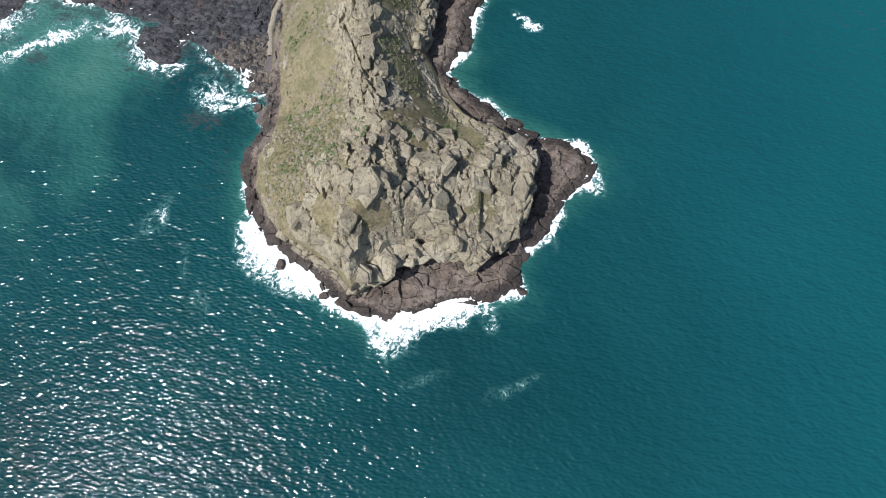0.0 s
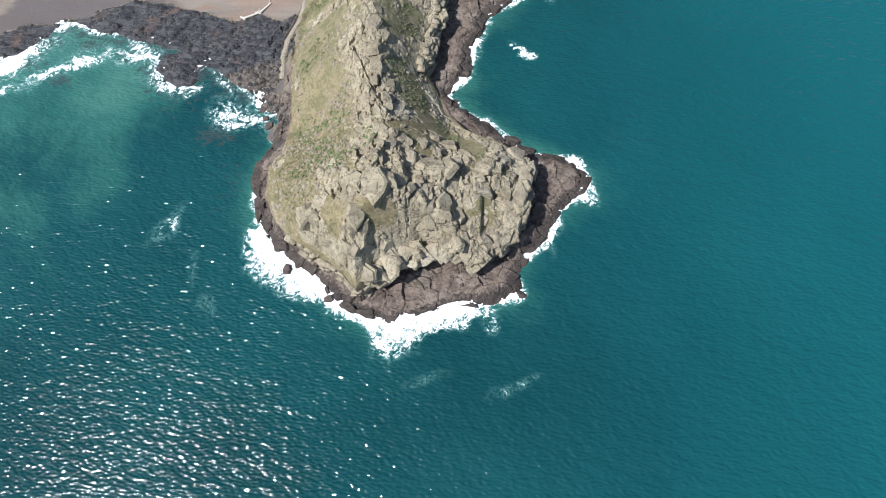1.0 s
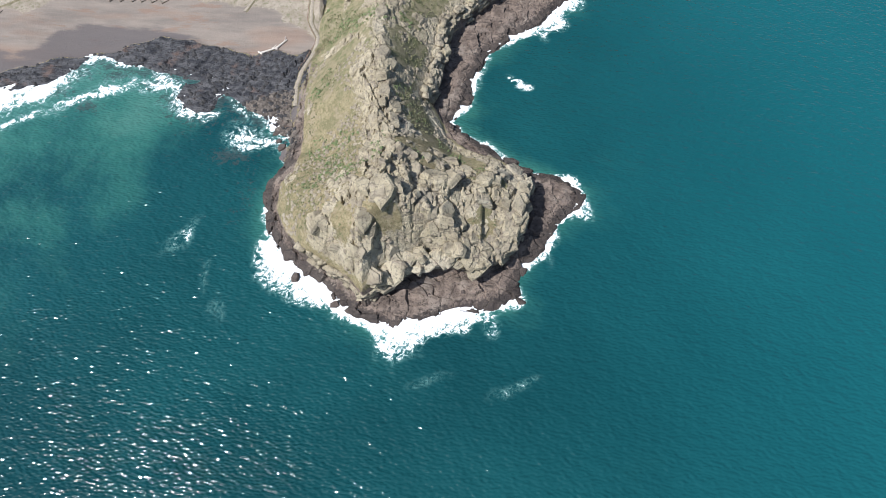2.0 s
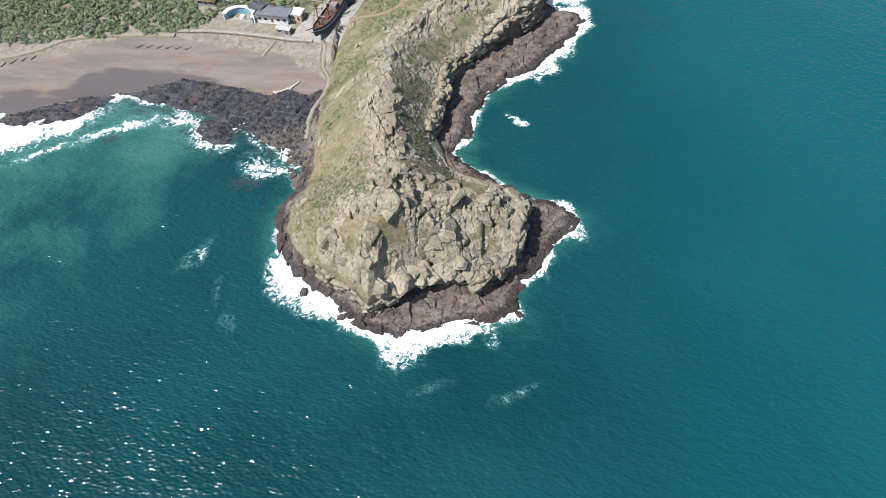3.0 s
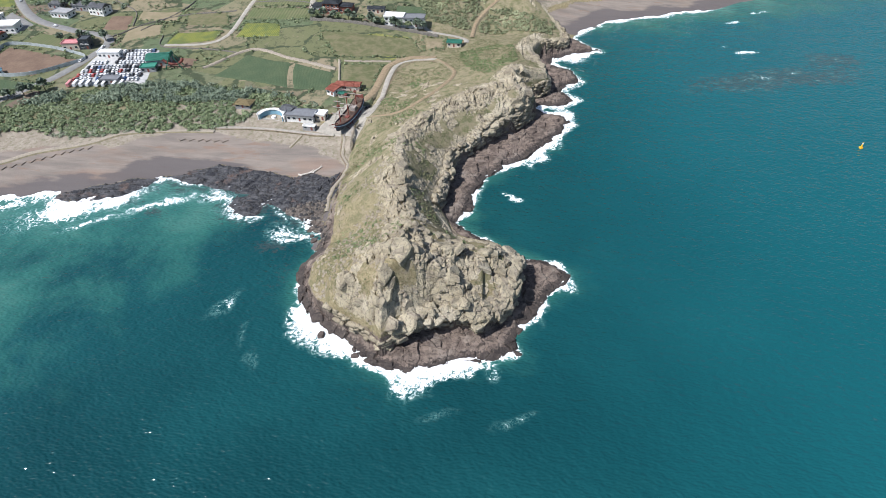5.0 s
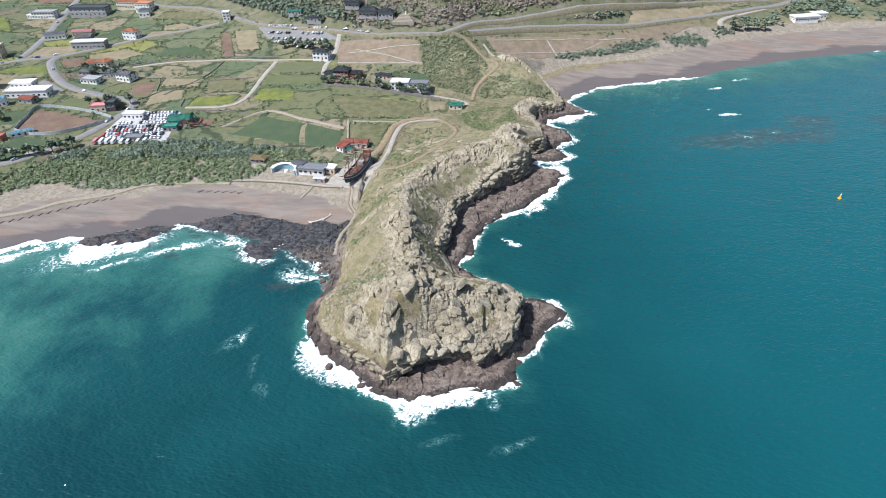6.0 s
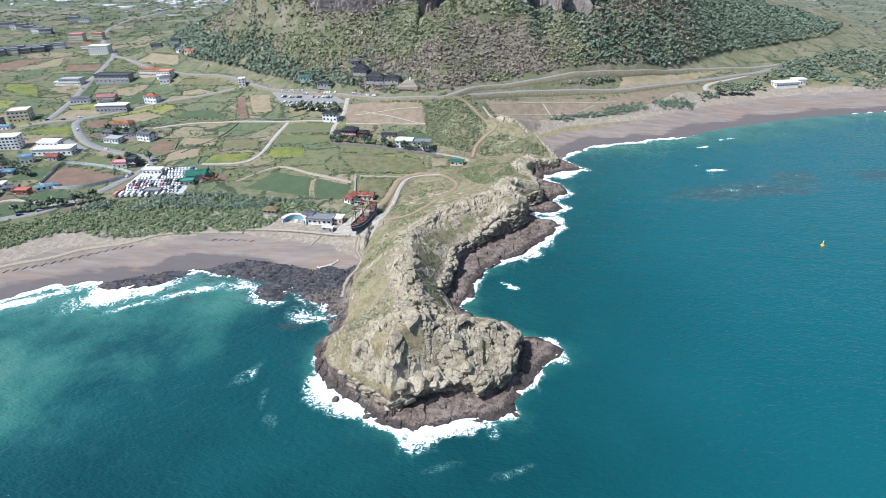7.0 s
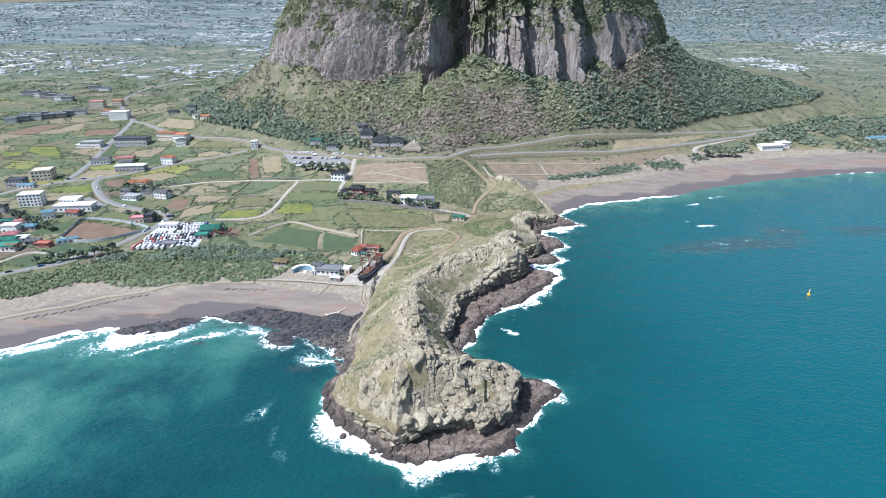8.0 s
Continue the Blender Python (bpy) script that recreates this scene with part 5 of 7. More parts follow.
def open_ground(x, y):
    """Where no road runs and no plot lies."""
    ok = np.full(x.shape, True)
    for pts, width in LINES:
        ok &= line_distance(x, y, pts)[0] > width / 2 + 2
    for quad in AREAS:
        ok &= inside(x, y, quad) < 1.0
    return ok


x, y, rng = scatter(70000, -1100, 0, 225, 1250, 23, lambda x, y, g: (inside(x, y, FOOT) < 6) & (inside(x, y, BODY) < -2) & ((fbm(x, y, 26, 4, 86) > 0.25) | (np.abs(fbm(x, y, 110, 3, 186)) < 0.022) & (y > 330)) & (inside(x, y, COAST) > 95) & open_ground(x, y))
r = rng.uniform(0.9, 2.2, len(x))
r = r * (0.75 + 0.5 * smooth(y, 450, 1000))
leafy("field_hedges", x, y, r, r * 1.3, 6, M_SCRUB, "dark hedges and bushes between the plots", seed=24)
# rough hedge lines on the edges of the plots
g = np.random.default_rng(61)
hx, hy = [], []
for quad in HEDGED:
    for (ax, ay), (bx, by) in zip(quad, quad[1:] + quad[:1]):
        n = int(math.hypot(bx - ax, by - ay) / 1.3)
        f = g.uniform(0, 1, n)
        hx.append(ax + (bx - ax) * f + g.normal(0, 0.9, n))
        hy.append(ay + (by - ay) * f + g.normal(0, 0.9, n))
x, y = np.concatenate(hx), np.concatenate(hy)
keep = (fbm(x, y, 24, 3, 95) > -0.12) & (inside(x, y, COAST) > 70)
for pts, width in LINES:
    keep &= line_distance(x, y, pts)[0] > width / 2 + 0.8
x, y = x[keep], y[keep]
r = g.uniform(0.45, 1.3, len(x))
leafy("plot_hedges", x, y, r, r * 1.1, 10, M_SCRUB, "low dark hedges on the edges of the plots", seed=62)
# low tufts on the headland
x, y, rng = scatter(26000, -84, 30, 42, 330, 25, lambda x, y, g: (inside(x, y, BODY) > 4) & (cover_at("rock", x, y) < 0.35) & (fbm(x, y, 16, 3, 87) > 0.02))
r = rng.uniform(0.15, 0.5, len(x))
leafy("grass_tufts", x, y, r, r * 1.1, 7, M_TUFT, "low green tufts on the headland", "grass", seed=26, spread=0.7)
x, y, rng = scatter(3000, -84, -38, 70, 215, 27, lambda x, y, g: (inside(x, y, BODY) > 3) & (fbm(x, y, 12, 3, 88) > 0.16))
r = rng.uniform(0.25, 0.8, len(x))
leafy("slope_shrubs", x, y, r, r * 0.9, 12, M_BUSH, "fresh green shrubs on the sandy-side slope", seed=28, spread=0.5)
x, y, rng = scatter(1500, -40, 8, 82, 130, 66, lambda x, y, g: (inside(x, y, BODY) > 3) & (cover_at("rock", x, y) < 0.4) & (fbm(x, y, 7, 3, 67) > 0.1))
r = rng.uniform(0.2, 0.6, len(x))
leafy("saddle_shrubs", x, y, r, r * 0.8, 10, M_BUSH, "green low shrubs in the lee of the crest", seed=68, spread=0.5)

PLATEAU = [(-32, 292), (-14, 302), (4, 300), (8, 276), (4, 252), (-10, 244), (-24, 256), (-30, 275)]
x, y, rng = scatter(5200, -76, 10, 215, 305, 101, lambda x, y, g: ((inside(x, y, PLATEAU) > 0) & (fbm(x, y, 12, 3, 102) > -0.12)) | ((line_distance(x, y, [(-70, 219), (-66, 238), (-55, 248), (-48, 257)])[0] < 5.5) & (fbm(x, y, 8, 3, 103) > -0.1)))
r = rng.uniform(0.3, 1.0, len(x))
leafy("plateau_shrubs", x, y, r, r * 0.8, 10, M_BUSH, "low green shrubs on the grassy plateau", seed=104, spread=0.5)
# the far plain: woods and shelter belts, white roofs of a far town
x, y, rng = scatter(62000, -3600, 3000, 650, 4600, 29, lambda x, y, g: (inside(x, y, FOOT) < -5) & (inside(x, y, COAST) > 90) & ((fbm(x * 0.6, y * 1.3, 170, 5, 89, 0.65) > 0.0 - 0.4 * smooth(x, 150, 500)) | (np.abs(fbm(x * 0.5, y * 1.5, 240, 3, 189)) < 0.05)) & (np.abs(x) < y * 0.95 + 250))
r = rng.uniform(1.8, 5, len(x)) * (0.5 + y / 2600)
leafy("far_woods", x, y, r, r * 0.9, 4, M_FARWOOD, "far dark shelter belts and woods on the plain, leaves greyed for haze", seed=30)


def far_roofs(name, x, y, rng, material, label, size=1.0):
    """Small far houses and sheds, a box with a low gable each, as one mesh."""
    n = len(x)
    w, d, h = rng.uniform(3.0, 8.0, n) * np.where(rng.random(n) < 0.3, 2.6, 1), rng.uniform(2.0, 4.5, n), rng.uniform(1.5, 3.2, n)
    w, d, h = w * size, d * (0.5 + 0.5 * size), h * (0.6 + 0.4 * size)
    a = rng.choice([0.1, 0.35, 1.2, 1.65], n) + rng.normal(0, 0.1, n)
    z = lands(x, y) - 0.6 + 3.0 * smooth(y, 1880, 2000)
    px = np.stack([-w, w, w, -w, -w, w, w, -w, -w, w], 1)
    py = np.stack([-d, -d, d, d, -d, -d, d, d, 0 * d, 0 * d], 1)
    zero = 0 * h
    pz = np.stack([zero, zero, zero, zero, h, h, h, h, h * 1.35, h * 1.35], 1)
    co = np.stack([x[:, None] + px * np.cos(a)[:, None] - py * np.sin(a)[:, None], y[:, None] + px * np.sin(a)[:, None] + py * np.cos(a)[:, None], z[:, None] + pz], -1).reshape(-1, 3)
    f = np.array([[0, 1, 5, 4], [1, 2, 6, 5], [2, 3, 7, 6], [3, 0, 4, 7], [4, 5, 9, 8], [6, 7, 8, 9]])
    faces = (np.arange(n)[:, None, None] * 10 + f[None]).reshape(-1, 4)
    return tagged(raw_mesh(name, co, faces, 4, material), label, "buildings", kind="stuff")


def townish(x, y, g):
    return (inside(x, y, FOOT) < -10) & (inside(x, y, COAST) > 120) & (fbm(x * 0.7, y * 1.4, 260, 5, 92, 0.6) > 0.12 + 0.5 * smooth(x, 100, 300)) & (np.abs(x) < y * 0.9 + 200)


x, y, rng = scatter(14000, -3400, 2600, 1150, 4700, 31, townish)
far_roofs("far_houses", x, y, rng, M_FARWALL, "far pale houses and greenhouses on the plain")
x, y, rng = scatter(1500, -3200, 2600, 900, 4500, 33, townish)
far_roofs("far_grey_sheds", x, y, rng, M_GREYWALL, "far grey sheds on the plain")
TOWN = [(500, 1500), (560, 1500), (640, 1470), (650, 1240), (590, 1200), (560, 1330)]
TOWN_BEYOND = [(760, 1660), (900, 1900), (1090, 2200), (1180, 2000), (1140, 1800), (930, 1480)]
x, y, rng = scatter(5200, 480, 1200, 1180, 2250, 35, lambda x, y, g: ((inside(x, y, TOWN) > 0) | (inside(x, y, TOWN_BEYOND) > 0) & (g.random(len(x)) < 0.3)) & (fbm(x, y, 60, 3, 93) > -0.2))
far_roofs("far_town", x, y, rng, M_FARWALL, "far white town beyond the hill", 0.5)

# garden trees and thickets round the villas and sheds
x, y, rng = scatter(900, -420, -300, 325, 400, 63, lambda x, y, g: (np.hypot((x + 352) / 1.6, y - 362) < 26) & (fbm(x, y, 9, 3, 98) > -0.02))
keep = np.full(len(x), True)
for pts, width in LINES:
    keep &= line_distance(x, y, pts)[0] > width / 2 + 1.5
for hx, hy in ((-373, 369), (-360, 370), (-372, 357), (-346, 354), (-328, 347), (-357, 341)):
    keep &= np.hypot(x - hx, y - hy) > 8.5
x, y = x[keep], y[keep]
r = rng.uniform(0.9, 2.0, len(x))
g = np.random.default_rng(93)
for ax, ay in ((-165, 447), (-160, 440), (-139, 458), (-128, 450), (-112, 444), (-98, 436), (-140, 428), (-120, 422), (-104, 420), (-175, 452), (-85, 430)):
    x, y = np.append(x, ax + g.normal(0, 3.5, 16)), np.append(y, ay + g.normal(0, 2.2, 16))
r = g.uniform(0.9, 2.0, len(x))
leafy("garden_thicket", x, y, r, r * 1.5, 26, M_PINE, "dark garden trees and thickets round the villas", seed=64, spread=0.36)



# ---------------------------------------------------------------- the sailing ship on the shore


def ship(x, y, turn):
    z = land(x, y) - 0.3
    s = thing("sailing_ship", x, y, z, turn, "dark-hulled wooden sailing ship replica with red-brown masts on a paved yard", "ship")
    stations = [(-17, 2.6, 7.6, 2.2), (-15, 3.3, 7.2, 1.0), (-11, 3.9, 5.8, 0.3), (-5, 4.1, 4.9, 0.0), (1, 4.1, 4.7, 0.0), (7, 3.8, 4.9, 0.2), (12, 2.9, 5.6, 0.8), (15.5, 1.4, 6.3, 2.0), (17, 0.25, 6.6, 3.2)]

    def shell(lo, hi, grow):
        bm = bmesh.new()
        rings = []
        for yy, half, top, keel in stations:
            ring = []
            for side in (-1, 1):
                pts = []
                for k in range(5):
                    f = lo + (hi - lo) * k / 4
                    w = half * (0.18 + 0.82 * min(1, f * 1.6) ** 0.6) * (1.0 if f < 0.75 else 1.0 - 0.12 * (f - 0.75) / 0.25) + grow
                    pts.append(bm.verts.new((side * w, yy, keel + (top - keel) * f)))
                ring.append(pts)
            rings.append(ring)
        for a, b in zip(rings, rings[1:]):
            for side in (0, 1):
                for k in range(4):
                    bm.faces.new((a[side][k], b[side][k], b[side][k + 1], a[side][k + 1]))
            if lo == 0:
                bm.faces.new((a[0][0], a[1][0], b[1][0], b[0][0]))
        for r in (rings[0], rings[-1]):
            for k in range(4):
                bm.faces.new((r[0][k], r[0][k + 1], r[1][k + 1], r[1][k]))
        return bm
    part("hull", shell(0, 1, 0), M_HULL, s, "dark blue-grey planked hull")
    part("stripe", shell(0.68, 0.8, 0.06), M_HULLPALE, s, "pale blue painted band")
    part("rail", shell(0.95, 1.03, 0.08), M_WOODRED, s, "red-brown top rail")

    def deck(name, y0, y1, drop, label):
        bm = bmesh.new()
        row = []
        for i in range(9):
            yy = y0 + (y1 - y0) * i / 8
            half = float(np.interp(yy, [q[0] for q in stations], [q[1] for q in stations])) * 0.9
            top = float(np.interp(yy, [q[0] for q in stations], [q[2] for q in stations])) - drop
            row.append((bm.verts.new((-half, yy, top)), bm.verts.new((half, yy, top))))
        for a, b in zip(row, row[1:]):
            bm.faces.new((a[0], a[1], b[1], b[0]))
        bmesh.ops.solidify(bm, geom=bm.faces[:], thickness=0.2)
        return part(name, bm, M_DECK, s, label)
    deck("main_deck", -9, 9, 0.9, "worn reddish plank deck")
    deck("stern_deck", -16.8, -9, 0.4, "raised stern deck")
    deck("fore_deck", 9, 15.5, 0.4, "raised fore deck")
    cube_part("deckhouse", (-1.8, 1.8, -8.6, -5.2, 3.9, 6.4), M_CANVAS, s, "grey deckhouse")
    cube_part("hatch", (-1.2, 1.2, 0.5, 3.5, 3.7, 4.4), M_WOODRED, s)
    cube_part("stern_board", (-2.5, 2.5, -17.4, -16.8, 3.0, 9.4), M_WOODRED, s, "carved red-brown stern board", 0.15)
    for yy, hh, yards in ((10.5, 19, (7.2, 11.5, 15.2)), (0.0, 22, (8, 13, 17.5)), (-11.5, 16, (9, 12.5))):
        base = 4.2
        bm = bmesh.new()
        rod(bm, (0, yy, base), (0, yy, base + hh * 0.6), 0.34, 0.26, 10)
        rod(bm, (0, yy + 0.25, base + hh * 0.55), (0, yy + 0.25, base + hh), 0.2, 0.1, 8)
        mast = part("mast", bm, M_WOODRED, s, "red-brown wooden mast")
        for k, q in enumerate(yards):
            bm = bmesh.new()
            half = 5.2 - k * 1.3
            rod(bm, (-half, yy + 0.5, base + q - 1), (half, yy + 0.5, base + q - 1), 0.14, 0.14, 8)
            part("yard", bm, M_WOODRED, mast)
            bm = bmesh.new()
            for j in range(10):
                x0 = -half * 0.85 + half * 1.7 * j / 10
                rod(bm, (x0, yy + 0.55, base + q - 0.75), (x0 + half * 0.17, yy + 0.55, base + q - 0.75 + 0.06 * (j % 2)), 0.26, 0.24, 7)
            part("furled_sail", bm, M_CANVAS, mast, "furled grey canvas sail")
        bm = bmesh.new()
        rod(bm, (0, yy, base + hh * 0.58), (0, yy, base + hh * 0.62), 0.9, 1.1, 12)
        part("top", bm, M_WOODRED, mast, "round mast top")
        for sx in (-1, 1):
            for k in range(4):
                bm = bmesh.new()
                rod(bm, (sx * 3.7, yy - 1.5 + k, 4.6), (sx * 0.3, yy, base + hh * 0.58), 0.04, 0.04, 4)
                part("shroud", bm, M_TYRE, mast, "dark tarred rope")
    bm = bmesh.new()
    rod(bm, (0, 14.5, 6.4), (0, 24, 10.5), 0.28, 0.14, 8)
    part("bowsprit", bm, M_WOODRED, s)
    bm = bmesh.new()
    rod(bm, (0, 16, 5.0), (0, 19.5, 6.2), 0.5, 0.15, 8)
    part("beakhead", bm, M_WOODRED, s)
    for sx in (-1, 1):
        for k in range(6):
            cube_part("gunport", (sx * 4.02 - 0.18, sx * 4.02 + 0.18, -8 + k * 2.8, -7.2 + k * 2.8, 2.5, 3.2), M_WOODRED, s)
        for yy in (-9, -3, 3, 9):
            bm = bmesh.new()
            rod(bm, (sx * 5.4, yy, 0.2), (sx * 2.4, yy, 2.0), 0.2, 0.2, 6)
            part("prop", bm, M_WOODRED, s, "timber prop under the hull")
    return s


# ---------------------------------------------------------------- buildings


def roof_mesh(kind, w, d, h, rise, over):
    bm = bmesh.new()
    x, y = w / 2 + over, d / 2 + over
    if kind == "flat":
        box(bm, -x, x, -y, y, h, h + 0.35)
        for a in ((-x, x, -y, -y + 0.3), (-x, x, y - 0.3, y), (-x, -x + 0.3, -y + 0.3, y - 0.3), (x - 0.3, x, -y + 0.3, y - 0.3)):
            box(bm, *a, h + 0.35, h + 0.85)
        return bm
    ridge = x if kind == "gable" else max(x - y, 0.2) * (0.9 if kind == "hip" else 1.0)
    low = [bm.verts.new(p) for p in ((-x, -y, h), (x, -y, h), (x, y, h), (-x, y, h))]
    if kind == "hanok":
        mid = [bm.verts.new(p) for p in ((-x * 0.72, -y * 0.55, h + rise * 0.32), (x * 0.72, -y * 0.55, h + rise * 0.32), (x * 0.72, y * 0.55, h + rise * 0.32), (-x * 0.72, y * 0.55, h + rise * 0.32))]
        for v in low:
            v.co.z += rise * 0.1
        for k in range(4):
            bm.faces.new((low[k], low[(k + 1) % 4], mid[(k + 1) % 4], mid[k]))
        low2 = mid
    else:
        low2 = low
    r0, r1 = bm.verts.new((-ridge, 0, h + rise)), bm.verts.new((ridge, 0, h + rise))
    bm.faces.new((low2[0], low2[1], r1, r0))
    bm.faces.new((low2[2], low2[3], r0, r1))
    bm.faces.new((low2[1], low2[2], r1))
    bm.faces.new((low2[3], low2[0], r0))
    bmesh.ops.solidify(bm, geom=bm.faces[:], thickness=0.3)
    return bm


def building(name, x, y, w, d, h, turn, wall, roof_kind, roof, label, storeys=1, rise=2.0, over=0.5, category="house", group="", bays=None):
    """A house: walls, a roof, each window with its sill, and a door."""
    c, s_ = math.cos(radians(turn)), math.sin(radians(turn))
    corners = [(x + a * w / 2 * c - b * d / 2 * s_, y + a * w / 2 * s_ + b * d / 2 * c) for a in (-1, 1) for b in (-1, 1)]
    zz = [land(*q) for q in corners]
    z = (max(zz) + sum(zz) / 4) / 2 + 0.15
    t = thing(name, x, y, z, turn, label, category, group)
    cube_part("wall", (-w / 2, w / 2, -d / 2, d / 2, -2.5, h), wall, t)
    part("roof", roof_mesh(roof_kind, w, d, h, rise, over), roof, t)
    bays = bays or max(2, min(8, int(w / 3.2)))
    fl = h / storeys
    for k in range(storeys):
        for i in range(bays):
            cx = -w / 2 + w * (i + 0.5) / bays
            ww = min(1.8, w / bays * 0.6) / 2
            if k == 0 and i == bays // 2:
                cube_part("door", (cx - 0.6, cx + 0.6, -d / 2 - 0.08, -d / 2 + 0.1, 0.0, 2.1), M_WOODRED, t)
                continue
            win = cube_part("window", (cx - ww, cx + ww, -d / 2 - 0.06, -d / 2 + 0.1, k * fl + 0.9, k * fl + min(2.3, fl - 0.5)), M_GLASS, t)
            cube_part("sill", (cx - ww - 0.1, cx + ww + 0.1, -d / 2 - 0.16, -d / 2 + 0.05, k * fl + 0.78, k * fl + 0.9), M_WHITE, win)
        for sx in (-1, 1):
            for i in range(max(1, int(d / 4.5))):
                cy = -d / 2 + d * (i + 0.5) / max(1, int(d / 4.5))
                cube_part("window", (sx * w / 2 - 0.08, sx * w / 2 + 0.08, cy - 0.7, cy + 0.7, k * fl + 0.9, k * fl + min(2.3, fl - 0.5)), M_GLASS, t)
        if k:
            cube_part("string_course", (-w / 2 - 0.12, w / 2 + 0.12, -d / 2 - 0.12, -d / 2 + 0.02, k * fl - 0.15, k * fl + 0.05), M_WHITE, t)
    return t


ship(-91, 204.5, 168)
# shore pavilions
building("pavilion", -121, 206, 17, 7, 3.6, -4, M_WHITE, "flat", M_ROOFGREY, "low white pavilion with a wide grey flat roof", 1, 1, 1.0, "pavilion")
building("pavilion", -130.5, 211, 8, 7, 3.6, -20, M_GREYWALL, "gable", M_ROOFGREY, "small grey-roofed annexe beside the crescent hall", 1, 0.9, 0.4, "pavilion")
building("kiosk", -108.5, 207, 6, 5.5, 3.2, -8, M_CREAM, "flat", M_WHITE, "small cream kiosk with a white flat roof", 1, 1, 0.3, "kiosk")
building("shelter", -113.5, 196.5, 7.5, 3.6, 2.4, -6, M_GREYWALL, "gable", M_WHITE, "low shelter with a white roof above the beach", 1, 0.5, 0.3, "shelter")
building("thatched_hut", -161.5, 218.5, 10, 6.5, 2.4, -5, M_GREYWALL, "hip", M_THATCH, "low stone hut with a dry-grass roof in the scrub", 1, 1.6, 0.9, "hut")


def crescent_hall(x, y, turn):
    t = thing("crescent_hall", x, y, land(x, y), turn, "crescent-shaped white hall with a blue inner wall open to the sea", "pavilion")
    for name, r0, r1, z0, z1, mat, lab in (("wall", 8.6, 9.1, -1.0, 4.0, M_WHITE, ""), ("inner_wall", 7.4, 7.7, 0, 3.4, M_ROOFBLUE, "blue painted inner wall"), ("roof", 7.0, 9.5, 4.0, 4.5, M_WHITE, "curved white roof slab"), ("floor", 0.4, 7.4, -0.6, 0.12, M_CONCRETE, "")):
        bm = bmesh.new()
        n = 28
        a0, a1 = radians(-8), radians(188)
        ring = []
        for i in range(n + 1):
            a = a0 + (a1 - a0) * i / n
            lift = 0.0 if name != "roof" else -0.9 * abs(math.cos(a)) ** 2
            ring.append([bm.verts.new((r * math.cos(a), r * 0.75 * math.sin(a), z + lift)) for r, z in ((r0, z0), (r1, z0), (r1, z1), (r0, z1))])
        for p, q in zip(ring, ring[1:]):
            for k in range(4):
                bm.faces.new((p[k], q[k], q[(k + 1) % 4], p[(k + 1) % 4]))
        bm.faces.new(ring[0])
        bm.faces.new(ring[-1][::-1])
        part(name, bm, mat, t, lab)
    bm = bmesh.new()
    rod(bm, (0, 2.5, 0), (0, 2.5, 1.2), 1.6, 1.3, 16)
    part("plinth", bm, M_WHITE, t, "round white plinth")


crescent_hall(-139.5, 204.5, -8)
red = building("restaurant", -99, 240, 15, 6, 3.2, -3, M_CREAM, "gable", M_ROOFRED, "long low house with a red sheet roof beside the green field", 1, 1.3, 0.8, "restaurant")
building("restaurant_wing", -106.5, 236, 6, 11, 3.1, -28, M_WHITE, "gable", M_ROOFRED, "red-roofed wing with a white lean-to", 1, 1.1, 0.8, "restaurant")
building("awning_hut", -101, 230.5, 4.5, 3, 2.3, -5, M_CREAM, "gable", M_ROOFGREEN, "small hut with a green awning roof", 1, 0.5, 0.5, "hut")
building("green_shed", -240, 268, 15, 12, 4.5, 12, M_GREYWALL, "gable", M_ROOFGREEN, "large green-roofed shed beside the car park", 1, 2.4, 0.8, "shed")
building("green_shed", -243, 257, 10, 6, 3, 12, M_GREYWALL, "flat", M_ROOFGREEN, "low green-roofed lean-to shed", 1, 1, 0.3, "shed")
building("toilet_block", -262, 240, 13, 6, 3, 4, M_GREYWALL, "flat", M_ROOFGREY, "low grey block at the edge of the car park", 1, 1, 0.3, "shed")
building("ticket_office", -282, 276, 16, 5, 3.6, 3, M_WHITE, "flat", M_WHITE, "long white ticket office in the car park", 1, 1, 0.3, "office")
building("green_cottage", -37, 308, 10, 6.5, 3, -6, M_CREAM, "gable", M_ROOFGREEN, "small cottage with a bright green roof", 1, 1.4, 0.5)
building("brick_villa", -136, 350, 13, 10, 6.6, -4, M_BRICK, "hip", M_ROOFDARK, "two-storey red-brick villa with dark hipped roof", 2, 2.4, 0.8)
building("brick_villa_wing", -124.5, 349, 10, 8, 4.6, -4, M_BRICK, "hip", M_ROOFDARK, "lower brick wing with dark hipped roof", 1, 1.8, 0.7)
building("brick_villa_wing", -147, 351, 8, 8, 4.0, -4, M_GREYWALL, "hip", M_ROOFDARK, "lower grey wing with dark hipped roof", 1, 1.6, 0.7)
building("guest_house", -84, 331, 14, 8, 6.4, -2, M_WHITE, "flat", M_WHITE, "white two-storey guest house with balconies", 2, 1, 0.6)
building("guest_house", -69, 330, 15, 8, 6.0, -2, M_WHITE, "flat", M_ROOFGREY, "white and grey two-storey guest house", 2, 1, 0.6)
building("farm_house", -101, 348, 13, 5.5, 3, -2, M_CREAM, "gable", M_ROOFDARK, "long low house with a dark roof", 1, 1.4, 0.5)
building("grey_villa", -162, 382, 14, 9, 6.4, -6, M_WHITE, "hip", M_ROOFDARK, "two-storey white villa with dark hipped roof", 2, 2.2, 0.7)
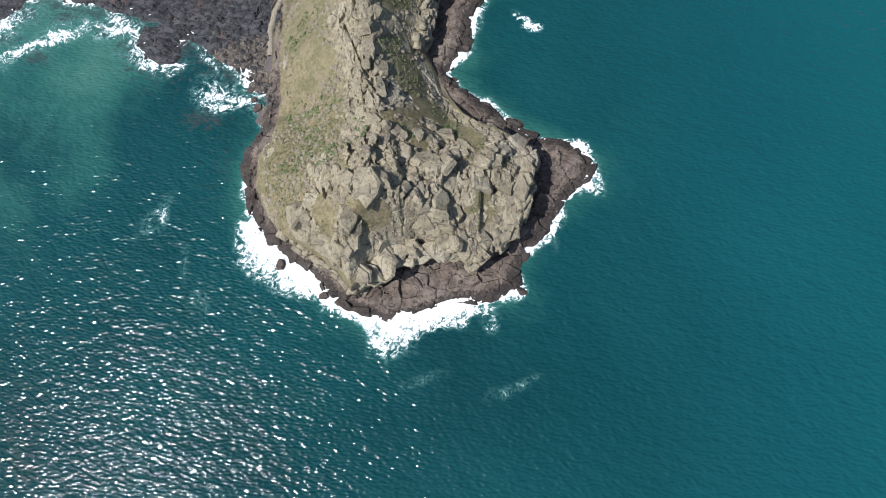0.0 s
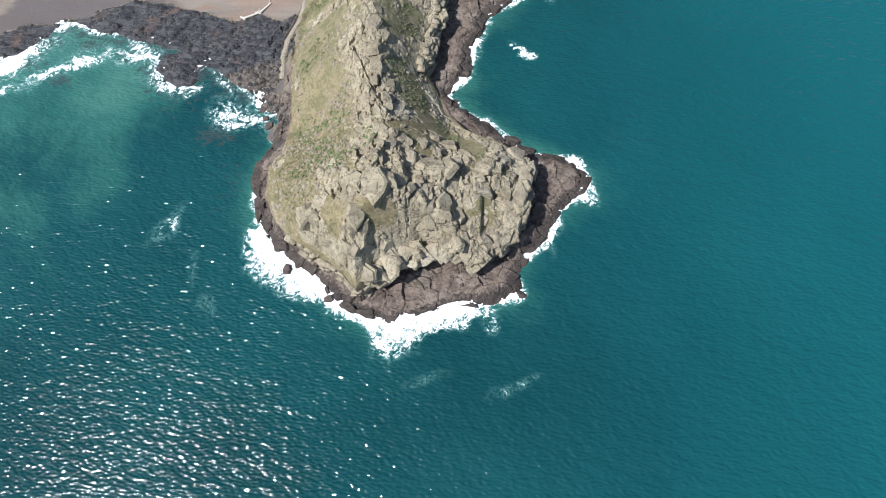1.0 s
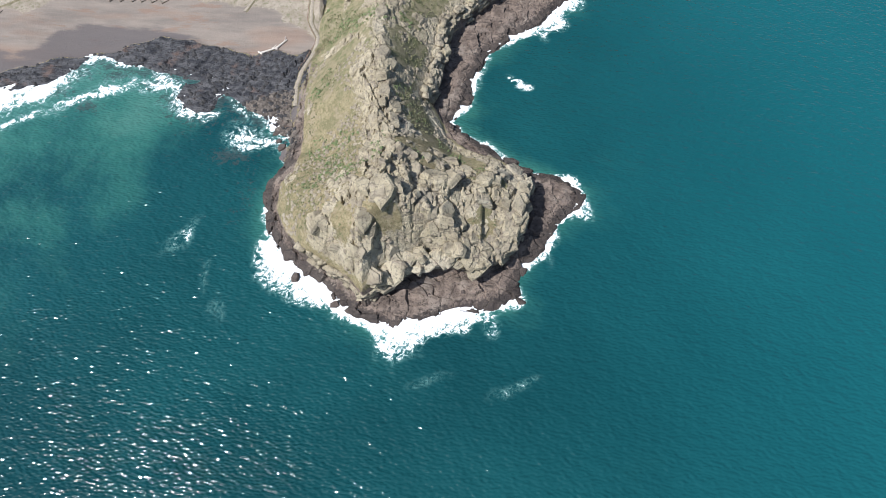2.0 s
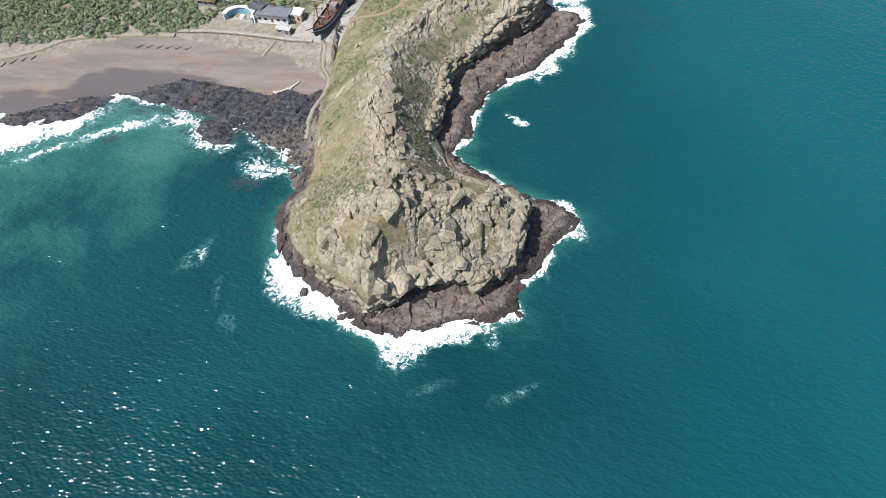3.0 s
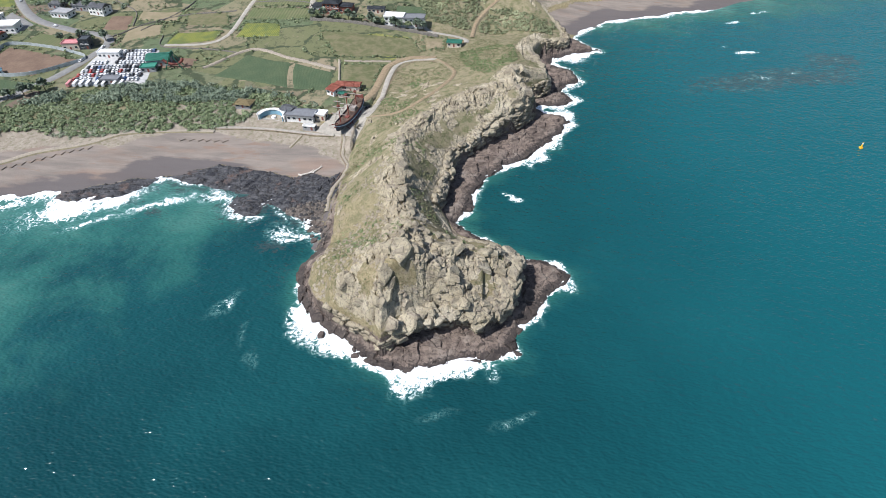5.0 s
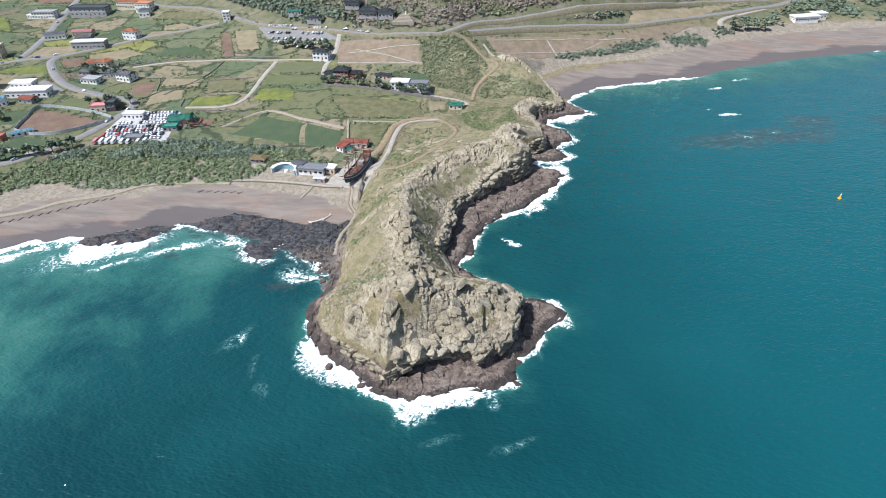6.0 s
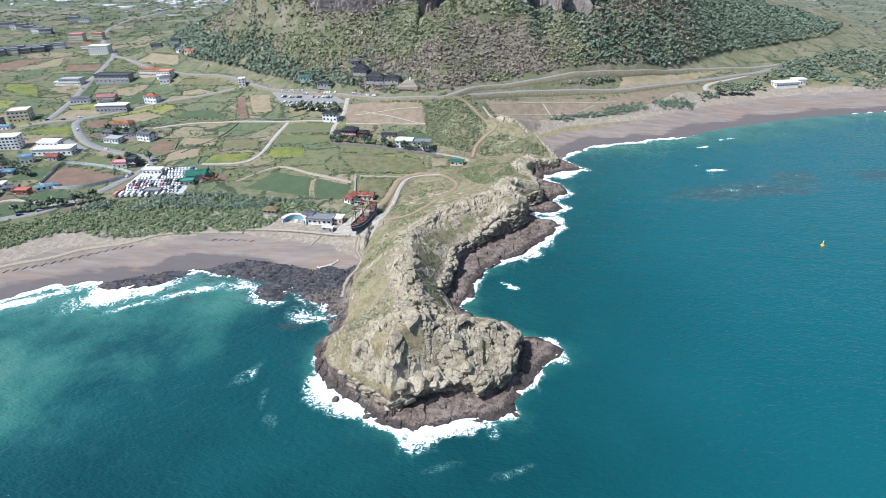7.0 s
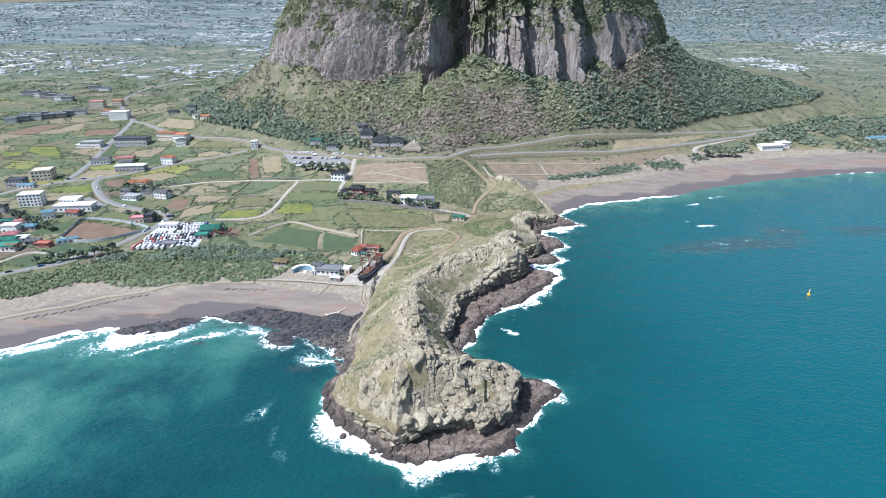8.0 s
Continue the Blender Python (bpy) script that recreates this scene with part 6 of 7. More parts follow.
# temple on the hill foot
building("temple_hall", -147, 449, 14, 8, 4.6, -8, M_GREYWALL, "hanok", M_ROOFDARK, "temple hall with sweeping dark tiled roof", 1, 4.0, 2.0, "temple", "temple halls")
building("temple_hall", -129, 435, 18, 8, 4.4, -8, M_GREYWALL, "hanok", M_ROOFDARK, "long temple hall with sweeping dark tiled roof", 1, 4.2, 2.0, "temple", "temple halls")
building("temple_hall", -112, 431, 14, 7, 4.6, -8, M_GREYWALL, "hanok", M_ROOFDARK, "low temple hall with dark tiled roof", 1, 2.8, 1.4, "temple", "temple halls")
building("temple_hall", -156, 462, 8, 6, 4.2, 5, M_GREYWALL, "hanok", M_ROOFGREY, "small upper shrine with grey tiled roof", 1, 2.4, 1.4, "temple", "temple halls")


def stone_steps(x, y, turn):
    t = thing("stone_terrace", x, y, land(x, y) - 0.5, turn, "cream stone terrace of a shrine in rising steps", "terrace")
    for k in range(6):
        cube_part("step", (-10 + k * 1.2, 10 - k * 1.2, -7 + k * 1.6, 8, k * 0.8 - 2, k * 0.8 + 0.8), M_PALESTONE, t, "", 0.1)
    bm = bmesh.new()
    rod(bm, (0, 4, 4.6), (0, 4, 7.2), 1.3, 0.7, 10)
    part("stone_stele", bm, M_CREAM, t)


stone_steps(-94, 424, -6)
for args in ((-207, 457, 13, 6, 3.4, -5, M_GREYWALL, "gable", M_ROOFGREEN, "low green-roofed house under the pines", 1, 1.3, 0.5), (-288, 477, 7, 7, 7.5, 15, M_WHITE, "flat", M_WHITE, "small white three-storey block at the road junction", 3, 1, 0.2),
             (-184, 441, 14, 5, 3.4, -4, M_GREYWALL, "hip", M_ROOFDARK, "low grey gatehouse by the upper car park", 1, 1.4, 0.5),
             (-490, 393, 19, 15, 10.5, 20, M_CREAM, "flat", M_CREAM, "three-storey cream block with deep bays", 3, 1, 0.3), (-503, 371, 17, 11, 7, 10, M_GREYWALL, "flat", M_ROOFDARK, "dark two-storey block with flat roof", 2, 1, 0.3),
             (-488, 366, 15, 8, 3.4, 12, M_WHITE, "gable", M_ROOFBLUE, "low house with a light blue roof", 1, 1.2, 0.4), (-394, 311, 34, 11, 5, 8, M_WHITE, "flat", M_WHITE, "long white modern building with flat roofs", 1, 1, 0.6),
             (-404, 320, 18, 9, 7.5, 8, M_WHITE, "flat", M_WHITE, "white two-storey modern block", 2, 1, 0.5), (-444, 320, 20, 11, 11, 14, M_WHITE, "flat", M_WHITE, "white stepped four-storey hotel", 4, 1, 0.3),
             (-520, 516, 26, 11, 6.5, 4, M_WHITE, "flat", M_GREYWALL, "white two-storey house with grey flat roof", 2, 1, 0.6), (-584, 672, 28, 13, 11, 6, M_WHITE, "flat", M_WHITE, "large white four-storey block", 4, 1, 0.4),
             (-466, 519, 42, 13, 8, 2, M_GREYWALL, "flat", M_ROOFDARK, "long dark modern building with a flat roof", 2, 1, 0.8), (-424, 529, 26, 10, 7.5, -6, M_CREAM, "hip", M_ROOFORANGE, "cream two-storey building with orange roof", 2, 1.6, 0.5),
             (-401, 520, 18, 10, 7.5, -6, M_WHITE, "flat", M_ROOFORANGE, "white two-storey building with orange parapet roof", 2, 1.6, 0.5), (-379, 449, 15, 9, 7, -8, M_WHITE, "hip", M_ROOFORANGE, "white villa with an orange tiled roof", 2, 2, 0.6),
             (-411, 426, 32, 9, 6, 8, M_GREYWALL, "flat", M_WHITE, "long low grey building with a white roof", 1, 1, 0.5), (-464, 451, 20, 10, 4.5, 18, M_WHITE, "gable", M_ROOFGREY, "white house with a grey roof", 1, 2, 0.5),
             (-437, 457, 20, 9, 4.4, 10, M_CREAM, "gable", M_ROOFPINK, "low house with a faded pink roof", 1, 1.8, 0.5), (-428, 444, 15, 9, 4, 12, M_GREYWALL, "gable", M_ROOFGREY, "low grey shed among the houses", 1, 1.5, 0.4),
             (-373, 369, 11, 10, 7.5, -5, M_WHITE, "hip", M_ROOFORANGE, "white villa with an orange hipped roof", 2, 2.2, 0.6), (-360, 370, 10, 10, 8, -5, M_CREAM, "hip", M_ROOFORANGE, "cream villa with an orange hipped roof", 2, 2.2, 0.6),
             (-372, 357, 11, 7, 3.4, -4, M_GREYWALL, "hip", M_ROOFGREY, "grey-roofed house among trees", 1, 1.8, 0.6), (-346, 354, 16, 9, 4, -4, M_GREYWALL, "gable", M_ROOFGREY, "grey house with a large grey roof", 1, 2.2, 0.6),
             (-328, 347, 14, 10, 5.5, -12, M_WHITE, "gable", M_ROOFGREY, "white and grey gabled house", 2, 2.2, 0.5), (-357, 341, 16, 9, 3.4, -8, M_WHITE, "flat", M_GREYWALL, "low white house beside the road", 1, 1, 0.5),
             (-308, 290, 7, 7, 6.5, 10, M_ROOFDARK, "flat", M_ROOFDARK, "dark blue-grey two-storey cube house", 2, 1, 0.2), (-318, 288, 12, 7, 4.2, 10, M_CREAM, "flat", M_ROOFPINK, "low cream and pink workshop", 1, 1, 0.3),
             (-433, 274, 12, 8, 3.4, 20, M_WHITE, "hip", M_ROOFGREEN, "white house with a pale green roof", 1, 1.4, 0.4), (-418, 276, 13, 8, 3.4, 18, M_WHITE, "gable", M_ROOFPINK, "white house with a pink roof", 1, 1.6, 0.4),
             (-426, 263, 13, 7, 3.2, 15, M_WHITE, "gable", M_ROOFRED, "white house with a red roof", 1, 1.5, 0.4), (-404, 266, 12, 8, 3.2, 12, M_GREYWALL, "hip", M_ROOFBLUE, "grey house with a blue-grey roof", 1, 1.5, 0.4),
             (-405, 246, 13, 8, 3.8, 16, M_CREAM, "hip", M_ROOFPINK, "cream house with a pink roof", 1, 1.6, 0.4), (-391, 241, 10, 7, 3, 12, M_WHITE, "flat", M_WHITE, "small white house with a flat roof", 1, 1, 0.4),
             (-391, 225, 17, 10, 3.6, 10, M_WHITE, "flat", M_ROOFGREEN, "low house with a white and pale green flat roof", 1, 1, 0.5), (-399, 236, 16, 9, 3.6, 10, M_WHITE, "gable", M_ROOFGREEN, "low house with a pale green roof", 1, 1.4, 0.5),
             (-366, 234, 12, 6, 3, 5, M_BRICK, "flat", M_ROOFRED, "red shed between green fields", 1, 1, 0.3), (-378, 238, 11, 6, 3, 20, M_GREYWALL, "gable", M_ROOFGREY, "grey shed beside the bare yard", 1, 1.2, 0.4),
             (-352, 243, 15, 5, 3, 40, M_WHITE, "gable", M_ROOFBLUE, "long pale shed with a light blue roof", 1, 1, 0.3),
             (-694, 777, 22, 14, 11, 12, M_CREAM, "flat", M_ROOFPINK, "three-storey cream block inland", 3, 1, 0.3), (-667, 792, 16, 12, 10, 8, M_CREAM, "flat", M_ROOFORANGE, "three-storey cream block with orange roof", 3, 1, 0.3),
             (-640, 722, 16, 10, 6, 8, M_WHITE, "hip", M_ROOFORANGE, "white house with an orange roof beside the road", 2, 2, 0.5),
             (312, 572, 27, 10, 4, 14, M_WHITE, "flat", M_WHITE, "low white beach pavilion with flat roofs", 1, 1, 0.8), (330, 583, 14, 9, 4.5, 14, M_WHITE, "flat", M_WHITE, "white block behind the beach pavilion", 1, 1, 0.5),
             (458, 624, 24, 10, 4, 4, M_WHITE, "gable", M_ROOFBLUE, "long white shed with a blue roof among trees", 1, 1.8, 0.4)):
    building("house", *args)
row = 0
for bx, by in ((-752, 655), (-741, 668), (-730, 680), (-718, 690), (-748, 684), (-733, 697), (-716, 708), (-700, 716), (-686, 722), (-704, 700)):
    building("row_house", bx, by, 16, 11, 6.5 + (row % 3), 22 + (row % 2) * 6, M_GREYWALL if row % 2 else M_WHITE, "flat", M_ROOFGREY, "grey modern holiday house with flat roof in a row", 2, 1, 0.8, "house", "row of holiday houses")
    row += 1
for bx, by in ((-923, 897), (-905, 891), (-886, 884), (-868, 876), (-850, 868), (-815, 846), (-795, 838), (-826, 958), (-800, 950)):
    building("row_house", bx, by, 19, 11, 8 + (row % 2) * 2, 14, M_GREYWALL if row % 3 else M_WHITE, "flat", M_ROOFGREY, "far grey terrace house with flat roof", 2, 1, 0.6, "house", "far terrace")
    row += 1

# scattered village houses
g = random.Random(31)
styles = ((M_WHITE, M_ROOFGREY, "white house with a grey roof in the village"), (M_CREAM, M_ROOFORANGE, "cream house with an orange roof in the village"), (M_WHITE, M_ROOFBLUE, "white house with a blue-grey roof in the village"),
          (M_GREYWALL, M_ROOFRED, "grey house with a red roof in the village"), (M_WHITE, M_WHITE, "white flat-roofed house in the village"), (M_GREYWALL, M_ROOFDARK, "grey house with a dark roof in the village"))
placed = []
for k in range(420):
    hx, hy = g.uniform(-640, -380), g.uniform(215, 640)
    if g.random() < 0.35:
        hx, hy = g.uniform(-470, -385), g.uniform(215, 300)
    if any((hx - a) ** 2 + (hy - b) ** 2 < 19 ** 2 for a, b in placed) or not open_ground(np.array([hx - 7, hx + 7, hx]), np.array([hy, hy, hy + 6])).all() or abs(hx) > hy * 0.6 + 330:
        continue
    if fbm(np.array([hx]), np.array([hy]), 90, 2, 303)[0] < 0.08 and hy > 300:
        continue
    wall, roof, lab = styles[g.randrange(6)]
    kind = "flat" if roof is M_WHITE else g.choice(("gable", "hip"))
    building("village_house", hx, hy, g.uniform(8, 14), g.uniform(6, 9), g.choice((3.2, 3.4, 6.2)), g.uniform(-10, 25), wall, kind, roof, lab, 1, g.uniform(1.2, 2.0), 0.5, "house", "village houses", 3)
    placed.append((hx, hy))
    if len(placed) >= 34:
        break

# ---------------------------------------------------------------- cars


def car(paint, label):
    t = thing("car", 0, 0, 0, 0, label, "car", "parked cars")
    bm = bmesh.new()
    box(bm, -0.9, 0.9, -2.2, 2.2, 0.35, 0.95)
    bmesh.ops.bevel(bm, geom=bm.edges[:], offset=0.15, segments=2, affect="EDGES")
    part("body", bm, paint, t)
    bm = bmesh.new()
    v = box(bm, -0.8, 0.8, -1.7, 1.1, 0.93, 1.46)
    for q in v:
        if q.co.z > 1.2:
            q.co.x *= 0.82
            q.co.y = -0.3 + (q.co.y + 0.3) * 0.68
    bmesh.ops.bevel(bm, geom=bm.edges[:], offset=0.05, segments=1, affect="EDGES")
    part("cabin", bm, paint, t)

    def pane(name, a, b, c, d):
        bm = bmesh.new()
        bm.faces.new([bm.verts.new(p) for p in (a, b, c, d)])
        bmesh.ops.solidify(bm, geom=bm.faces[:], thickness=0.02)
        part(name, bm, M_GLASS, t, "dark glass")
    pane("windscreen", (-0.68, 1.08, 1.0), (0.68, 1.08, 1.0), (0.58, 0.7, 1.4), (-0.58, 0.7, 1.4))
    pane("rear_window", (-0.68, -1.68, 1.0), (0.68, -1.68, 1.0), (0.58, -1.3, 1.4), (-0.58, -1.3, 1.4))
    for sx in (-1, 1):
        pane("side_window", (sx * 0.8, -1.5, 1.0), (sx * 0.8, 0.9, 1.0), (sx * 0.7, 0.56, 1.38), (sx * 0.7, -1.14, 1.38))
    for sx in (-1, 1):
        for yy in (-1.4, 1.4):
            bm = bmesh.new()
            rod(bm, (sx * 0.72, yy, 0.33), (sx * 0.94, yy, 0.33), 0.33, 0.33, 10)
            part("wheel", bm, M_TYRE, t)
    return t


PAINTS = [(plain_material("white_car_paint", (0.75, 0.75, 0.75), 0.3, 0, 0.05, 2, 0.5), "white parked car on grey asphalt"), (plain_material("silver_car_paint", (0.45, 0.46, 0.48), 0.3, 0.4, 0.05, 2, 0.5), "silver-grey parked car on grey asphalt"),
          (plain_material("black_car_paint", (0.03, 0.03, 0.035), 0.3, 0, 0.05, 2, 0.5), "black parked car on grey asphalt"), (plain_material("blue_car_paint", (0.04, 0.1, 0.25), 0.3, 0, 0.05, 2, 0.5), "dark blue parked car on asphalt"),
          (plain_material("red_car_paint", (0.4, 0.04, 0.03), 0.3, 0, 0.05, 2, 0.5), "red parked car on grey asphalt")]
rng = random.Random(5)
spots = []
for yy, x0, x1 in ((242.5, -290, -244), (248, -290, -245), (254, -290, -246), (259.5, -289, -247), (266, -288, -249), (271.5, -272, -250), (278, -272, -251), (283.5, -294, -252)):
    xx = x0
    while xx < x1:
        if rng.random() < 0.96:
            spots.append((xx + rng.uniform(-0.2, 0.2), yy + 0.06 * (xx + 270) + rng.uniform(-0.4, 0.4), rng.choice((5, 185)) + rng.uniform(-3, 3)))
        xx += 2.75
for yy, x0, x1 in ((437, -205, -170), (441, -232, -208), (430, -228, -172), (420, -222, -166), (413.5, -216, -170), (407, -205, -172)):
    xx = x0
    while xx < x1:
        if rng.random() < 0.6:
            spots.append((xx, yy - 0.24 * (xx + 200) + rng.uniform(-0.4, 0.4), rng.choice((-13, 167)) + rng.uniform(-4, 4)))
        xx += 2.9
for q in ((-320, 219, -35), (-312, 236, -20), (-300, 268, -8), (-296, 290, 2), (-322, 309, 70), (-352, 321, 68), (-410, 365, 35), (-432, 402, -60), (-375, 441, -58), (-462, 392, -10), (-495, 498, 15), (-530, 596, 20), (-83, 219, 165), (-340, 198, -50), (-356, 186, -50), (-331, 206, -40),
          (-470, 378, 40), (-445, 393, -62), (-150, 425, 75), (-135, 419, 75), (-128, 417, 75), (-250, 459, 62), (-270, 470, 62)):
    spots.append(q)
templates = []
for xx, yy, turn in spots:
    kind = rng.choices(range(5), (0.52, 0.22, 0.16, 0.05, 0.05))[0]
    m = pose(xx, yy, max(land(xx, yy), float(terrain(xx, yy))) + 0.42, 0, 0, turn)
    found = [t for k, t in templates if k == kind]
    if found:
        copy_thing(found[0], m)
    else:
        first = car(*PAINTS[kind])
        first.matrix_world = m
        templates.append((kind, first))


def bus(x, y, turn, paint, label):
    t = thing("bus", x, y, land(x, y) + 0.4, turn, label, "bus", "parked coaches")
    t.matrix_world = t.matrix_world @ Matrix.Diagonal((0.8, 0.62, 0.8, 1))
    cube_part("body", (-1.25, 1.25, -5.4, 5.4, 0.5, 3.2), paint, t, "", 0.15)
    for sx in (-1, 1):
        for k in range(5):
            cube_part("window", (sx * 1.26 - 0.03, sx * 1.26 + 0.03, -4.7 + k * 1.9, -3.0 + k * 1.9, 1.6, 2.6), M_GLASS, t, "dark glass")
    cube_part("windscreen", (-1.1, 1.1, 5.36, 5.43, 1.3, 2.7), M_GLASS, t, "dark glass")
    for sx in (-1, 1):
        for yy in (-3.4, 3.4):
            bm = bmesh.new()
            rod(bm, (sx * 1.0, yy, 0.5), (sx * 1.3, yy, 0.5), 0.5, 0.5, 12)
            part("wheel", bm, M_TYRE, t)


for k, xx in enumerate((-289, -284.5, -280, -275.5, -269, -264.5, -257, -252.5)):
    bus(xx, 234.5 + k * 0.25, 10, PAINTS[0][0] if k else M_ROOFPINK, "white coach parked beside the pines" if k else "pink coach parked beside the pines")

# ---------------------------------------------------------------- fences, walks, beach things
SITE = [(-363, 249), (-345, 243), (-324, 247), (-306, 262), (-300, 274), (-332, 285), (-368, 287), (-366, 268), (-363, 249)]


def panel_fence(pts, step, height, material, label, name="site_fence", zig=0.0):
    line = spline(pts, step) if not zig else [Vector((a[0], a[1], 0)) for a in pts]
    t = thing(name, line[0].x, line[0].y, land(line[0].x, line[0].y), 0, label, "fence")
    inv = t.matrix_world.inverted()
    unit = bpy.data.meshes.new("panel")
    bm = bmesh.new()
    box(bm, -0.5, 0.5, -0.06, 0.06, -0.4, 1.0)
    bm.to_mesh(unit)
    bm.free()
    unit.materials.append(material)
    for a, b in zip(line, line[1:]):
        mid, d = (a + b) / 2, b - a
        ob = new("panel", unit)
        ob.parent = t
        z = min(land(a.x, a.y), land(b.x, b.y))
        ob.matrix_basis = inv @ (Matrix.Translation((mid.x, mid.y, z)) @ Matrix.Rotation(math.atan2(d.y, d.x), 4, "Z") @ Matrix.Diagonal((d.length * 0.985, 1, height, 1)))


panel_fence(SITE, 3.0, 2.6, M_PANEL, "white and grey sheet fence round the bare building site")


def zigzag(pts, step, out):
    line = spline(pts, step)
    res = []
    for i, p in enumerate(line):
        d = (line[min(i + 1, len(line) - 1)] - line[max(i - 1, 0)]).normalized()
        res.append(p + Vector((d.y, -d.x, 0)) * (out if i % 2 else 0))
    return [(q.x, q.y) for q in res]


panel_fence(zigzag([(-304, 133), (-284, 144), (-267, 155), (-250, 166), (-238, 171)], 2.5, 2.6), 0, 0.6, M_FENCE, "dark woven sand fence in a zigzag on the beach", "sand_fence", 1)
panel_fence(zigzag([(-192, 184), (-178, 184.5), (-160, 184)], 2.5, 2.6), 0, 0.6, M_FENCE, "dark woven sand fence in a zigzag below the pavilions", "sand_fence", 1)
road([(-352, 100), (-330, 120), (-316, 131), (-300, 142), (-283, 151), (-268, 163), (-242, 174), (-223, 186), (-192, 192), (-172, 192.5)], 3.4, M_PALESTONE, "pale stone revetment along the top of the beach")
road([(-172, 196), (-150, 196), (-130, 194), (-108, 191), (-97, 190)], 2.4, M_CONCRETE, "paved promenade below the pavilions")
field(M_CONCRETE, "pale paved yard round the ship", (-112, 194), (-82, 184), (-78, 222), (-98, 224), 0.25)
road([(-92, 191), (-89, 183), (-88, 172), (-82, 161), (-83, 153), (-86, 143), (-86.5, 134), (-85, 124)], 1.5, M_PALESTONE, "narrow concrete walk down to the rocks")
road([(-117, 190), (-121, 178)], 1.2, M_PALESTONE, "pale slipway steps down to the sand")


def railing(pts, label):
    line = spline(pts, 2.4)
    t = thing("railing", line[0].x, line[0].y, land(line[0].x, line[0].y), 0, label, "railing")
    inv = t.matrix_world.inverted()
    tops = []
    for p in line:
        z = land(p.x, p.y)
        bm = bmesh.new()
        rod(bm, inv @ Vector((p.x, p.y, z - 0.3)), inv @ Vector((p.x, p.y, z + 1.5)), 0.09, 0.09, 6)
        part("post", bm, M_DECK, t)
        tops.append(inv @ Vector((p.x, p.y, z + 1.4)))
    for drop in (0, 0.5):
        for a, b in zip(tops, tops[1:]):
            bm = bmesh.new()
            rod(bm, a - Vector((0, 0, drop)), b - Vector((0, 0, drop)), 0.06, 0.06, 5)
            part("rail", bm, M_DECK, t)


railing([(-90.6, 184), (-89.3, 172), (-83.4, 161), (-84.3, 153), (-87.3, 143)], "brown wooden railing along the walk")
railing([(-172, 194.2), (-150, 194.2), (-130, 192.2), (-108, 189.2), (-99, 188.4)], "pale railing along the promenade")
railing([(-76, 222), (-74, 240), (-73, 257), (-70, 270), (-58, 279.5), (-46, 274)], "low railing along the loop path")


def log(x, y, turn, length):
    t = thing("driftwood_log", x, y, land(x, y) + 0.2, turn, "bleached driftwood trunk lying on the sand", "log")
    bm = bmesh.new()
    rod(bm, (0, 0, 0.2), (0, length, 0.5), 0.55, 0.3, 9)
    part("trunk", bm, M_LOG, t)
    bm = bmesh.new()
    rod(bm, (0, length * 0.8, 0.4), (-1.6, length + 0.8, 0.9), 0.25, 0.1, 7)
    part("branch", bm, M_LOG, t)
    bm = bmesh.new()
    rod(bm, (-1.4, -0.6, 0.2), (1.0, 0.5, 0.3), 0.45, 0.3, 7)
    part("root", bm, M_LOG, t)


log(-107, 152.4, -62, 7)
log(-101, 155.5, -35, 7)


def buoy(x, y):
    t = thing("buoy", x, y, 0, 0, "yellow navigation buoy floating on the sea", "buoy")
    bm = bmesh.new()
    rod(bm, (0, 0, -1.0), (0, 0, 0.9), 1.6, 1.7, 16)
    part("float", bm, M_BUOY, t)
    bm = bmesh.new()
    rod(bm, (0, 0, 0.9), (0, 0, 4.2), 1.0, 0.35, 10)
    part("tower", bm, M_BUOY, t)
    bm = bmesh.new()
    rod(bm, (0, 0, 4.2), (0, 0, 4.8), 0.5, 0.5, 10)
    lamp = part("lantern", bm, M_WHITE, t, "white lantern")
    bm = bmesh.new()
    rod(bm, (-0.5, 0, 5.4), (0.5, 0, 6.2), 0.1, 0.1, 6)
    rod(bm, (0.5, 0, 5.4), (-0.5, 0, 6.2), 0.1, 0.1, 6)
    rod(bm, (0, 0, 4.8), (0, 0, 5.9), 0.07, 0.07, 6)
    part("top_mark", bm, M_BUOY, lamp, "yellow crossed top mark")
    t.matrix_world = t.matrix_world @ Matrix.Diagonal((0.65, 0.65, 0.65, 1))


buoy(204, 208)


def swing_ride(x, y, turn):
    t = thing("swing_ride", x, y, land(x, y), turn, "green steel swing-boat ride beside the car park", "ride")
    for sx in (-1, 1):
        for yy in (-1.6, 1.6):
            bm = bmesh.new()
            rod(bm, (sx * 6, yy * 1.6, -0.5), (0, yy, 11), 0.35, 0.3, 8)
            part("leg", bm, M_STEEL, t)
    bm = bmesh.new()
    rod(bm, (0, -2.4, 11), (0, 2.4, 11), 0.45, 0.45, 10)
    part("axle", bm, M_STEEL, t)
    bm = bmesh.new()
    for k in range(8):
        a, b = radians(215 + 110 * k / 8), radians(215 + 110 * (k + 1) / 8)
        rod(bm, (8.5 * math.cos(a), 0, 11 + 8.5 * math.sin(a)), (8.5 * math.cos(b), 0, 11 + 8.5 * math.sin(b)), 0.9, 0.9, 8)
    part("gondola", bm, M_WOODRED, t, "red-brown swing boat")


swing_ride(-227, 262, 8)

# ---------------------------------------------------------------- single trees


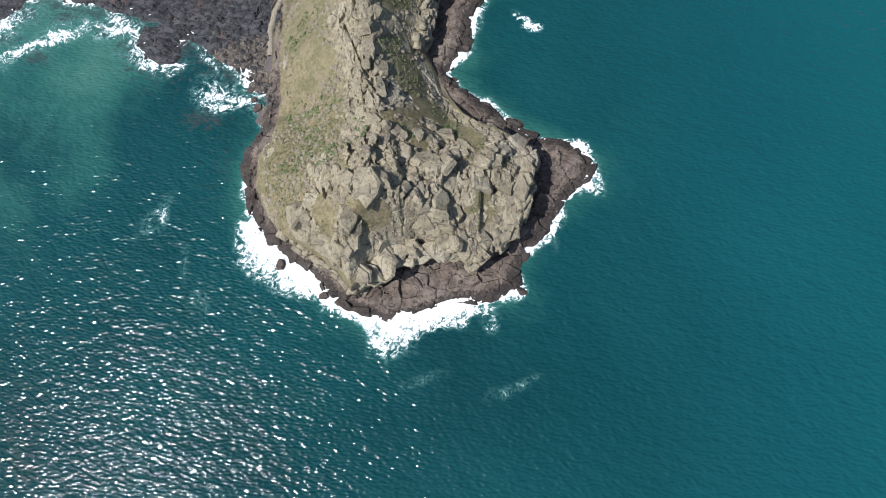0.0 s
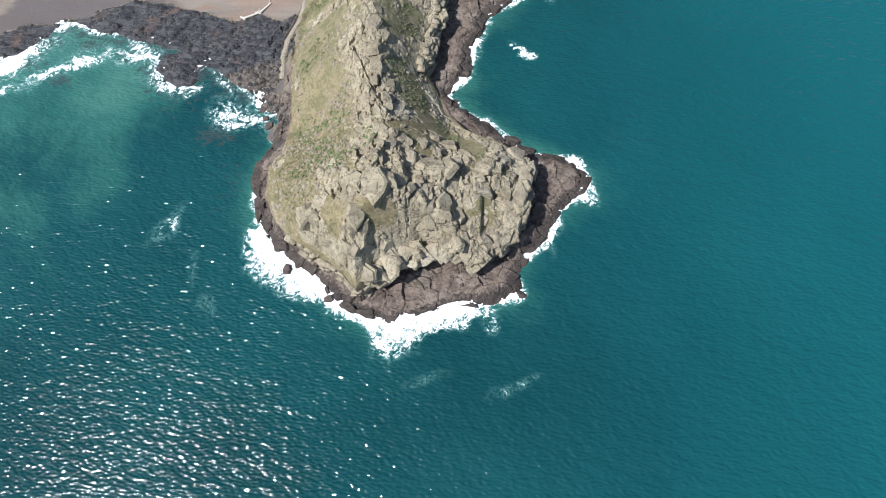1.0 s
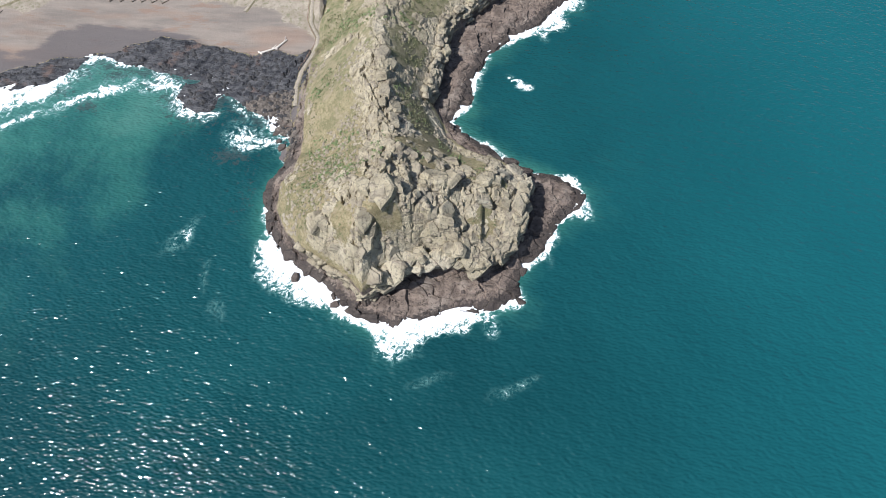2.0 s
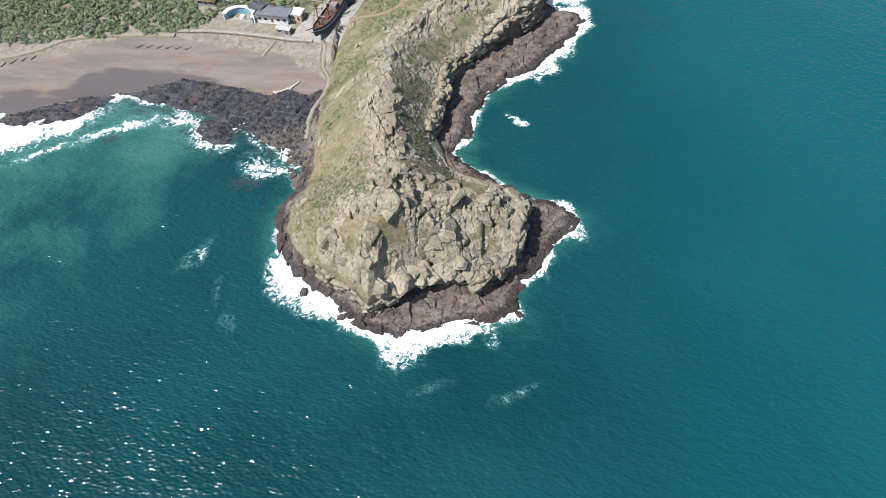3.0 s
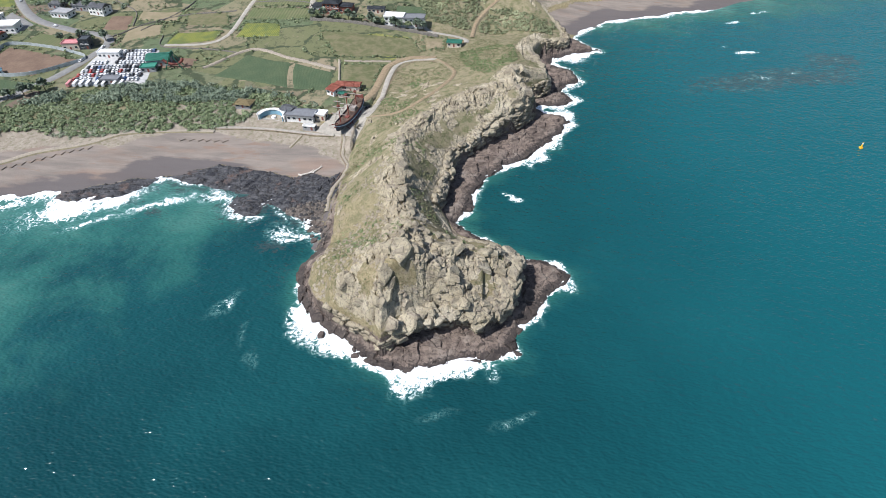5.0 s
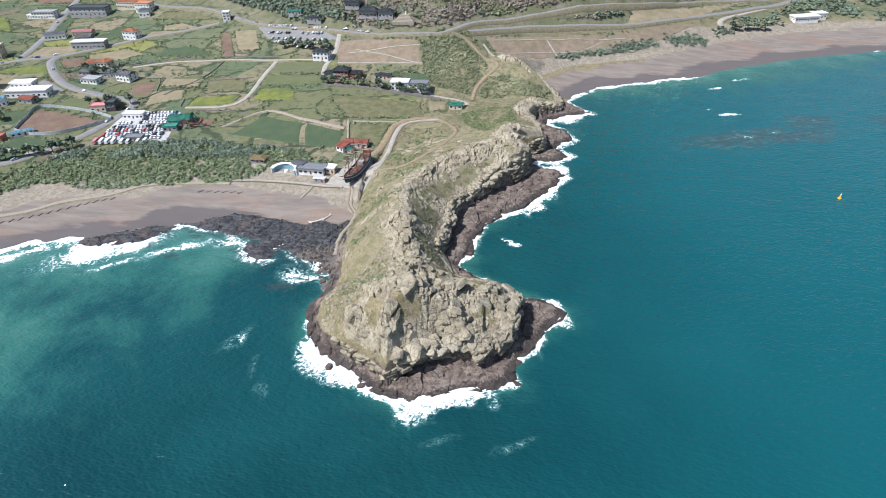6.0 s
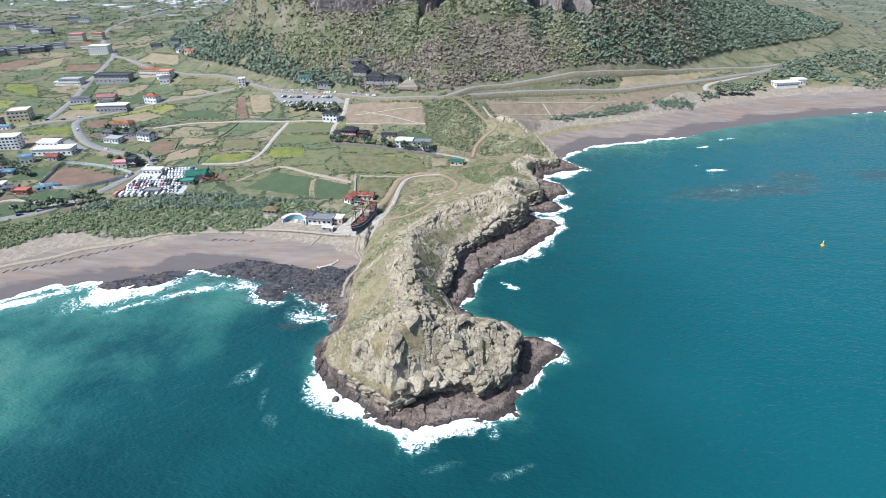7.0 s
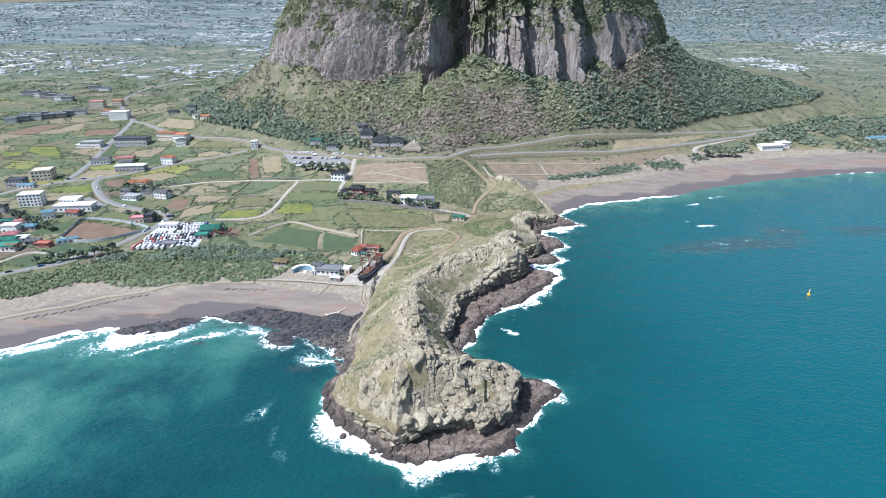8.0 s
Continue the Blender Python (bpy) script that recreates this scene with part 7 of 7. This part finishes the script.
def tree_kind(height, spread, seed, leaf):
    g = random.Random(seed)
    bm = bmesh.new()
    rod(bm, (0, 0, -0.5), (0.15, 0.1, height * 0.55), height * 0.035, height * 0.018, 8)
    for k in range(5):
        a = g.uniform(0, 6.28)
        z = height * g.uniform(0.35, 0.55)
        rod(bm, (0.1, 0.05, z), (math.cos(a) * spread * 0.6, math.sin(a) * spread * 0.6, z + height * 0.18), height * 0.014, height * 0.006, 5)
    crown = bmesh.new()
    for k in range(150):
        a, up = g.uniform(0, 6.28), g.uniform(-0.5, 1)
        f = math.sqrt(max(0, 1 - up * up)) * g.uniform(0.45, 1.1)
        c = Vector((math.cos(a) * f * spread, math.sin(a) * f * spread, height * 0.66 + up * height * 0.32 * g.uniform(0.6, 1.1)))
        q = Euler((g.uniform(-0.9, 0.9), g.uniform(-0.9, 0.9), g.uniform(0, 6.28))).to_matrix()
        s = spread * g.uniform(0.16, 0.3)
        vs = [crown.verts.new(c + q @ Vector(p) * s) for p in ((-1, -0.7, 0), (1, -0.7, 0.1), (1, 0.7, 0), (-1, 0.7, 0.15))]
        crown.faces.new(vs)
    return bm, crown, leaf


kinds = []
for height, spread, seed, leaf, lab in ((7.5, 2.6, 1, M_PINE, "dark green pine with a crooked trunk"), (6.0, 2.4, 2, M_SCRUB, "green broadleaf tree with a loose crown"), (9.0, 3.0, 3, M_PINE, "tall dark pine beside the road")):
    t = thing("tree", 0, 0, 0, 0, lab, "tree", "single trees")
    trunk, crown, leaf = tree_kind(height, spread, seed, leaf)
    part("trunk", trunk, M_BARK, t)
    part("crown", crown, leaf, t)
    kinds.append(t)
g = random.Random(77)
places = []
for x0, y0, x1, y1, n in ((-150, 338, -60, 322, 16), (-380, 362, -330, 350, 14), (-205, 405, -160, 398, 10), (-440, 290, -380, 262, 16), (228, 530, 262, 540, 10), (-345, 200, -300, 226, 12), (-330, 296, -300, 300, 6)):
    for k in range(n):
        f = k / max(1, n - 1)
        places.append((x0 + (x1 - x0) * f + g.uniform(-2, 2), y0 + (y1 - y0) * f + g.uniform(-2, 2)))
for k, (xx, yy) in enumerate(places):
    m = pose(xx, yy, land(xx, yy), 0, 0, g.uniform(0, 360))
    if k < 3:
        kinds[k].matrix_world = m
    else:
        copy_thing(kinds[k % 3], m)


# ---------------------------------------------------------------- rocks on the headland


def rock_mesh(seed, flat=False):
    """A broken block with flat sides and chipped upper edges; flat: two or three thin beds on one another."""
    g = random.Random(seed)
    bm = bmesh.new()
    n = g.randint(5, 7)
    turn = [6.283 * (k + g.uniform(-0.3, 0.3)) / n for k in range(n)]
    reach = [g.uniform(0.75, 1.15) for k in range(n)]
    lean_x, lean_y = g.uniform(-0.22, 0.22), g.uniform(-0.22, 0.22)
    beds = g.choice((2, 3)) if flat else 1
    z, shrink, off_x, off_y = -0.8, 1.0, 0.0, 0.0
    for bed in range(beds):
        high = 1.35 / beds * g.uniform(0.8, 1.2)
        rings = []
        for level, keep in ((z, 1.06), (z + high * 0.78, g.uniform(0.94, 1.0)), (z + high, g.uniform(0.74, 0.86))):
            ring = []
            for a, r in zip(turn, reach):
                q = r * shrink * keep * g.uniform(0.94, 1.06)
                px, py = math.cos(a) * q + off_x, math.sin(a) * q + off_y
                ring.append(bm.verts.new((px, py, level + (lean_x * px + lean_y * py if bed == beds - 1 or level > z else 0) + g.uniform(-0.03, 0.03))))
            rings.append(ring)
        for a, b in zip(rings, rings[1:]):
            for k in range(n):
                bm.faces.new((a[k], a[(k + 1) % n], b[(k + 1) % n], b[k]))
        bm.faces.new(rings[-1])
        bm.faces.new(rings[0][::-1])
        z += high * 0.96
        shrink *= g.uniform(0.72, 0.95)
        off_x, off_y = off_x + g.uniform(-0.15, 0.15), off_y + g.uniform(-0.15, 0.15)
    me = bpy.data.meshes.new("rock")
    bm.to_mesh(me)
    bm.free()
    me.materials.append(M_TUFF)
    return me


ROCKS = [rock_mesh(k) for k in range(12)] + [rock_mesh(40 + k, True) for k in range(6)]
g = np.random.default_rng(404)
rock_count = 0


def slab(x, y, z, sx, sy, sz, tilt_x, tilt_y, turn, kind):
    ob = new("rock", ROCKS[kind])
    ob.parent = ground
    ob.matrix_world = pose(x, y, z, tilt_x, tilt_y, turn) @ Matrix.Diagonal((sx, sy, sz, 1))
    return ob


def slope_at(x, y, e=2.5):
    return (land(x + e, y) - land(x - e, y)) / (2 * e), (land(x, y + e) - land(x, y - e)) / (2 * e)


# jointed slabs over the head and along the crests
tried = 0
while rock_count < 205 and tried < 20000:
    tried += 1
    if g.random() < 0.68:
        x, y = g.uniform(-62, 14), g.uniform(42, 94)
    else:
        f = g.uniform(0, 10)
        i = int(min(f, 9))
        a, b = CREST_SPINE[i], CREST_SPINE[i + 1]
        x, y = a[0] + (b[0] - a[0]) * (f - i) + g.normal(0, 4), a[1] + (b[1] - a[1]) * (f - i) + g.normal(0, 3)
        if g.random() < 0.4:
            f = g.uniform(0, 4)
            i = int(min(f, 3))
            a, b = CREST_NORTH[i], CREST_NORTH[i + 1]
            x, y = a[0] + (b[0] - a[0]) * (f - i) + g.normal(4, 6), a[1] + (b[1] - a[1]) * (f - i) + g.normal(-4, 6)
    if cover_at("rock", x, y) < 0.45 or land(x, y) < 5:
        continue
    gx, gy = slope_at(x, y)
    if abs(gx) + abs(gy) > 2.2:
        continue
    size = 0.9 + 2.5 * g.random() ** 2.2
    slab(x, y, land(x, y) - size * 0.12, size * g.uniform(0.8, 1.2), size * g.uniform(1.0, 1.8), size * g.uniform(0.5, 0.8), math.degrees(math.atan(gy)) * 0.8 + g.normal(0, 6), -math.degrees(math.atan(gx)) * 0.8 + g.normal(0, 7), 20 + g.normal(0, 35), int(g.integers(12)))
    rock_count += 1
SLABS = [(-34.5, 62, 4.6, 6.5, 1.6, 12), (-39.5, 53.5, 3.4, 4.6, 1.5, 25), (-37.5, 51.5, 1.8, 4.2, 1.8, 8), (-31.5, 50, 2.8, 3.6, 1.5, 30), (-50, 50, 3.2, 2.6, 1.2, 20), (-28, 67, 3.2, 3.4, 1.5, 0), (-3.6, 72, 4.0, 4.6, 1.5, 35),
         (6, 71, 2.8, 5.0, 1.8, 15), (-5, 58, 3.0, 3.0, 1.4, 40), (-18.5, 57.5, 2.6, 3.6, 1.4, 20), (0.5, 79, 3.6, 3.0, 1.4, 50), (-21.5, 66.5, 3.0, 3.4, 1.6, 10), (-12.5, 70, 3.4, 3.6, 1.6, 25), (-38, 108, 2.6, 3.6, 2.0, 10),
         (-42.5, 113, 3.4, 3.8, 1.8, 0), (-41, 89, 2.2, 3.8, 1.4, 15), (-43.5, 100, 3.4, 4.0, 1.6, 20), (-42, 121, 3.4, 4.2, 1.8, 5), (-46, 131, 3.2, 4.4, 1.8, 0), (-49, 143, 3.0, 4.2, 1.8, -8), (-50, 155, 3.0, 4.0, 1.6, -10)]
# the broad slabs below the summit and the blocks of the crest: x, y, half width, half length, thickness, turn
for px, py, a, b, c, turn in SLABS:
    gx, gy = slope_at(px, py, 4.0)
    slab(px, py, land(px, py) - c * 0.25, a, b, c, math.degrees(math.atan(gy)) * 0.9, -math.degrees(math.atan(gx)) * 0.9 - 4, turn, int(abs(px * 3 + py)) % 12)
# layered ledges that overhang the seaward shelf


def ledges(edge, step, low, high, big):
    """Slabs of the upper beds that jut out unevenly over the softer foot of the cliff."""
    line = spline(edge, step)
    for k, p in enumerate(line):
        d = (line[min(k + 1, len(line) - 1)] - line[max(k - 1, 0)]).normalized()
        inner = Vector((-d.y, d.x, 0))
        for back in (0.2, 2.2):
            if g.random() < 0.22:
                continue
            q = p + inner * (back + g.normal(0, 0.5)) + d * g.normal(0, 0.8)
            s = big * g.uniform(0.4, 1.0)
            top = land(p.x + inner.x * 4.5, p.y + inner.y * 4.5) - 2.6 + back * 0.8
            z = min(max(top, low), high + back * 2)
            slab(q.x, q.y, z + g.normal(0, 0.5), s * g.uniform(0.8, 1.2), s * g.uniform(1.0, 1.6), g.uniform(0.7, 1.5), g.normal(0, 8), 14 + g.normal(0, 8), math.degrees(math.atan2(-d.x, d.y)) + g.normal(0, 18), int(g.integers(18)))


ledges([(-50, 47), (-44, 43.5), (-38, 41), (-33, 41.5)], 4.0, 5, 9, 3.0)
for p in spline([(-37, 39.5), (-33, 43), (-28, 46.3), (-22, 49), (-15, 50.2), (-8, 50.6), (-3, 49)], 2.1):
    # roof beds that carry the slope on past the undercut foot
    roof = land(p.x, p.y + 5.0)
    for back, big in ((-0.6, 2.3), (1.6, 2.8)):
        s = big * g.uniform(0.45, 1.5)
        slab(p.x + g.normal(0, 0.8), p.y + back + g.normal(0, 0.5), roof - 3.6 + 1.3 * back + g.normal(0, 0.4), s * g.uniform(0.9, 1.5), s, g.uniform(0.8, 1.4), 42 + g.normal(0, 12), g.normal(0, 14), g.normal(0, 35), int(g.integers(18)))
    if g.random() < 0.6:
        s = g.uniform(0.5, 1.4)
        slab(p.x + g.normal(0, 0.8), p.y + 3 + g.normal(0, 1.5), land(p.x, p.y + 4) - 0.2, s * 1.3, s, s * 0.7, 40 + g.normal(0, 10), g.normal(0, 10), g.uniform(0, 360), int(g.integers(12)))
ledges([(-3, 50), (5, 56.5), (10.5, 64.5), (12, 74), (12.6, 85), (8, 90)], 2.4, 8, 12, 3.4)
ledges([(-27, 130), (-25, 147), (-24, 166), (-16, 180), (0, 201), (13, 214), (18, 228)], 2.6, 8, 13, 3.0)
ledges([(10, 246), (24, 255), (26, 272), (19, 296)], 3.2, 5, 11, 3.2)
ledges([(24, 320), (44, 331), (45, 345), (36, 362)], 3.6, 4, 10, 3.0)


def cliff_beds(edges, material, label, seed):
    """Thin beds that stand out unevenly from the sea cliffs, one above another, as one mesh. edges: points of the cliff foot, top of the beds."""
    rng = np.random.default_rng(seed)
    co = []
    for edge, top in edges:
        line = spline(edge, 1.9)
        for k, p in enumerate(line):
            d = (line[min(k + 1, len(line) - 1)] - line[max(k - 1, 0)]).normalized()
            inner = Vector((-d.y, d.x, 0))
            roof = min(top, land(p.x + inner.x * 5, p.y + inner.y * 5) - 0.3)
            level = 3.6 + rng.uniform(0, 0.8)
            while level < roof:
                thick = rng.uniform(0.45, 1.1)
                if rng.random() < 0.72:
                    back = 0.9 + (level - 3.5) / 6.0 + rng.normal(0, 0.55)
                    half, deep = rng.uniform(0.9, 2.4), rng.uniform(0.8, 1.5)
                    c = p + inner * back + d * rng.normal(0, 0.6)
                    skew = rng.normal(0, 0.2)
                    for up in (0, 1):
                        for a, b in ((-1, -1), (1, -1), (1, 1), (-1, 1)):
                            q = c + d * (a * half * rng.uniform(0.8, 1.1)) + inner * ((b * deep + a * skew) * rng.uniform(0.85, 1.1))
                            co.append((q.x, q.y, level + up * thick + 0.1 * a + rng.uniform(-0.06, 0.06) + 0.16 * (b + 1)))
                level += thick + rng.uniform(0.15, 0.7)
    box_faces = np.array([[0, 3, 2, 1], [4, 5, 6, 7], [0, 1, 5, 4], [1, 2, 6, 5], [2, 3, 7, 6], [3, 0, 4, 7]])
    faces = (np.arange(len(co) // 8)[:, None, None] * 8 + box_faces[None]).reshape(-1, 4)
    return tagged(raw_mesh("cliff_beds", co, faces, 4, material), label, "rock", kind="stuff")


cliff_beds([([(-3, 50), (5, 56.5), (10.5, 64.5), (12, 74), (12.6, 85), (8, 91), (-5, 97.5)], 12), ([(-64, 51), (-57, 47.5), (-46, 41.5), (-40, 36.5), (-36, 39), (-33, 44), (-28, 47.5), (-21, 51), (-10, 51.5), (-3, 50)], 9),
            ([(-27, 126), (-25, 145), (-24, 166), (-16, 179), (0, 200), (15, 213), (20, 227)], 15), ([(11, 244), (30, 256), (27, 275), (20, 297)], 12), ([(26, 318), (44, 330), (45, 345), (36, 364)], 11)],
           M_TUFF, "thin weathered beds standing out of the sea cliffs", 111)


def stones(name, x, y, size, material, label, seed, lift=0.1):
    """Loose small stones as one mesh."""
    rng = np.random.default_rng(seed)
    base = np.array([[1, 0, 0], [0.3, 0.9, 0.1], [-0.8, 0.5, 0], [-0.7, -0.7, 0.1], [0.4, -0.9, 0], [0.35, 0.2, 0.75], [-0.35, 0.1, 0.8], [0, -0.4, 0.7]])
    tri = np.array([[0, 1, 5], [1, 6, 5], [1, 2, 6], [2, 3, 6], [3, 7, 6], [3, 4, 7], [4, 0, 7], [0, 5, 7], [5, 6, 7]])
    n = len(x)
    a = rng.uniform(0, 6.28, n)
    pts = base[None] * rng.uniform(0.7, 1.3, (n, 8, 3)) * size[:, None, None]
    px = pts[..., 0] * np.cos(a)[:, None] - pts[..., 1] * np.sin(a)[:, None] + x[:, None]
    py = pts[..., 0] * np.sin(a)[:, None] + pts[..., 1] * np.cos(a)[:, None] + y[:, None]
    pz = pts[..., 2] + (lands(x, y) - lift * size)[:, None]
    co = np.stack([px, py, pz], -1).reshape(-1, 3)
    faces = (np.arange(n)[:, None, None] * 8 + tri[None]).reshape(-1, 3)
    return tagged(raw_mesh(name, co, faces, 3, material), label, "stones", kind="stuff")


M_DARKROCK = plain_material("dark_shelf_rock", (0.095, 0.075, 0.065), 0.9, 0, 0.4, 0.9, 0.25, 0.3)
DARK_ROCKS = [rock_mesh(70 + k) for k in range(4)]
for me in DARK_ROCKS:
    me.materials.clear()
    me.materials.append(M_DARKROCK)
M_LAVA = plain_material("black_lava_rock", (0.05, 0.048, 0.048), 0.9, 0, 0.45, 0.9, 0.25, 0.3)
for px, py, size in ((-67, 45.5, 1.8), (-51, 36.5, 1.6), (-46, 34.5, 1.2), (-86, 103, 1.9), (-90, 110, 1.5), (-88, 106, 1.3)):
    ob = slab(px, py, 0.1, size * 1.2, size, size * 0.7, 5, 4, px * 7, int(abs(px)) % 12)
    ob.data = DARK_ROCKS[int(abs(px)) % 4]
x, y, rng = scatter(2600, -95, 60, 24, 340, 41, lambda x, y, g: (cover_at("shelf", x, y) > 0.5) & (fbm(x, y, 9, 3, 94) > 0.05) & (lands(x, y) > 0.5) & (lands(x, y) < 6))
stones("shelf_stones", x, y, rng.uniform(0.3, 1.1, len(x)) ** 1.3, M_DARKROCK, "dark brown loose stones on the wave-cut shelf", 42)
x, y, rng = scatter(1700, -240, -80, 98, 162, 43, lambda x, y, g: (cover_at("lava", x, y) > 0.5) & (lands(x, y) > -0.5))
stones("lava_stones", x, y, rng.uniform(0.3, 1.0, len(x)) ** 1.5 * 1.5, M_LAVA, "black broken lava stones beside the sand", 44, 0.3)
x, y, rng = scatter(2600, -64, 16, 40, 250, 45, lambda x, y, g: (cover_at("rock", x, y) > 0.5) & (lands(x, y) > 4))
stones("tuff_stones", x, y, rng.uniform(0.35, 1.2, len(x)), M_TUFF, "small pale stones between the slabs", 46, 0.2)
x, y, rng = scatter(1900, -80, -40, 48, 150, 47, lambda x, y, g: (cover_at("rock", x, y) < 0.5) & (lands(x, y) > 4.5) & (fbm(x, y, 10, 3, 99) > -0.05))
stones("slope_stones", x, y, rng.uniform(0.25, 0.95, len(x)) ** 1.3 * 1.3, M_TUFF, "scattered pale stones in the dry grass slope", 48, 0.3)
